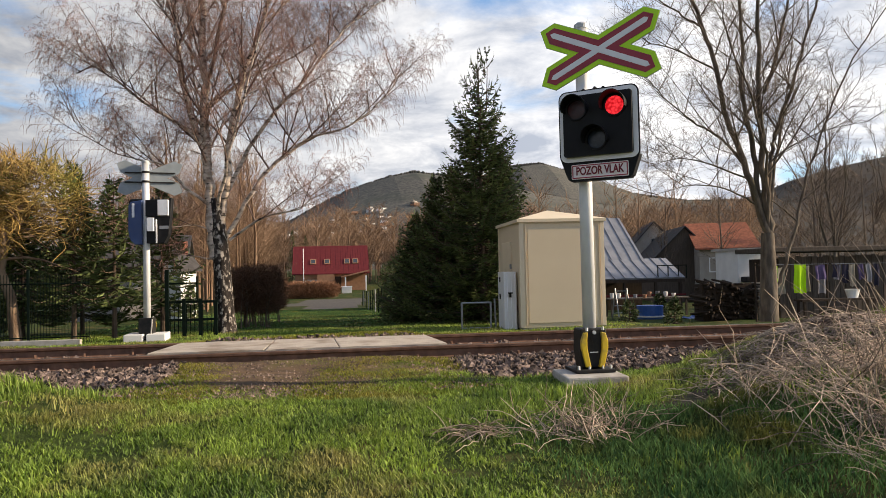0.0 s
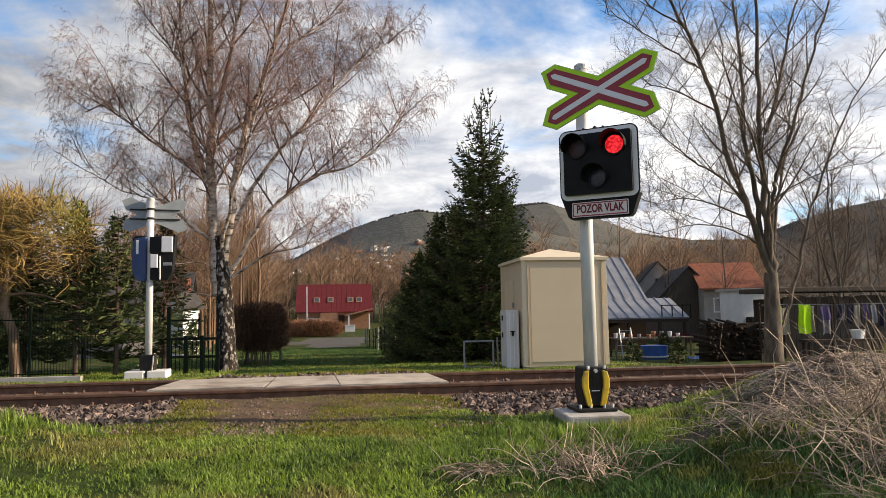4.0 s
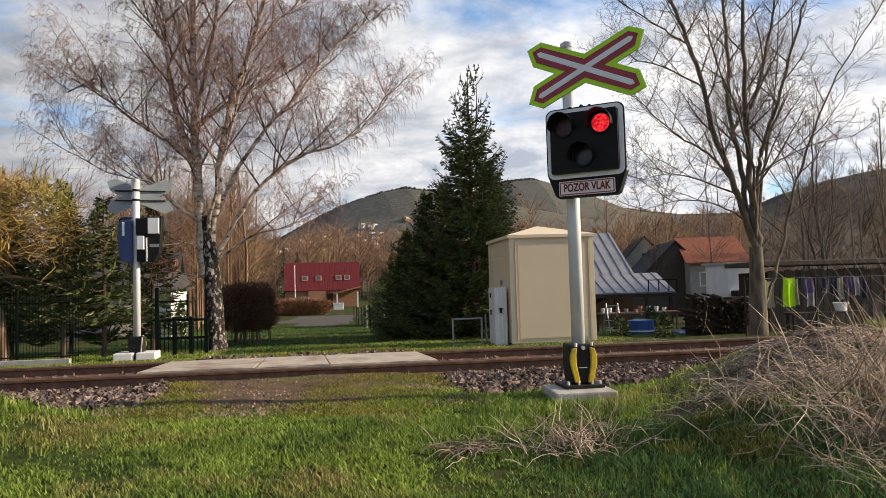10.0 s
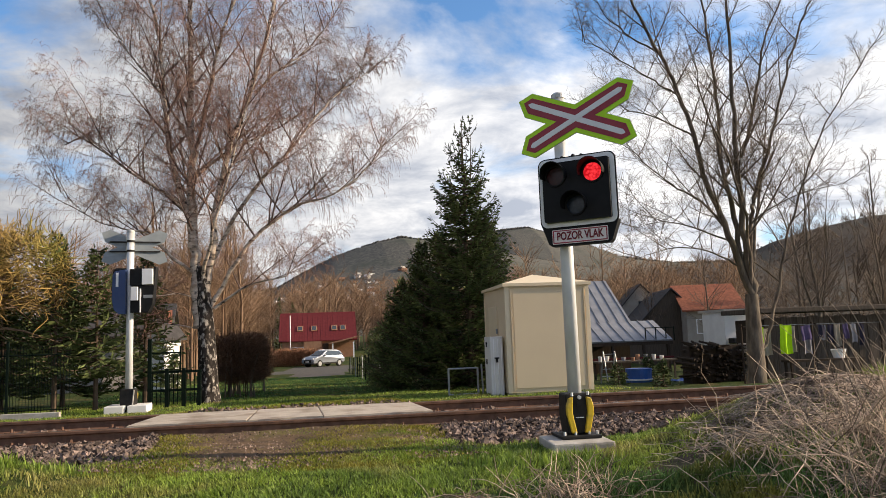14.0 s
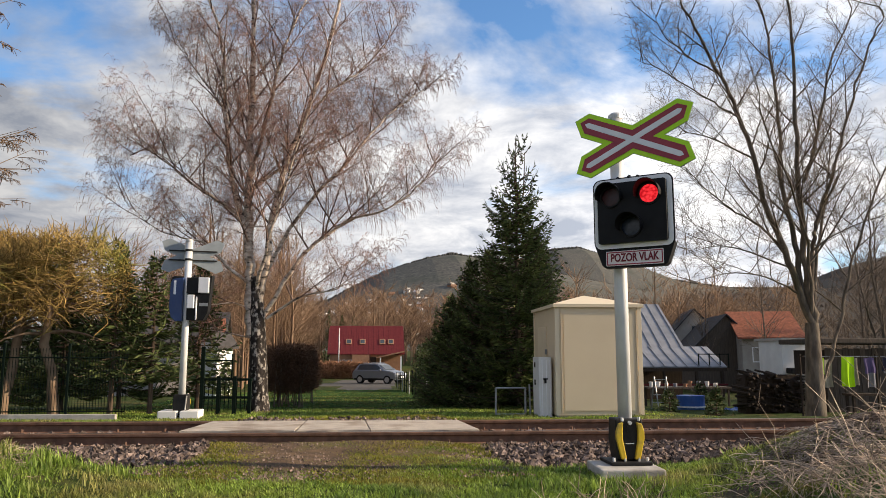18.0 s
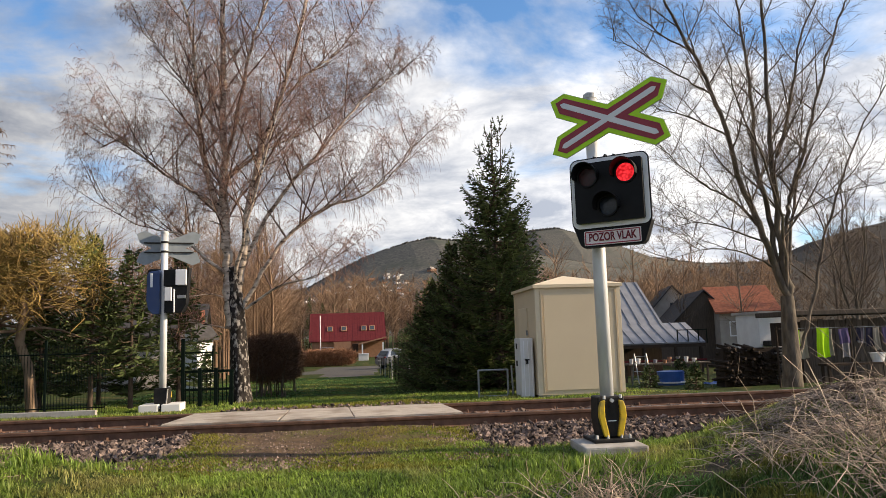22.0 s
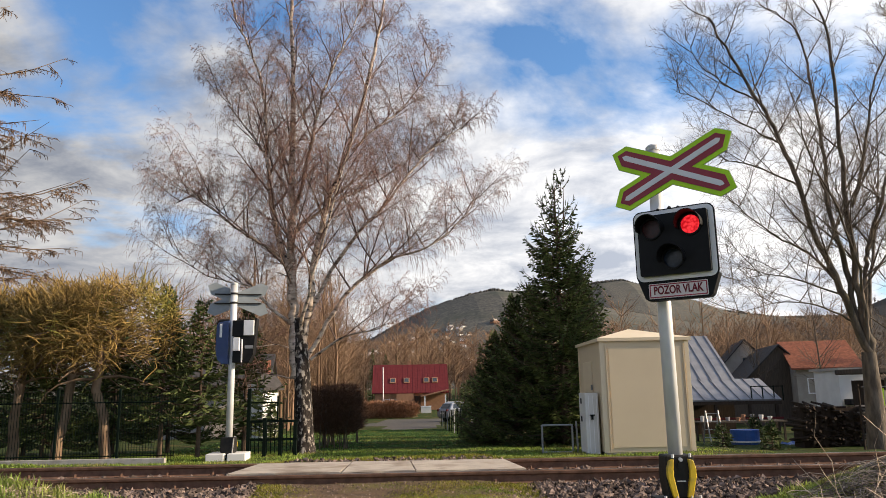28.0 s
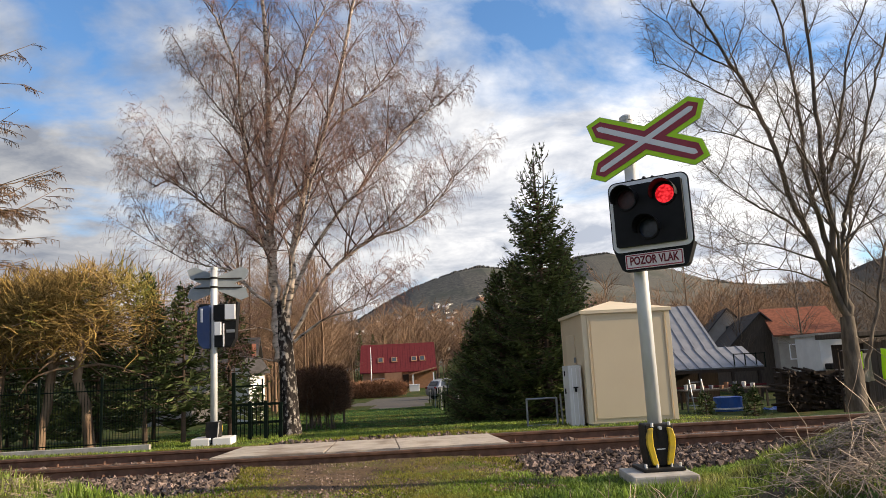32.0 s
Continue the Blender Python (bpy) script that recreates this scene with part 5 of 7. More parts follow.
# ---- houses ----
def gable_house(name, m, w, d, eave, ridge, wall, roof, label, over=0.3):
    """Walls and a ridge roof, the ridge along x."""
    h = thing(name, m, label, "house")
    part("wall", box(0, w, 0, d, -0.6, eave), wall, h)
    for x in (0.0, w - 0.2):
        bm = bmesh.new()
        pts = [(0, eave), (d, eave), (d / 2, ridge - 0.05)]
        lo_ = [bm.verts.new((x, y, z)) for y, z in pts]
        hi_ = [bm.verts.new((x + 0.2, y, z)) for y, z in pts]
        bm.faces.new(lo_[::-1]); bm.faces.new(hi_)
        for i in range(3):
            bm.faces.new((lo_[i], lo_[(i + 1) % 3], hi_[(i + 1) % 3], hi_[i]))
        bmesh.ops.recalc_face_normals(bm, faces=bm.faces)
        part("gable", bm, wall, h)
    for sg in (0, 1):
        bm = bmesh.new()
        slope = (ridge - eave) / (d / 2)
        y_e = -over if sg == 0 else d + over
        z_e = eave - over * slope
        p = [(-over, y_e, z_e), (w + over, y_e, z_e), (w + over, d / 2, ridge), (-over, d / 2, ridge)]
        lo_ = [bm.verts.new(q) for q in p]
        hi_ = [bm.verts.new((q[0], q[1], q[2] + 0.1)) for q in p]
        bm.faces.new(lo_[::-1]); bm.faces.new(hi_)
        for i in range(4):
            j = (i + 1) % 4
            bm.faces.new((lo_[i], lo_[j], hi_[j], hi_[i]))
        bmesh.ops.recalc_face_normals(bm, faces=bm.faces)
        part("roof_slope", bm, roof, h)
    return h


def window(parent, x, y, z, w, h, mat_frame, m=None, depth=0.05):
    """A framed pane that faces -y."""
    fr = part("window", frame_prism([(x - w / 2, z - h / 2), (x + w / 2, z - h / 2), (x + w / 2, z + h / 2), (x - w / 2, z + h / 2)],
                                    [(x - w / 2 + 0.06, z - h / 2 + 0.06), (x + w / 2 - 0.06, z - h / 2 + 0.06), (x + w / 2 - 0.06, z + h / 2 - 0.06), (x - w / 2 + 0.06, z + h / 2 - 0.06)], depth), mat_frame, parent)
    fr.matrix_basis = (m or Matrix()) @ pose(0, y, 0)
    part("pane", box(x - w / 2 + 0.05, x + w / 2 - 0.05, depth * 0.5, depth * 0.8, z - h / 2 + 0.05, z + h / 2 - 0.05), M_GLASS, fr)
    return fr


def seams(parent, w, d, eave, ridge, over, step, mat, sg=0):
    """Standing seams up one roof slope."""
    slope = math.atan2(ridge - eave, d / 2)
    length = (d / 2 + over) / math.cos(slope)
    n = int((w + 2 * over) / step)
    for i in range(n + 1):
        bm = box(-0.012, 0.012, 0, length, 0.0, 0.04)
        ob = part("seam", bm, mat, parent)
        ob.matrix_basis = Matrix.Translation((-over + i * step, -over, eave - over * math.tan(slope) + 0.1)) @ Matrix.Rotation(slope, 4, "X")


# ochre house with the red roof at the end of the lane
red = gable_house("red_roofed_house", pose(-9.5, 90.0, -1.1, 0, 0, 1.5), 9.2, 8.4, 2.5, 5.95, M_WALLO, M_REDROOF, "ochre house with a large dark red metal roof", 0.35)
rs = math.atan2(5.95 - 2.5, 4.2)
for x in (2.3, 4.1, 6.7, 7.8):
    ob = part("skylight", box(x - 0.38, x + 0.38, -0.5, 0.5, 0.1, 0.2, 0.02), M_WALLO, red, "pale framed skylight in the roof")
    ob.matrix_basis = Matrix.Translation((0, 1.55, 2.5 + 1.55 * math.tan(rs))) @ Matrix.Rotation(rs, 4, "X")
    part("pane", box(x - 0.27, x + 0.27, -0.38, 0.38, 0.2, 0.215), M_GLASS, ob)
for i in range(31):
    x = -0.35 + i * 0.33
    ob = part("roof_rib", box(-0.02, 0.02, 0, 5.85, 0.0, 0.022), M_REDROOF, red)
    ob.matrix_basis = Matrix.Translation((x, -0.35, 2.5 - 0.35 * math.tan(rs) + 0.1)) @ Matrix.Rotation(rs, 4, "X")
part("flue_pipe", cyl((1.1, -0.45, 0.2), (1.1, -0.45, 5.6), 0.055, n=8), M_WHITE, red, "white flue pipe")
part("porch_wall", box(2.8, 5.0, -1.2, 0.0, -0.3, 2.2), M_WALLO, red, "ochre porch")
part("porch_door", box(5.1, 5.9, -0.12, 0.0, -0.2, 1.9), M_WOODD, red, "dark doorway")
for x in (6.4, 9.0):
    part("carport_post", box(x - 0.08, x + 0.08, -2.6, -2.44, -0.6, 2.0), M_WHITE, red, "white carport post")
bm = bmesh.new()
pts = [(5.9, 1.75), (9.5, 2.55), (9.5, 2.7), (5.9, 1.9)]
part("carport_roof", prism(pts, 2.6, bm), M_WALLO, red, "sloping ochre carport roof").matrix_basis = pose(0, -2.7, 0)
part("chimney", box(4.2, 4.7, 4.5, 5.0, 5.2, 6.6), M_WALLO, red)
for x in (1.6, 2.4):
    window(red, x, -0.02, 1.1, 0.7, 0.9, M_WHITE)

crate = thing("white_crate", pose(-2.85, 82.0, height(-2.85, 82.0)), "small white crate standing before the carport", "crate")
part("crate_body", box(-0.6, 0.6, -0.4, 0.4, 0, 0.8, 0.04), M_WALLW, crate)
part("crate_lid", box(-0.64, 0.64, -0.44, 0.44, 0.8, 0.88, 0.02), M_WHITE, crate)

# grey-roofed house and its neighbours beyond the garden
grey = gable_house("grey_roofed_house", pose(5.0, 28.0, -0.9), 6.9, 6.2, 2.4, 4.62, M_WOODD, M_GREYROOF, "dark boarded house with a grey sheet-metal roof", 0.12)
seams(grey, 6.9, 6.2, 2.4, 4.62, 0.12, 0.5, M_GREYROOF)
lean_t = math.atan2(0.9, 2.0)
ob = part("lean_to_roof", box(-0.1, 8.2, 0, 2.25, 0, 0.07), M_GREYROOF, grey, "grey lean-to roof")
ob.matrix_basis = pose(0, -2.0, 1.5) @ Matrix.Rotation(lean_t, 4, "X")
for i in range(16):
    o2 = part("seam", box(-0.02, 0.02, 0, 2.25, 0.07, 0.11), M_GREYROOF, grey)
    o2.matrix_basis = pose(0.1 + i * 0.52, -2.0, 1.5) @ Matrix.Rotation(lean_t, 4, "X")
part("porch_beam", box(-0.1, 8.2, -2.0, -1.85, 1.35, 1.5), M_WOODD, grey)
for x in (0.2, 1.9, 3.6, 5.3, 6.8, 8.0):
    part("porch_post", box(x - 0.06, x + 0.06, -1.98, -1.86, -0.4, 1.4), M_WOODD, grey)
for x in (6.9, 7.4, 7.9, 8.3):
    part("railing_post", box(x - 0.02, x + 0.02, -2.0, -1.96, 1.5, 2.15), M_FENCE, grey)
part("railing_bar", box(6.9, 8.3, -2.0, -1.96, 2.1, 2.14), M_FENCE, grey)
part("red_band", box(-0.1, 8.2, -2.06, -2.02, 0.72, 0.8), M_REDROOF, grey, "faded red band along the porch")

old = gable_house("old_house", pose(21.6, 44, -0.8, 0, 0, 75), 6.0, 4.0, 3.0, 5.2, M_WALLG, M_DARKROOF, "old grey rendered house with a dark roof", 0.25)
for y, z in ((1.2, 2.2), (2.6, 2.2), (1.9, 3.6)):
    part("window", box(-0.06, 0.0, y - 0.3, y + 0.3, z - 0.4, z + 0.4), M_GLASS, old)
dark_house = gable_house("dark_gabled_barn", pose(20.4, 37, -0.9, 0, 0, 78), 6.5, 3.6, 2.7, 4.5, M_WOODG, M_DARKROOF, "dark boarded barn with a steep gable", 0.2)
orange = gable_house("orange_roofed_house", pose(18.9, 36, -1.0, 0, 0, -12), 3.3, 5.0, 3.3, 4.8, M_WALLG, M_ORROOF, "old grey house with an orange tiled roof", 0.3)
for x in (0.9, 2.3):
    window(orange, x, -0.02, 2.2, 0.7, 0.9, M_WHITE)
shed = thing("white_shed", pose(14.75, 24, -0.9), "low white shed with a flat grey roof", "shed")
part("wall", box(0, 1.3, 0, 2.0, -0.1, 2.7), M_WALLW, shed)
part("flat_roof", box(-0.1, 1.4, -0.2, 2.2, 2.7, 2.82), M_WALLG, shed)
part("dark_tarp", box(0.1, 1.25, -0.5, -0.02, 1.3, 1.55, 0.05), M_BLACK, shed, "dark tarpaulin heap")

M_BRICK = material("old_brick", (0.2, 0.085, 0.06), (0.13, 0.06, 0.045), 0.9, 0, 12, 60, 0.3)
white = gable_house("white_house", pose(-12.6, 21.5, -0.5, 0, 0, 8), 4.0, 4.4, 2.15, 3.3, M_WALLG, M_DARKROOF, "white rendered house behind the trees", 0.25)
white_low = gable_house("white_outbuilding", pose(-8.3, 20.4, -0.45, 0, 0, 62), 0.85, 0.9, 2.0, 2.5, M_WALLW, M_DARKROOF, "sunlit white outbuilding with a brick chimney", 0.15)
part("chimney", box(0.5, 0.75, 0.3, 0.6, 2.2, 2.95), M_BRICK, white_low, "brick chimney with pale stripes")


def board_shed():
    s = thing("board_shed", pose(11.3, 15.2, -0.6), "long weathered board shed with a flat roof", "shed")
    rnd = random.Random(3)
    for i in range(34):
        x = i * 0.19
        part("board", box(x, x + 0.175, 0, 0.03, -0.1, 2.0 + rnd.uniform(-0.03, 0.03)), M_WOODG, s).location.y = rnd.uniform(0, 0.02)
    part("back_wall", box(0, 6.5, 0.06, 1.8, -0.1, 1.95), M_WOODD, s)
    part("flat_roof", box(-0.4, 6.7, -0.45, 2.0, 2.14, 2.3, 0.03), M_WOODG, s, "grey felted roof edge")
    return s


board_shed()


M_PLANK = material("pale_planks", (0.36, 0.32, 0.28), (0.25, 0.22, 0.19), 0.85, 0, 6, 60, 0.2, objrand=0.2)


def wood_pile():
    w = thing("wood_pile", pose(8.5, 14.8, -0.55), "heap of dark sticks beside a stack of pale planks", "wood pile")
    rnd = random.Random(9)
    for i in range(170):
        x, z = rnd.uniform(0, 1.75), rnd.uniform(0.04, 1.2)
        r = rnd.uniform(0.02, 0.05)
        part("log", cyl((x, -0.05 - rnd.uniform(0, 0.2), z), (x + rnd.uniform(-0.35, 0.35), 0.4, z + rnd.uniform(-0.15, 0.15)), r, r * 0.9, 6), M_WOODD, w)
    for i in range(14):
        z = 0.02 + i * 0.085
        part("plank", box(1.72 + rnd.uniform(-0.08, 0.05), 2.1 + rnd.uniform(-0.05, 0.1), -0.3, 0.3, z, z + 0.045), M_PLANK, w, "pale sawn plank")
    part("pile_core", box(0, 1.75, 0.05, 0.6, -0.1, 1.15), M_WOODD, w)
    return w


wood_pile()


def cloth(name, x, z0, z1, w, mat, label, seed, y=0.0):
    """A hanging cloth in stiff folds, pegged at its upper edge."""
    rnd = random.Random(seed)
    nxc, nzc = 10, 8
    v, f = [], []
    for side in (0, 1):
        for j in range(nzc + 1):
            g = j / nzc
            for i in range(nxc + 1):
                u = i / nxc
                fold = 0.035 * g * math.sin(u * 9 + seed) + 0.02 * g * math.sin(u * 21 + seed * 2)
                ww = w * (1 - 0.1 * g * math.sin(seed))
                v.append((x + (u - 0.5) * ww + 0.015 * math.sin(g * 5 + seed), y + fold + side * 0.006, z1 + (z0 - z1) * g + 0.015 * math.sin(u * 6 + seed)))
    k = (nxc + 1) * (nzc + 1)
    for side in (0, 1):
        for j in range(nzc):
            for i in range(nxc):
                a = side * k + j * (nxc + 1) + i
                f.append((a, a + 1, a + nxc + 2, a + nxc + 1))
    ob = sheet(name, v, f, mat)
    ob.data.shade_smooth()
    ob.matrix_basis = pose(0, 0, 0)
    return tagged(ob, label, "laundry", "laundry on the line")


line = thing("clothes_line", pose(9.2, 13.0, -0.5), "clothes line between dark posts", "clothes line")
for x in (0.0, 2.2, 4.4):
    part("line_post", cyl((x, 0, -0.1), (x, 0, 1.72), 0.03, n=8), M_WOODD, line)
for y in (-0.15, 0.15):
    part("line_wire", cyl((0, y, 1.66), (4.4, y, 1.64), 0.006, n=5), M_GATE, line)
for x in (0.0, 2.2, 4.4):
    part("cross_bar", box(x - 0.02, x + 0.02, -0.18, 0.18, 1.64, 1.68), M_WOODD, line)
M_CLOTHD = material("dark_cloth", (0.05, 0.045, 0.07), (0.03, 0.03, 0.05), 0.9, 0, 5, 60, 0.1)
M_CLOTHP = material("purple_cloth", (0.13, 0.1, 0.2), (0.1, 0.08, 0.16), 0.9, 0, 5, 60, 0.1)
M_CLOTHG = material("grey_cloth", (0.3, 0.3, 0.33), (0.24, 0.24, 0.27), 0.9, 0, 5, 60, 0.1)
M_CLOTHB = material("beige_cloth", (0.36, 0.32, 0.26), (0.3, 0.27, 0.22), 0.9, 0, 5, 60, 0.1)
vest = cloth("hanging_vest", 10.48, 0.33, 1.16, 0.36, M_VEST, "lime high-visibility vest hanging on the line", 1, 12.85)
cloth("hanging_cloth", 10.05, 0.3, 1.08, 0.3, M_CLOTHB, "beige cloth hanging on the line", 2, 13.15)
cloth("hanging_cloth", 10.85, 0.35, 1.1, 0.24, M_CLOTHB, "beige cloth hanging on the line", 3, 13.15)
cloth("hanging_cloth", 11.12, 0.7, 1.12, 0.3, M_CLOTHP, "dark purple garment hanging on the line", 4, 12.85)
cloth("hanging_cloth", 11.35, 0.3, 1.0, 0.26, M_CLOTHG, "grey cloth hanging on the line", 5, 13.15)
cloth("hanging_cloth", 11.6, 0.75, 1.12, 0.22, M_CLOTHD, "dark garment hanging on the line", 6, 12.85)
for i, x in enumerate((11.85, 12.1, 12.32, 12.6, 12.85, 13.1)):
    cloth("hanging_cloth", x, 0.68 - 0.1 * (i % 3), 1.12, 0.18, (M_CLOTHG, M_CLOTHD, M_CLOTHB, M_CLOTHP)[i % 4], "small garment hanging on the line", 7 + i, 13.15)
cloth("hanging_cloth", 9.72, 0.55, 1.1, 0.14, M_VEST, "second lime vest beside the tree", 21, 12.85)
bench = thing("garden_bench", pose(11.0, 12.4, -0.5), "dark wooden bench under the clothes line", "bench")
part("seat", box(-0.9, 1.4, -0.2, 0.2, 0.62, 0.68), M_WOODD, bench)
for x in (-0.8, 1.3):
    for y in (-0.15, 0.15):
        part("leg", box(x - 0.03, x + 0.03, y - 0.03, y + 0.03, -0.1, 0.62), M_WOODD, bench)
basket = thing("laundry_basket", pose(11.75, 12.4, 0.18), "white plastic laundry basket on the bench", "basket")
bm = bmesh.new()
rings = []
for r, z in ((0.15, 0), (0.22, 0.24), (0.24, 0.245), (0.205, 0.235), (0.14, 0.015)):
    rings.append([bm.verts.new((r * math.cos(i * math.pi / 8), r * 0.75 * math.sin(i * math.pi / 8), z)) for i in range(16)])
for a, b in zip(rings, rings[1:]):
    for i in range(16):
        bm.faces.new((a[i], a[(i + 1) % 16], b[(i + 1) % 16], b[i]))
bm.faces.new(rings[0][::-1]); bm.faces.new(rings[-1])
part("tub", bm, M_WHITE, basket)

# garden clutter beyond the track
pool = thing("paddling_pool", pose(7.7, 17.0, -0.62), "round blue paddling pool with a pale rim on the lawn", "pool")
part("pool_wall", cyl((0, 0, 0), (0, 0, 0.5), 0.42, 0.44, 20), M_TARP, pool)
part("pool_rim", cyl((0, 0, 0.12), (0, 0, 0.17), 0.455, 0.46, 20), M_WHITE, pool)
tarp = thing("blue_sheet", pose(8.9, 16.6, -0.62), "crumpled blue plastic sheet on the grass", "sheet")
bm = bmesh.new()
bmesh.ops.create_grid(bm, x_segments=10, y_segments=8, size=0.3)
rr = random.Random(4)
for v in bm.verts:
    v.co.z = 0.05 + 0.16 * abs(noise.noise((v.co.x * 6, v.co.y * 6, 1.0)))
part("sheet_body", bm, M_TARP, tarp)
ladder = thing("step_ladder", pose(6.5, 17.0, -0.62), "pale folding step ladder", "ladder")
for s, x in ((1, 0), (1, 0.4), (-1, 0), (-1, 0.4)):
    part("stile", cyl((x, s * 0.35, 0), (x, 0, 1.1), 0.02, n=6), M_GATE, ladder)
for z in (0.25, 0.5, 0.75, 1.0):
    part("rung", box(0, 0.4, 0.33 * (1 - z / 1.1) - 0.03, 0.33 * (1 - z / 1.1) + 0.03, z, z + 0.02), M_GATE, ladder)
table = thing("garden_table", pose(7.3, 19.0, -0.7), "long cluttered garden table", "table")
part("tabletop", box(-0.4, 2.6, -0.35, 0.35, 0.72, 0.77), M_WOODG, table)
for x in (-0.3, 2.5):
    for y in (-0.28, 0.28):
        part("leg", box(x - 0.03, x + 0.03, y - 0.03, y + 0.03, -0.1, 0.72), M_WOODG, table)
rnd = random.Random(13)
for i in range(9):
    p = thing("plant_pot", pose(7.05 + i * 0.3, 18.9 + rnd.uniform(-0.15, 0.15), 0.07), "small pot on the garden table", "pot", "pots on the table")
    part("pot_body", cyl((0, 0, 0), (0, 0, rnd.uniform(0.1, 0.22)), 0.06, 0.08, 10), rnd.choice((M_WALLO, M_WALLW, M_CLOTHG, M_ORROOF)), p)
spruce(pose(-7.35, 17.5, -0.3), 1.25, 0.45, 64, "small dark conifer before the white outbuilding", 0.0, 1.3)
spruce(pose(5.9, 14.2, -0.55), 0.75, 0.42, 61, "small young conifer on the garden lawn", 0.0, 1.3)
spruce(pose(7.2, 14.0, -0.55), 0.8, 0.42, 62, "small young conifer on the garden lawn", 0.0, 1.3)
spruce(pose(8.3, 17.6, -0.6), 0.9, 0.5, 63, "small young conifer on the garden lawn", 0.0, 1.3)


# ---- fences ----
def bar_fence(x0, x1, y0, y1, high, n, label, post_every=20, z=0.0):
    f = thing("bar_fence", pose(0, 0, z), label, "fence")
    for i in range(n + 1):
        g = i / n
        x, y = x0 + (x1 - x0) * g, y0 + (y1 - y0) * g
        zz = height(x, y) - z
        if i % post_every == 0:
            part("fence_post", box(x - 0.02, x + 0.02, y - 0.02, y + 0.02, zz - 0.1, zz + high + 0.08), M_FENCE, f)
        else:
            part("bar", box(x - 0.0035, x + 0.0035, y - 0.0035, y + 0.0035, zz + 0.05, zz + high), M_FENCE, f)
    m = Vector((x1 - x0, y1 - y0, 0))
    for zz in (0.15, high - 0.15):
        part("fence_rail", cyl((x0, y0, height(x0, y0) - z + zz), (x1, y1, height(x1, y1) - z + zz), 0.012, n=5), M_FENCE, f)
    return f


bar_fence(-13.5, -6.9, 6.9, 7.0, 1.25, 130, "dark green bar fence before the larches", 22)
kerb = tagged(part("kerb", box(-13.5, -6.9, 6.55, 6.65, -0.05, 0.16, 0.01), M_CONC), "pale concrete kerb under the fence", "kerb", kind="structure")
low = thing("rail_fence", pose(0, 0, 0), "low dark garden fence with an open gate", "fence")
for x, h in ((-5.95, 1.35), (-5.62, 0.75), (-5.3, 0.75), (-5.0, 0.7)):
    part("fence_post", box(x - 0.035, x + 0.035, 8.6, 8.67, -0.1, h), M_FENCE, low)
for zz in (0.3, 0.66):
    part("fence_rail", box(-5.95, -4.95, 8.61, 8.65, zz, zz + 0.05), M_FENCE, low)
for i in range(12):
    part("bar", box(-5.9 + i * 0.08, -5.885 + i * 0.08, 8.615, 8.63, 0.05, 0.64), M_FENCE, low)
part("gate_frame", box(-5.93, -5.35, 8.62, 8.64, 1.05, 1.08), M_FENCE, low)
part("gate_frame", box(-5.38, -5.35, 8.62, 8.64, 0.66, 1.2), M_FENCE, low)
wire = thing("lane_fence", pose(0, 0, 0), "wire fence on grey posts along the spruces", "fence")
for i in range(3, 14):
    y = 9.4 + i * 2.4
    x = -0.25 - 0.1 * (min(y, 19.0) - 9.4) - 0.018 * max(0.0, y - 19.0)
    part("fence_post", cyl((x, y, height(x, y) - 0.1), (x, y, height(x, y) + 0.95), 0.024, n=6), M_FENCE if i % 3 else M_GATE, wire)
for zz in (0.3, 0.6, 0.9):
    for (ya, yb) in ((9.4, 19.0), (19.0, 40.6)):
        xa, xb = (-0.25, -1.21) if ya < 12 else (-1.21, -1.6)
        part("wire_strand", cyl((xa, ya, height(xa, ya) + zz), (xb, yb, height(xb, yb) + zz), 0.006, n=4), M_FENCE, wire)


# ---- hedges ----
def hedge(m, w, d, h, n, seed, label, stem=0.35, thick=1.0, mat=None):
    """A clipped leafless hedge: short stems and a dense rounded block of twigs."""
    t = thing("hedge", m, label, "hedge")
    rnd = random.Random(seed)
    acc, st = Acc(), Acc()
    for i in range(int(w * 7) + 4):
        x, y = rnd.uniform(-w / 2, w / 2) * 0.9, rnd.uniform(-d / 2, d / 2) * 0.85
        st.tube([Vector((x, y, -0.1)), Vector((x + rnd.gauss(0, 0.05), y, h * 0.3)), Vector((x + rnd.gauss(0, 0.1), y, h * 0.7))], [0.02, 0.016, 0.008], 4)
    for i in range(n):
        while True:
            u = Vector((rnd.uniform(-1, 1), rnd.uniform(-1, 1), rnd.uniform(-1, 1)))
            if abs(u.x) ** 4 + abs(u.y) ** 4 + abs(u.z) ** 4 < 1:
                break
        c = Vector((u.x * w / 2, u.y * d / 2, stem + (h - stem) * (u.z + 1) / 2))
        dd = Vector((u.x * 0.7 + rnd.gauss(0, 0.6), u.y * 0.7 + rnd.gauss(0, 0.6), 0.4 + rnd.gauss(0, 0.5))).normalized()
        L = rnd.uniform(0.08, 0.2) * (0.5 + 0.5 * thick)
        acc.tube([c, c + dd * L * 0.5 + Vector((rnd.gauss(0, 0.01), 0, 0)), c + dd * L], [0.006 * thick, 0.005 * thick, 0.003 * thick], 3)
    st.build("hedge_stem", M_BARK, t)
    acc.build("hedge_crown", mat or M_HEDGE, t, "dense brown twigs")
    return t


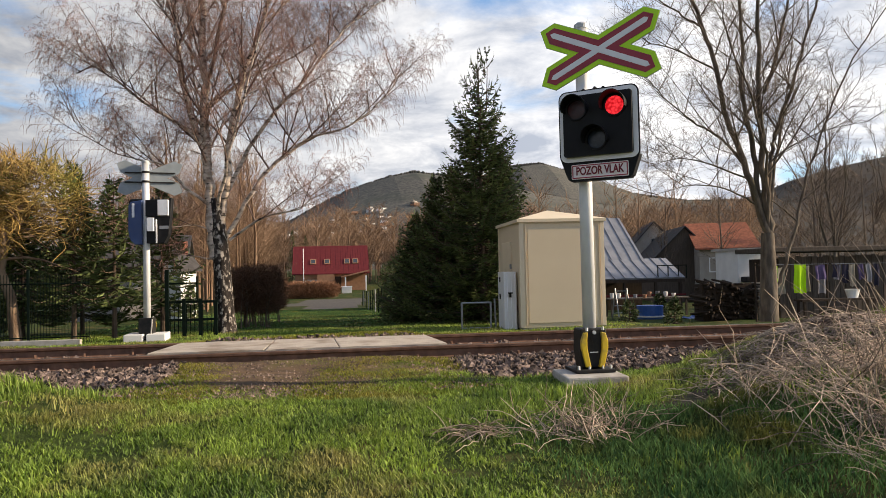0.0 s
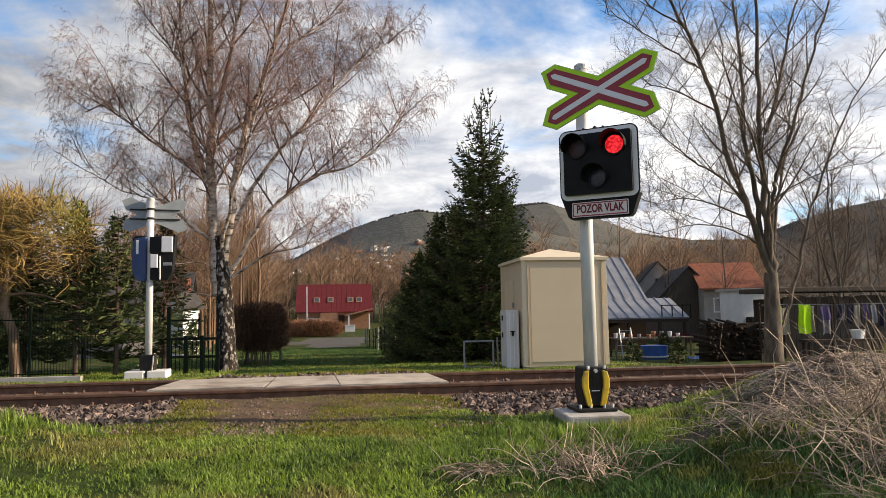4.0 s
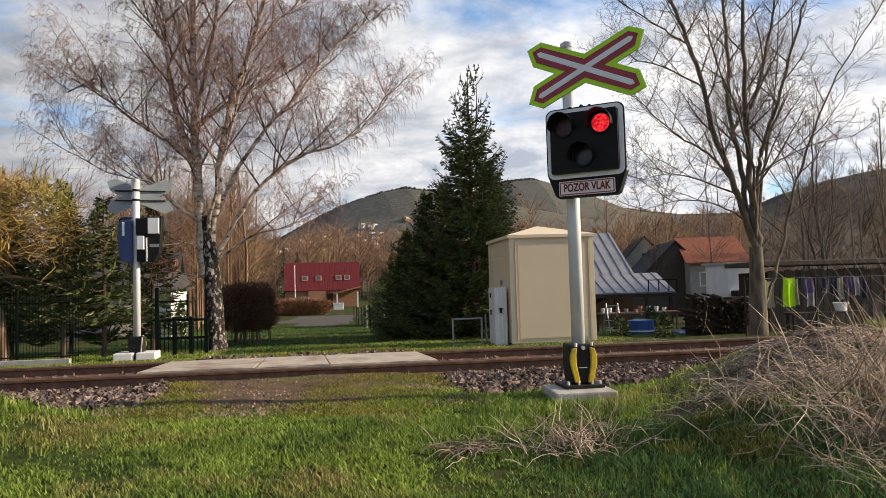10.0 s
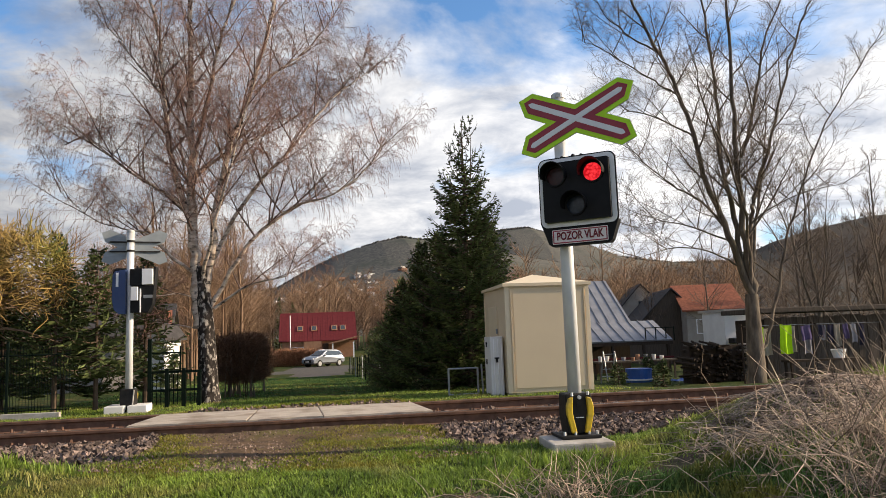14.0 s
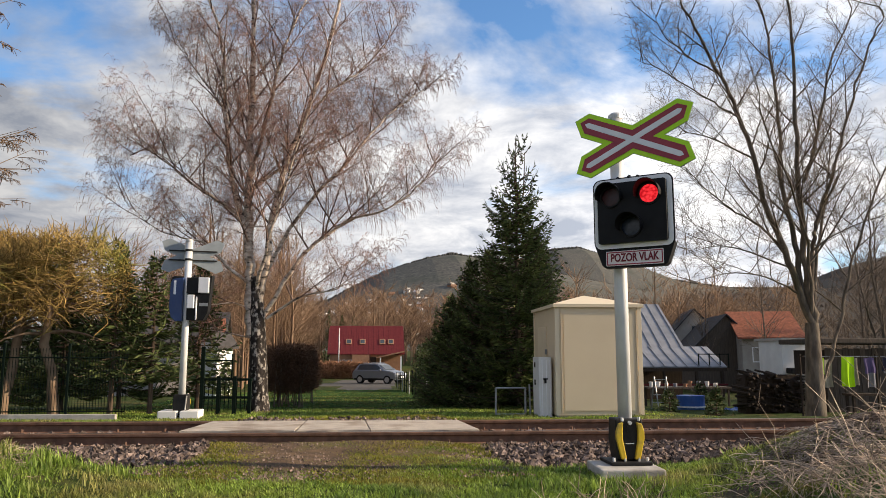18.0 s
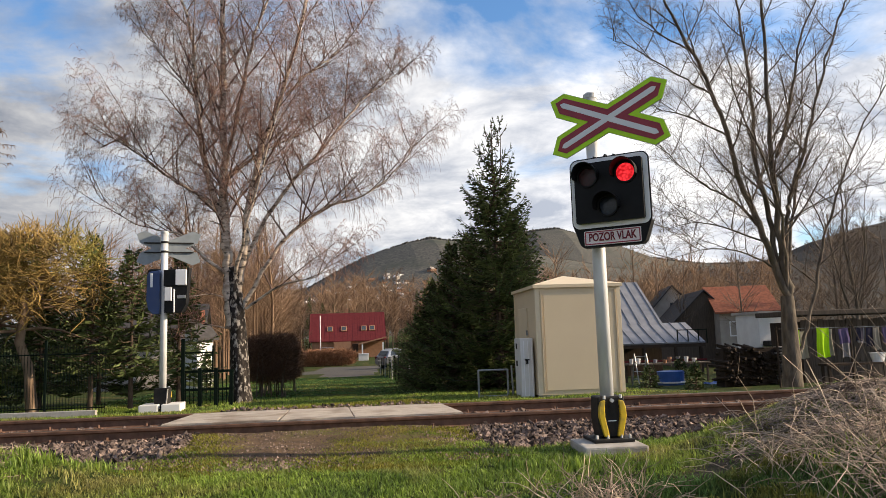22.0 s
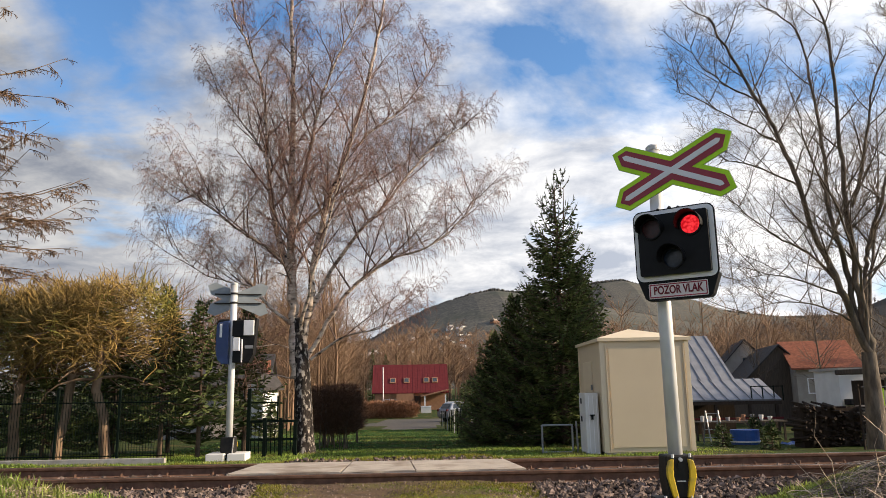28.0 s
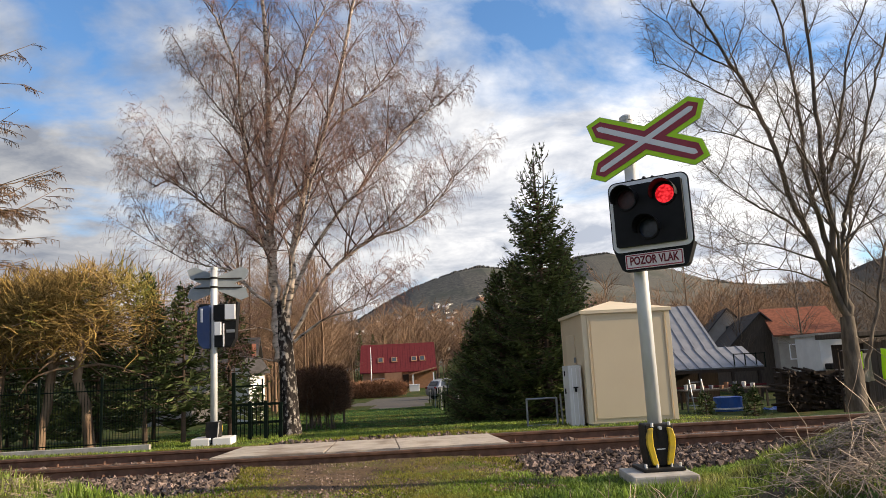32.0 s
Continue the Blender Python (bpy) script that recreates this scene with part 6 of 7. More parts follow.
hedge(pose(-4.75, 13.0, -0.2), 1.35, 1.2, 1.65, 7000, 81, "clipped leafless brown hedge bush beside the lane")
hedge(pose(-4.85, 15.4, -0.25), 1.3, 2.6, 1.55, 6000, 82, "clipped leafless brown hedge bush beside the lane")
hedge(pose(-7.1, 71.5, -1.45), 7.0, 1.5, 1.75, 7000, 83, "low reddish clipped hedge before the red-roofed house", 0.1, 4.0, M_HEDGE2)


# ---- hills and far woods ----
# here translucency only softens the lit and shaded sides of far crowns
translucent(M_HTREE, 0.5)
M_SLOPEW = material("slope_trees", (0.15, 0.122, 0.1), (0.1, 0.085, 0.072), 1.0, 0, 0.05, 40, 0, island=0.3, spec=0.0)
RIDGE_NEAR = [(-430, 24), (-200, 28), (-56, 50), (-28, 66), (-6, 77), (14, 84), (36, 91), (56, 95), (80, 92), (113, 88), (152, 78), (208, 66), (266, 57), (430, 38)]


def hill(name, x0, x1, y, depth, ridge, seed, mat, label, rough=1.0):
    n, k = 220, 22
    v, f = [], []
    for j in range(k + 1):
        g = j / k
        for i in range(n + 1):
            x = x0 + (x1 - x0) * i / n
            z = lerp_table(x, ridge) * math.sin(g * math.pi / 2) + (1 - g) * -6
            z += rough * (1.5 * noise.noise((x * 0.015, g * 3, seed)) + 0.15 * noise.noise((x * 0.3, g * 61, seed)))
            v.append((x, y + depth * g, z))
    for j in range(k):
        for i in range(n):
            a = j * (n + 1) + i
            f.append((a, a + 1, a + n + 2, a + n + 1))
    return tagged(sheet(name, v, f, mat), label, "hill", kind="structure")


hill("backdrop_hill", -430, 430, 400, 300, RIDGE_NEAR, 1.0, M_HILL, "wooded hill behind the village")
hill("backdrop_hill_far", -500, 1500, 1000, 400, [(-500, 60), (100, 110), (200, 165), (260, 185), (305, 200), (356, 205), (418, 187), (475, 168), (533, 145), (650, 129), (770, 130), (1000, 140), (1500, 150)], 2.0, M_HILL, "higher wooded hill far off", 1.6)
M_HILLR = material("dark_wooded_slope", (0.09, 0.082, 0.073), (0.055, 0.053, 0.049), 1.0, 0, 0.1, 0.4, 0.0, 0.8, third=(0.11, 0.088, 0.068), third_scale=0.02)
hill("backdrop_slope", 60, 520, 150, 150, [(60, 6), (110, 20), (140, 27), (166, 29), (180, 33), (193, 38), (215, 44), (240, 49), (285, 50), (520, 70)], 3.0, M_HILLR, "dark wooded slope beyond the gardens", 0.25)


def stick_wood(name, spots, seed, mat, label, high, twig_r=0.03, kids=26, ground_at=None):
    """Leafless trees far off: a stem and rising sticks each."""
    rnd = random.Random(seed)
    acc = Acc()
    for x, y in spots:
        h = high * rnd.uniform(0.65, 1.15)
        z = (ground_at or height)(x, y) - 0.2
        b = Vector((x, y, z))
        acc.tube([b, b + Vector((rnd.gauss(0, 0.1), 0, h * 0.5)), b + Vector((rnd.gauss(0, 0.3), 0, h))], [0.011 * h, 0.008 * h, 0.003 * h], 4)
        for i in range(kids):
            f = rnd.uniform(0.22, 0.95)
            a = rnd.uniform(0, 6.28)
            L = h * (0.36 - 0.2 * f) * rnd.uniform(0.7, 1.3)
            d = Vector((math.cos(a), math.sin(a), rnd.uniform(0.5, 1.5))).normalized()
            q = b + Vector((0, 0, h * f))
            m = q + d * L * 0.55
            acc.tube([q, m, m + (d + Vector((rnd.gauss(0, 0.25), rnd.gauss(0, 0.25), 0.2))).normalized() * L * 0.55], [twig_r, twig_r * 0.7, twig_r * 0.35], 3)
            for k in range(3):
                dd = (d + Vector((rnd.gauss(0, 0.6), rnd.gauss(0, 0.6), rnd.gauss(0, 0.4)))).normalized()
                s = q + d * L * rnd.uniform(0.2, 0.6)
                acc.tube([s, s + dd * L * 0.45], [twig_r * 0.55, twig_r * 0.25], 3)
    ob = acc.build(name, mat, None, "")
    return tagged(ob, label, "wood", kind="stuff")


rnd = random.Random(91)
stick_wood("far_wood", [(rnd.uniform(-50, 66), rnd.uniform(104, 175)) for i in range(620)], 92, M_WOODS, "leafless brown wood behind the red-roofed house", 11.5, 0.04, 40)
stick_wood("near_wood", [(-2.9 - 0.1 * (y + 6.9) - rnd.uniform(0, 11), y) for y in [rnd.uniform(34, 68) for i in range(95)]], 93, M_WOODS, "leafless brown trees left of the lane", 10.0, 0.016, 60)
stick_wood("garden_wood", [(rnd.uniform(12, 32), rnd.uniform(46, 60)) for i in range(26)], 94, M_WOODS, "leafless olive-brown trees behind the roofs", 8.5, 0.024, 36)
stick_wood("bank_wood", [(rnd.uniform(17, 48), rnd.uniform(20, 75)) for i in range(70)], 95, M_TWIG2, "dark leafless scrub above the gardens", 7.0, 0.02, 34)
RIDGES = {"backdrop_hill": RIDGE_NEAR}


def hill_height(x, y):
    g = (y - 400) / 300
    return lerp_table(x, RIDGES["backdrop_hill"]) * math.sin(g * math.pi / 2) + (1 - g) * -6


rnd = random.Random(101)
for i in range(110):
    x, y = rnd.uniform(-70, 45), rnd.uniform(440, 525)
    gable = gable_house("village_house", pose(x, y, hill_height(x, y) - 0.5, 0, 0, rnd.uniform(-50, 50)), rnd.uniform(2.4, 4.2), rnd.uniform(2.4, 3.2), 1.9, 3.3, rnd.choice((M_WALLW, M_WALLG, M_WALLO)), rnd.choice((M_WALLG, M_DARKROOF, M_DARKROOF, M_WALLO, M_WALLW)), "small pale village house on the hillside", 0.15)
    tagged(gable, group="village on the hillside")


def hill_trees(name, n, spots, hi, mat, label, seed):
    """Small ragged crowns that cover a far slope."""
    rnd = random.Random(seed)
    acc = Acc()
    for i in range(n):
        x, y, z = spots(rnd)
        h = hi * rnd.uniform(0.55, 1.2)
        w = h * rnd.uniform(0.28, 0.5)
        b = len(acc.v)
        k = 6
        for rr, zz in ((0.75, 0.12), (1.0, 0.4), (0.6, 0.75)):
            for j in range(k):
                a = 2 * math.pi * j / k + rnd.uniform(-0.3, 0.3)
                acc.v.append((x + w * rr * rnd.uniform(0.7, 1.2) * math.cos(a), y + w * rr * math.sin(a), z + h * (zz + rnd.uniform(-0.07, 0.07))))
        acc.v.append((x, y, z + h))
        for r in (0, 1):
            for j in range(k):
                acc.f.append((b + r * k + j, b + r * k + (j + 1) % k, b + (r + 1) * k + (j + 1) % k, b + (r + 1) * k + j))
        for j in range(k):
            acc.f.append((b + 2 * k + j, b + 2 * k + (j + 1) % k, b + 3 * k))
    return tagged(acc.build(name, mat), label, "wood", kind="stuff")


def on_hill(rnd):
    x, y = rnd.uniform(-130, 300), 702 - 45 * rnd.random() ** 1.6
    return x, y, hill_height(x, y) - 1.4


def on_slope(rnd):
    x, g = rnd.uniform(105, 330), rnd.random()
    ridge = lerp_table(x, [(60, 6), (110, 20), (140, 27), (166, 29), (180, 33), (193, 38), (215, 44), (240, 49), (285, 50), (520, 70)])
    return x, 150 + 150 * g, ridge * math.sin(g * math.pi / 2) + (1 - g) * -6 - 1.2


FAR_RIDGE = [(100, 110), (200, 165), (260, 185), (305, 200), (356, 205), (418, 187), (475, 168), (533, 145), (650, 129), (770, 130)]


def on_far_hill(rnd):
    x, g = rnd.uniform(120, 760), 1 - 0.14 * rnd.random()
    return x, 1000 + 400 * g, lerp_table(x, FAR_RIDGE) * math.sin(g * math.pi / 2) + (1 - g) * -6 - 1.5


hill_trees("far_hill_wood", 3000, on_far_hill, 4.5, M_HTREE, "woods along the ridge of the far hill, haze put into their grey", 124)
hill_trees("hill_wood", 5200, on_hill, 3.0, M_HTREE, "leafless and evergreen trees along the ridge of the hill", 121)
SLOPE = [(60, 6), (110, 20), (140, 27), (166, 29), (180, 33), (193, 38), (215, 44), (240, 49), (285, 50), (520, 70)]


def slope_height(x, y):
    g = (y - 150) / 150
    return lerp_table(x, SLOPE) * math.sin(g * math.pi / 2) + (1 - g) * -6


rnd = random.Random(122)
stick_wood("slope_wood", [on_slope(rnd)[:2] for i in range(1700)], 123, M_SLOPEW, "dark leafless trees that cover the slope", 2.8, 0.08, 11, slope_height)
for i, (x, y, h) in enumerate(((-11.5, 112, 9), (-9.3, 110, 8), (-7.6, 113, 8.5), (6.0, 118, 10))):
    spruce(pose(x, y, -0.8), h, 2.2, 110 + i, "dark spruce in the wood behind the red-roofed house", 0.3, 0.6)


# ---- grass and dry stalks ----
def blades(name, n, area, high, wide, seed, mat, label, keep, lean=0.5, bunch=0.0):
    """Bent blades scattered over an area; one object of many."""
    rng = np.random.default_rng(seed)
    x0, x1, y0, y1 = area
    xs, ys = rng.uniform(x0, x1, n), rng.uniform(y0, y1, n)
    if bunch:
        k = max(1, n // 14)
        cx, cy = rng.uniform(x0, x1, k), rng.uniform(y0, y1, k)
        pick = rng.integers(0, k, n)
        xs, ys = cx[pick] + rng.normal(0, bunch, n), cy[pick] + rng.normal(0, bunch, n)
    v, f = [], []
    ang, tilt, hh, rr = rng.uniform(0, 2 * np.pi, n), rng.uniform(0.05, lean, n), rng.uniform(0.55, 1.25, n), rng.random(n)
    for i in range(n):
        x, y = float(xs[i]), float(ys[i])
        s = keep(x, y)
        if s <= 0 or rr[i] > s * 1.5:
            continue
        h = high * float(hh[i]) * min(1.0, 0.45 + 0.55 * s)
        z = (max(height(x, y), ballast_height(y) + 0.02) if -4.6 < x < -1.0 and -0.3 < y < 1.95 else height(x, y)) - 0.008
        ca, sa, t = math.cos(ang[i]), math.sin(ang[i]), float(tilt[i]) * h
        wx, wy = -sa * wide, ca * wide
        b = len(v)
        mx, my = x + ca * t * 0.35, y + sa * t * 0.35
        v += [(x - wx, y - wy, z), (x + wx, y + wy, z), (mx + wx * 0.8, my + wy * 0.8, z + h * 0.6), (mx - wx * 0.8, my - wy * 0.8, z + h * 0.6), (x + ca * t, y + sa * t, z + h)]
        f += [(b, b + 1, b + 2, b + 3), (b + 3, b + 2, b + 4)]
    return tagged(sheet(name, v, f, mat), label, "grass", kind="stuff")


def in_view(x, y):
    a = math.degrees(math.atan2(x + 2.2, y + 6.87))
    return -33 < a < 46


def lawn(x, y):
    if not in_view(x, y) or y > 0.75 - 0.35 * smoothstep(-1.4, -0.9, x):
        return 0.0
    bare = smoothstep(0.28, 0.55, mound(x, y)) + 0.9 * math.exp(-((x - 0.33) / 0.32) ** 2 - ((y + 1.55) / 0.2) ** 2)
    path = math.exp(-((x + 3.0) / 0.75) ** 2) * smoothstep(-1.2, 0.2, y)
    patch = 0.45 + 0.8 * noise.noise((x * 1.4, y * 1.4, 5.5)) + 0.5 * noise.noise((x * 4.5, y * 4.5, 8.5))
    thin = smoothstep(-1.6, -0.5, x) * (1 - smoothstep(-1.6, -1.0, y))
    return max(0.0, min(1.0, 0.3 + patch) * (1 - 0.85 * bare) * (1 - 0.8 * path) * (1 - 0.88 * thin))


def tall_grass(x, y):
    if not in_view(x, y):
        return 0.0
    left = 1.1 * (1 - smoothstep(-5.2, -3.4, x)) * math.exp(-((y + 0.9) / 1.5) ** 2)
    foot = math.exp(-((x + 0.2) / 1.5) ** 2 - ((y + 0.75) / 0.42) ** 2)
    right = math.exp(-((x - 0.1) / 1.2) ** 2 - ((y + 2.8) / 0.8) ** 2) * 0.5
    top = 1.5 * smoothstep(1.7, 2.4, x) * math.exp(-((y - 0.35) / 0.6) ** 2)
    tuft = 2.6 * math.exp(-((x - 1.02) / 0.24) ** 2 - ((y + 2.05) / 0.2) ** 2) + math.exp(-((x - 1.15) / 0.3) ** 2 - ((y - 0.15) / 0.3) ** 2)
    return max(0.0, left + foot + right + top + tuft - 0.34 + 0.35 * noise.noise((x * 2, y * 2, 9.1)))


blades("lawn_grass", 280000, (-7.5, 3.2, -4.8, 0.6), 0.05, 0.0044, 201, M_GRASS, "short spring grass on the approach to the crossing", lawn, 1.3, 0.035)
blades("tall_grass", 60000, (-7.8, 4.8, -4.8, 1.0), 0.14, 0.0055, 202, M_GRASS, "taller lush grass tufts beside the track", tall_grass, 0.8, 0.05)


# darker, bluer copy of the grass, with the shade put into its colour
M_GRASS_SHADE = translucent(material("shaded_grass_blades", (0.125, 0.215, 0.065), (0.052, 0.108, 0.036), 0.7, 0, 2.3, 30, 0, island=0.5, third=(0.2, 0.2, 0.05), third_scale=1.5), 0.35)


def bank_green(x, y):
    if not in_view(x, y):
        return 0.0
    front = smoothstep(-1.5, -0.5, x) * smoothstep(-4.9, -4.0, y) * (1 - smoothstep(-2.0, -1.2, y))
    soil = math.exp(-((x - 0.33) / 0.36) ** 2 - ((y + 1.55) / 0.25) ** 2)
    return max(0.0, front * (1 - soil) * (0.55 + 0.7 * noise.noise((x * 1.7, y * 1.7, 4.4))))


blades("bank_grass", 85000, (-1.6, 4.2, -4.7, -1.0), 0.095, 0.0045, 206, M_GRASS_SHADE, "green grass on the front of the bank, darkened in colour for shade", bank_green, 1.1, 0.06)


def verge(x, y):
    if not -34 < math.degrees(math.atan2(x + 2.2, y + 6.87)) < 42 or y < 4.9:
        return 0.0
    if y < 5.7:
        return 0.15
    if 0.8 < x < 2.7 and 6.8 < y < 9.2:
        return 0.0
    return (0.75 if x < 2.6 else 0.0) + 0.5 * noise.noise((x * 0.8, y * 0.8, 2.2))


blades("verge_grass", 60000, (-13, 4, 5.2, 11), 0.055, 0.006, 203, M_GRASS, "grass verge behind the track", verge, 0.8)
# the lane takes the darkened grass colour in place of cast shade
blades("lane_grass", 60000, (-9, 4, 11, 34), 0.045, 0.014, 204, M_GRASS_SHADE, "mown grass of the lane and the gardens, darkened in colour for shade", verge, 0.8)


def weeds(x, y):
    cross = smoothstep(-4.5, -3.9, x) * (1 - smoothstep(-1.8, -0.8, x))
    bare = math.exp(-((x + 3.1) / 0.5) ** 2)
    return cross * (1 - 0.9 * bare) * (0.95 + 0.8 * noise.noise((x * 2.3, y * 2.3, 1.1)))


M_WEED = translucent(material("yellowish_weeds", (0.27, 0.24, 0.05), (0.16, 0.17, 0.03), 0.8, 0, 2, 30, 0, island=0.4, third=(0.14, 0.2, 0.03), third_scale=1.5), 0.3)
blades("verge_weeds", 16000, (-6.5, 2.0, 4.5, 6.0), 0.05, 0.006, 207, M_WEED, "thin straw-coloured weeds along the far side of the track", lambda x, y: 0.6 + 0.6 * noise.noise((x * 2.1, y * 2.1, 6.1)), 1.0)
blades("crossing_weeds", 56000, (-5.0, -0.8, -0.5, 1.85), 0.045, 0.005, 205, M_WEED, "thin yellowish weeds on the trodden crossing", weeds, 1.0)


def stalks(name, n, spots, length, seed, mat, label, r=0.0024, arch=1.0, lift=(0.3, 1.2)):
    """Thin arching dead stems."""
    rnd = random.Random(seed)
    acc = Acc()
    for i in range(n):
        x, y = spots(rnd)
        L = length * rnd.uniform(0.45, 1.25)
        a = rnd.uniform(0, 6.28)
        d = Vector((math.cos(a), math.sin(a), rnd.uniform(*lift))).normalized()
        p = Vector((x, y, height(x, y) - 0.01 + rnd.uniform(0, 0.04)))
        pts = [p]
        for k in range(5):
            d = (d + Vector((rnd.gauss(0, 0.26), rnd.gauss(0, 0.26), -0.2 * arch + rnd.gauss(0, 0.16)))).normalized()
            p = p + d * L / 5
            g = height(p.x, p.y) + 0.008
            if p.z < g:
                p = Vector((p.x, p.y, g + rnd.uniform(0, 0.02)))
            pts.append(p)
        acc.tube(pts, [r, r, r * 0.9, r * 0.8, r * 0.7, r * 0.4], 3)
    return tagged(acc.build(name, mat), label, "dry grass", kind="stuff")


def on_bank(rnd):
    while True:
        x, y = rnd.uniform(0.2, 4.8), rnd.uniform(-4.2, 0.9)
        front = smoothstep(0.35, 0.75, x) * smoothstep(-3.6, -2.6, y)
        front *= 1 - math.exp(-((x - 1.02) / 0.22) ** 2 - ((y + 2.1) / 0.22) ** 2) - math.exp(-((x - 0.4) / 0.3) ** 2 - ((y + 1.55) / 0.2) ** 2)
        if rnd.random() < front * smoothstep(0.08, 0.35, mound(x, y)) * (1 - 0.92 * smoothstep(-0.75, -0.1, y)) and in_view(x, y):
            return x, y


def clump(cx, cy, s):
    return lambda rnd: (rnd.gauss(cx, s), rnd.gauss(cy, s * 0.8))


stalks("dry_bank_grass", 4200, on_bank, 0.33, 301, M_DRY, "tangle of dead straw-coloured grass on the bank", 0.0042, 1.0, (-0.3, 0.45))
stalks("fallen_straw", 900, lambda rnd: (rnd.uniform(0.35, 2.6), rnd.uniform(-3.4, -1.3)), 0.42, 307, M_DRY, "fallen dead stems on the front of the bank", 0.003, 0.8, (-0.1, 0.8))
stalks("dry_clump", 190, clump(-0.64, -1.95, 0.23), 0.34, 302, M_DRY, "clump of dead grass stems in front of the signal", 0.0034, 0.7, (0.5, 2.2))
stalks("dry_clump_small", 70, clump(-1.4, -1.86, 0.1), 0.26, 303, M_DRY, "small tuft of dead grass stems", 0.0036, 1.0, (0.2, 1.0))
stalks("dry_stems", 260, clump(1.3, -2.5, 0.45), 0.85, 304, M_DRY, "long bent dead stems at the foot of the bank", 0.0036, 0.35, (0.8, 2.4))
stalks("dry_patch", 420, clump(-5.45, -0.8, 0.22), 0.14, 308, M_DRY, "patch of dead short grass on the left rise", 0.003, 0.8, (0.0, 0.9))
stalks("scattered_stems", 420, lambda rnd: (rnd.uniform(0.4, 3.0), rnd.uniform(-4.2, -1.6)), 0.5, 306, M_DRY, "scattered thin dead stems in the grass of the bank", 0.0026, 0.5, (0.1, 1.8))
tall_rnd = random.Random(305)
acc = Acc()
for i in range(64):
    x, y = tall_rnd.uniform(1.75, 3.3), tall_rnd.uniform(-2.7, -0.9)
    p = Vector((x, y, height(x, y)))
    d = Vector((tall_rnd.uniform(-0.75, -0.1), tall_rnd.uniform(-0.3, 0.3), 1)).normalized()
    pts = [p]
    L = tall_rnd.uniform(0.5, 1.15)
    for k in range(6):
        d = (d + Vector((-0.05 + tall_rnd.gauss(0, 0.04), tall_rnd.gauss(0, 0.05), -0.03))).normalized()
        p = p + d * L / 6
        pts.append(p)
    acc.tube(pts, [0.0038, 0.0036, 0.0032, 0.0028, 0.0024, 0.002, 0.0012], 4)
tagged(acc.build("tall_dead_stems", M_DRY), "tall leaning dead stems on the bank", "dry grass", kind="stuff")
for x, y, w in ((2.45, -0.25, 0.24), (2.75, -0.2, 0.26)):
    s = thing("paving_stone", pose(x, y, height(x, y) - 0.02, 4, 3, 20), "broken pale concrete piece lying on the bank", "stone")
    part("stone_body", box(-w / 2, w / 2, -0.14, 0.14, 0, 0.06, 0.012), M_CONC, s)


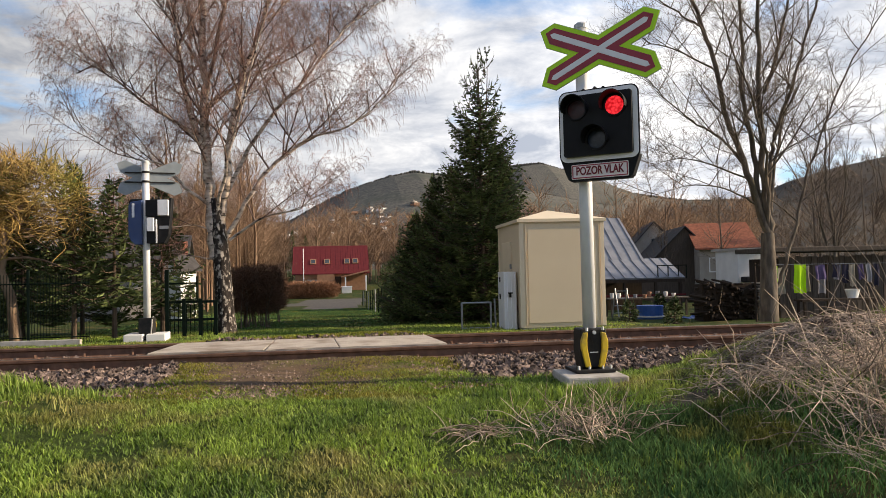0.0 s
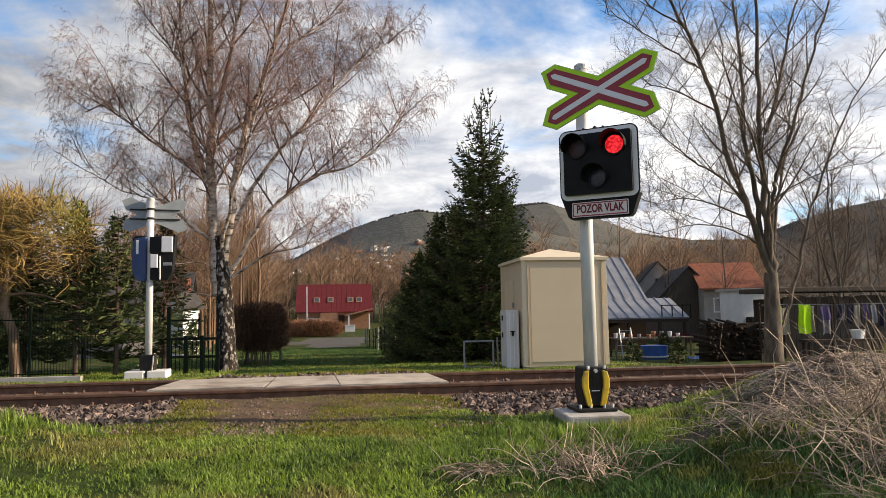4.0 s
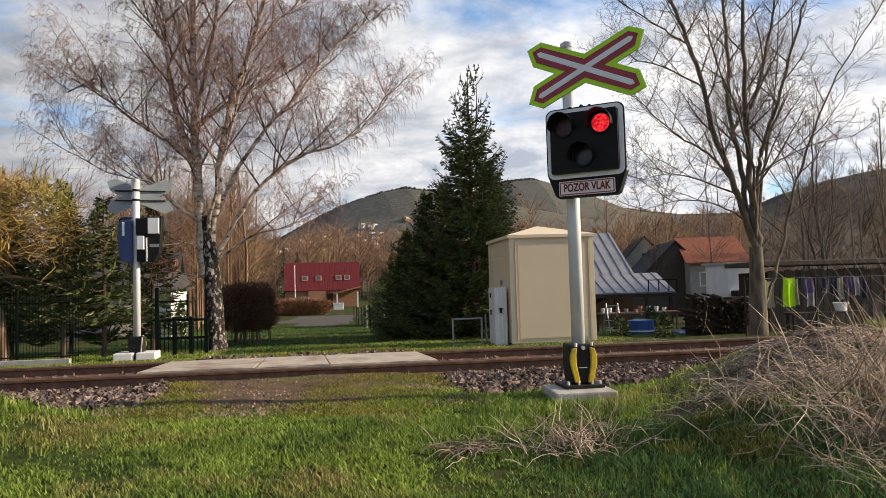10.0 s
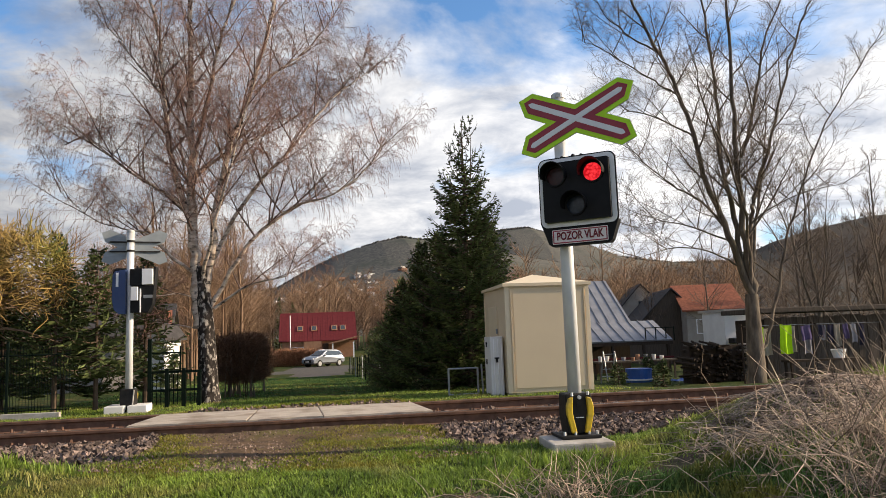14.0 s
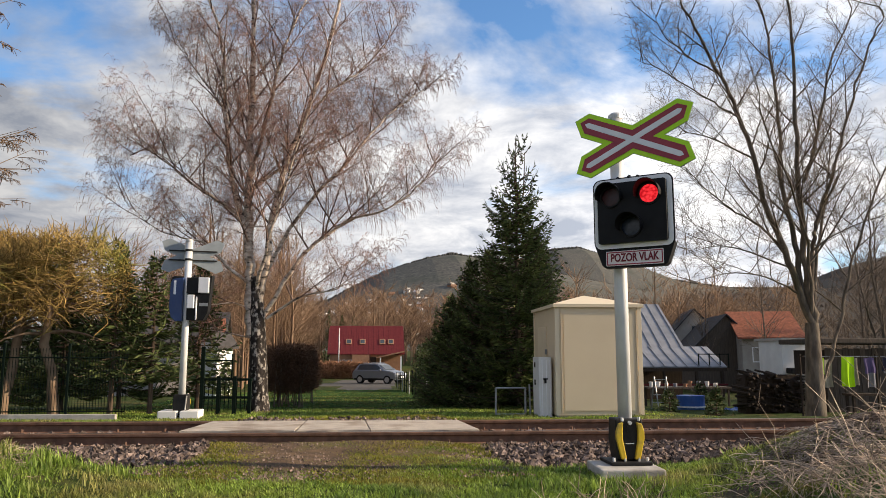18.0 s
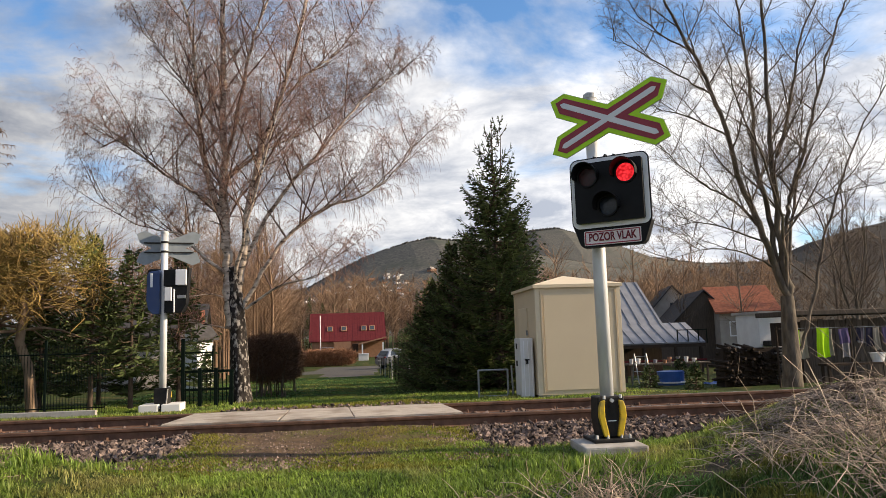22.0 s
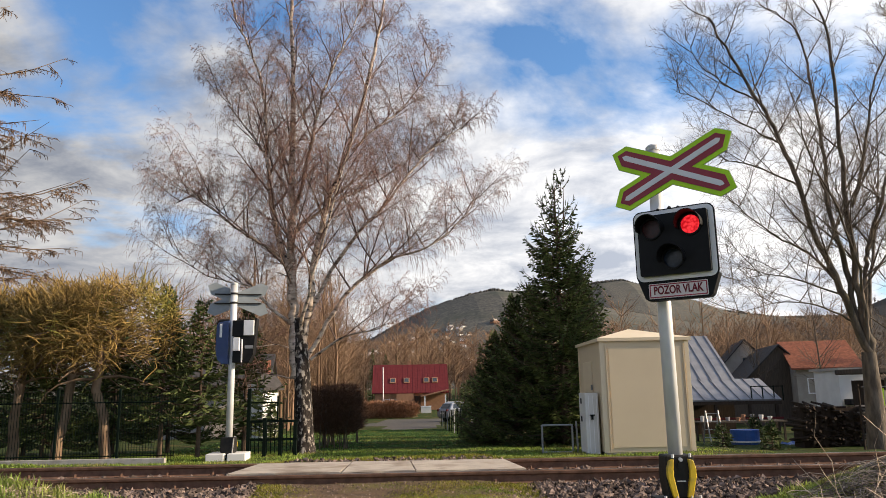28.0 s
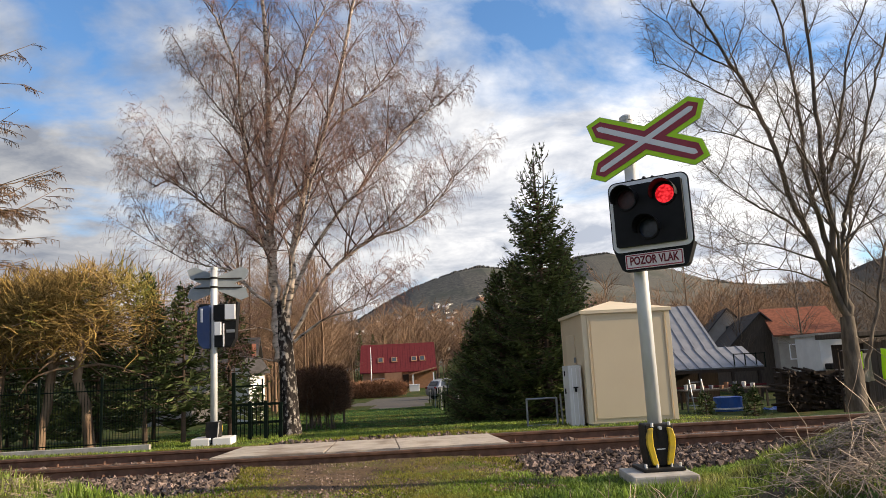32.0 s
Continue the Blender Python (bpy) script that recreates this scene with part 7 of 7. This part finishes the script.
# ---- the car ----
def make_car():
    """Small sport utility car; its nose points along +x, wheels stand on z 0."""
    c = thing("suv_car", None, "silver-blue sport utility car turning in the lane", "car")
    side = [(-2.1, 0.42), (-2.12, 0.75), (-2.06, 0.98), (-1.92, 1.06), (-1.62, 1.5), (-1.3, 1.6), (0.1, 1.6), (0.35, 1.54), (1.05, 1.08), (1.75, 0.98), (2.06, 0.82), (2.14, 0.58), (2.1, 0.36),
            (1.75, 0.3), (-1.75, 0.3)]
    bm = prism(side, 1.74)
    for v in bm.verts:
        v.co.y -= 0.87
        if v.co.z > 1.2:
            v.co.y *= 0.8
    bmesh.ops.bevel(bm, geom=list(bm.edges), offset=0.05, segments=2, affect="EDGES")
    part("body", bm, M_CARP, c, "silver-blue painted body")
    for s in (-1, 1):
        pts = [(-1.6, 1.1), (-1.45, 1.46), (-1.2, 1.52), (0.05, 1.52), (0.3, 1.46), (0.85, 1.1)]
        bm = prism(pts, 0.02)
        for v in bm.verts:
            v.co.y = s * (0.885 - (v.co.z - 1.06) * 0.37 + (0.01 if v.co.y > 0.01 else 0))
        part("side_window", bm, M_GLASS, c, "dark side window")
        part("lower_trim", box(-1.9, 1.9, s * 0.86 - 0.02, s * 0.86 + 0.02, 0.3, 0.44), M_BLACK, c, "black lower trim")
        part("headlight", box(1.93, 2.1, s * 0.62 - 0.16, s * 0.62 + 0.16, 0.74, 0.87, 0.03), M_WHITE, c, "clear headlight")
        part("tail_light", box(-2.13, -1.98, s * 0.72 - 0.1, s * 0.72 + 0.1, 0.86, 1.04, 0.02), M_REDROOF, c, "red tail light")
        part("roof_rail", cyl((-1.2, s * 0.62, 1.64), (0.1, s * 0.62, 1.64), 0.025, n=6), M_RIM, c, "silver roof rail")
        part("mirror", box(0.62, 0.78, s * 0.98 - 0.09, s * 0.98 + 0.09, 1.05, 1.18, 0.03), M_CARP, c)
    part("windscreen", box(-0.02, 0.02, -0.64, 0.64, -0.36, 0.36, 0.01), M_GLASS, c, "dark windscreen").matrix_basis = pose(0.73, 0, 1.32, 0, -57, 0)
    part("rear_window", box(-0.02, 0.02, -0.6, 0.6, -0.2, 0.2, 0.01), M_GLASS, c, "dark rear window").matrix_basis = pose(-1.79, 0, 1.3, 0, 34, 0)
    part("grille", box(2.05, 2.15, -0.5, 0.5, 0.42, 0.72, 0.02), M_BLACK, c, "black grille")
    part("front_plate", box(2.14, 2.165, -0.25, 0.25, 0.5, 0.6), M_WHITE, c, "plain white plate")
    part("rear_plate", box(-2.15, -2.12, -0.25, 0.25, 0.66, 0.77), M_WHITE, c, "plain white plate")
    for x in (-1.32, 1.32):
        for s in (-1, 1):
            w = part("wheel", cyl((x, s * 0.67, 0.34), (x, s * 0.9, 0.34), 0.34, n=20), M_TYRE, c, "black tyre")
            part("rim", cyl((x, s * 0.89, 0.34), (x, s * 0.91, 0.34), 0.22, n=14), M_RIM, w, "alloy rim")
    return c


car = make_car()
CAR_ROWS = ((0.0, 13.0, 85.0, 190), (10.5, 13.0, 85.0, 190), (11.4, 7.0, 82.0, 199), (12.0, 3.4, 78.5, 206), (12.5, 0.9, 75.0, 212), (13.0, -1.2, 72.0, 216), (13.5, -2.6, 69.8, 221),
            (14.0, -3.8, 68.0, 225), (14.5, -4.9, 66.0, 229), (15.2, -5.7, 64.0, 242), (15.9, -5.7, 62.0, 262), (16.5, -5.1, 60.0, 278), (17.0, -4.4, 57.2, 288), (17.5, -3.5, 54.9, 308),
            (18.0, -2.8, 54.0, 326), (18.5, -1.8, 53.8, 348), (19.0, -0.95, 54.2, 366), (19.5, -0.25, 54.9, 380), (20.0, 0.25, 55.8, 388), (20.5, 0.5, 56.4, 390), (32.0, 0.5, 56.4, 390))

# added turning disc: hides one always-glowing red lens at a time to imitate blinking
PIVOT = ((LAMPS[0][0] + LAMPS[1][0]) / 2, LAMPS[0][1])
vane_bm = disc(LAMPS[1][0] - PIVOT[0], 0.0, 0.09, 0.0, 0.004)
box(LAMPS[1][0] - PIVOT[0] + 0.08, 0.02, 0.001, 0.003, -0.012, 0.012, 0, vane_bm)
shutter = part("blink_cover", vane_bm, M_LAMPDARK, sig, "added dark red disc that hides the glowing lens, so the lamp looks unlit", True)


def motions():
    walk(car, [(t, pose(x, y, height(x, y) + 0.0, 0, 0, a)) for t, x, y, a in CAR_ROWS])
    at = sig_turn @ pose(PIVOT[0], -0.243, PIVOT[1])
    rows = [(0.0, 0)]
    for n in range(32):
        rows += [(n + 0.033 + 0.0334 * k, 60 * k) for k in range(4)]
        rows += [(n + 0.533 + 0.0334 * k, 180 - 60 * k) for k in range(4)]
    rows.append((32.0, 0))
    walk(shutter, [(t, at @ pose(0, 0, 0, 0, -a, 0)) for t, a in rows])


motions()
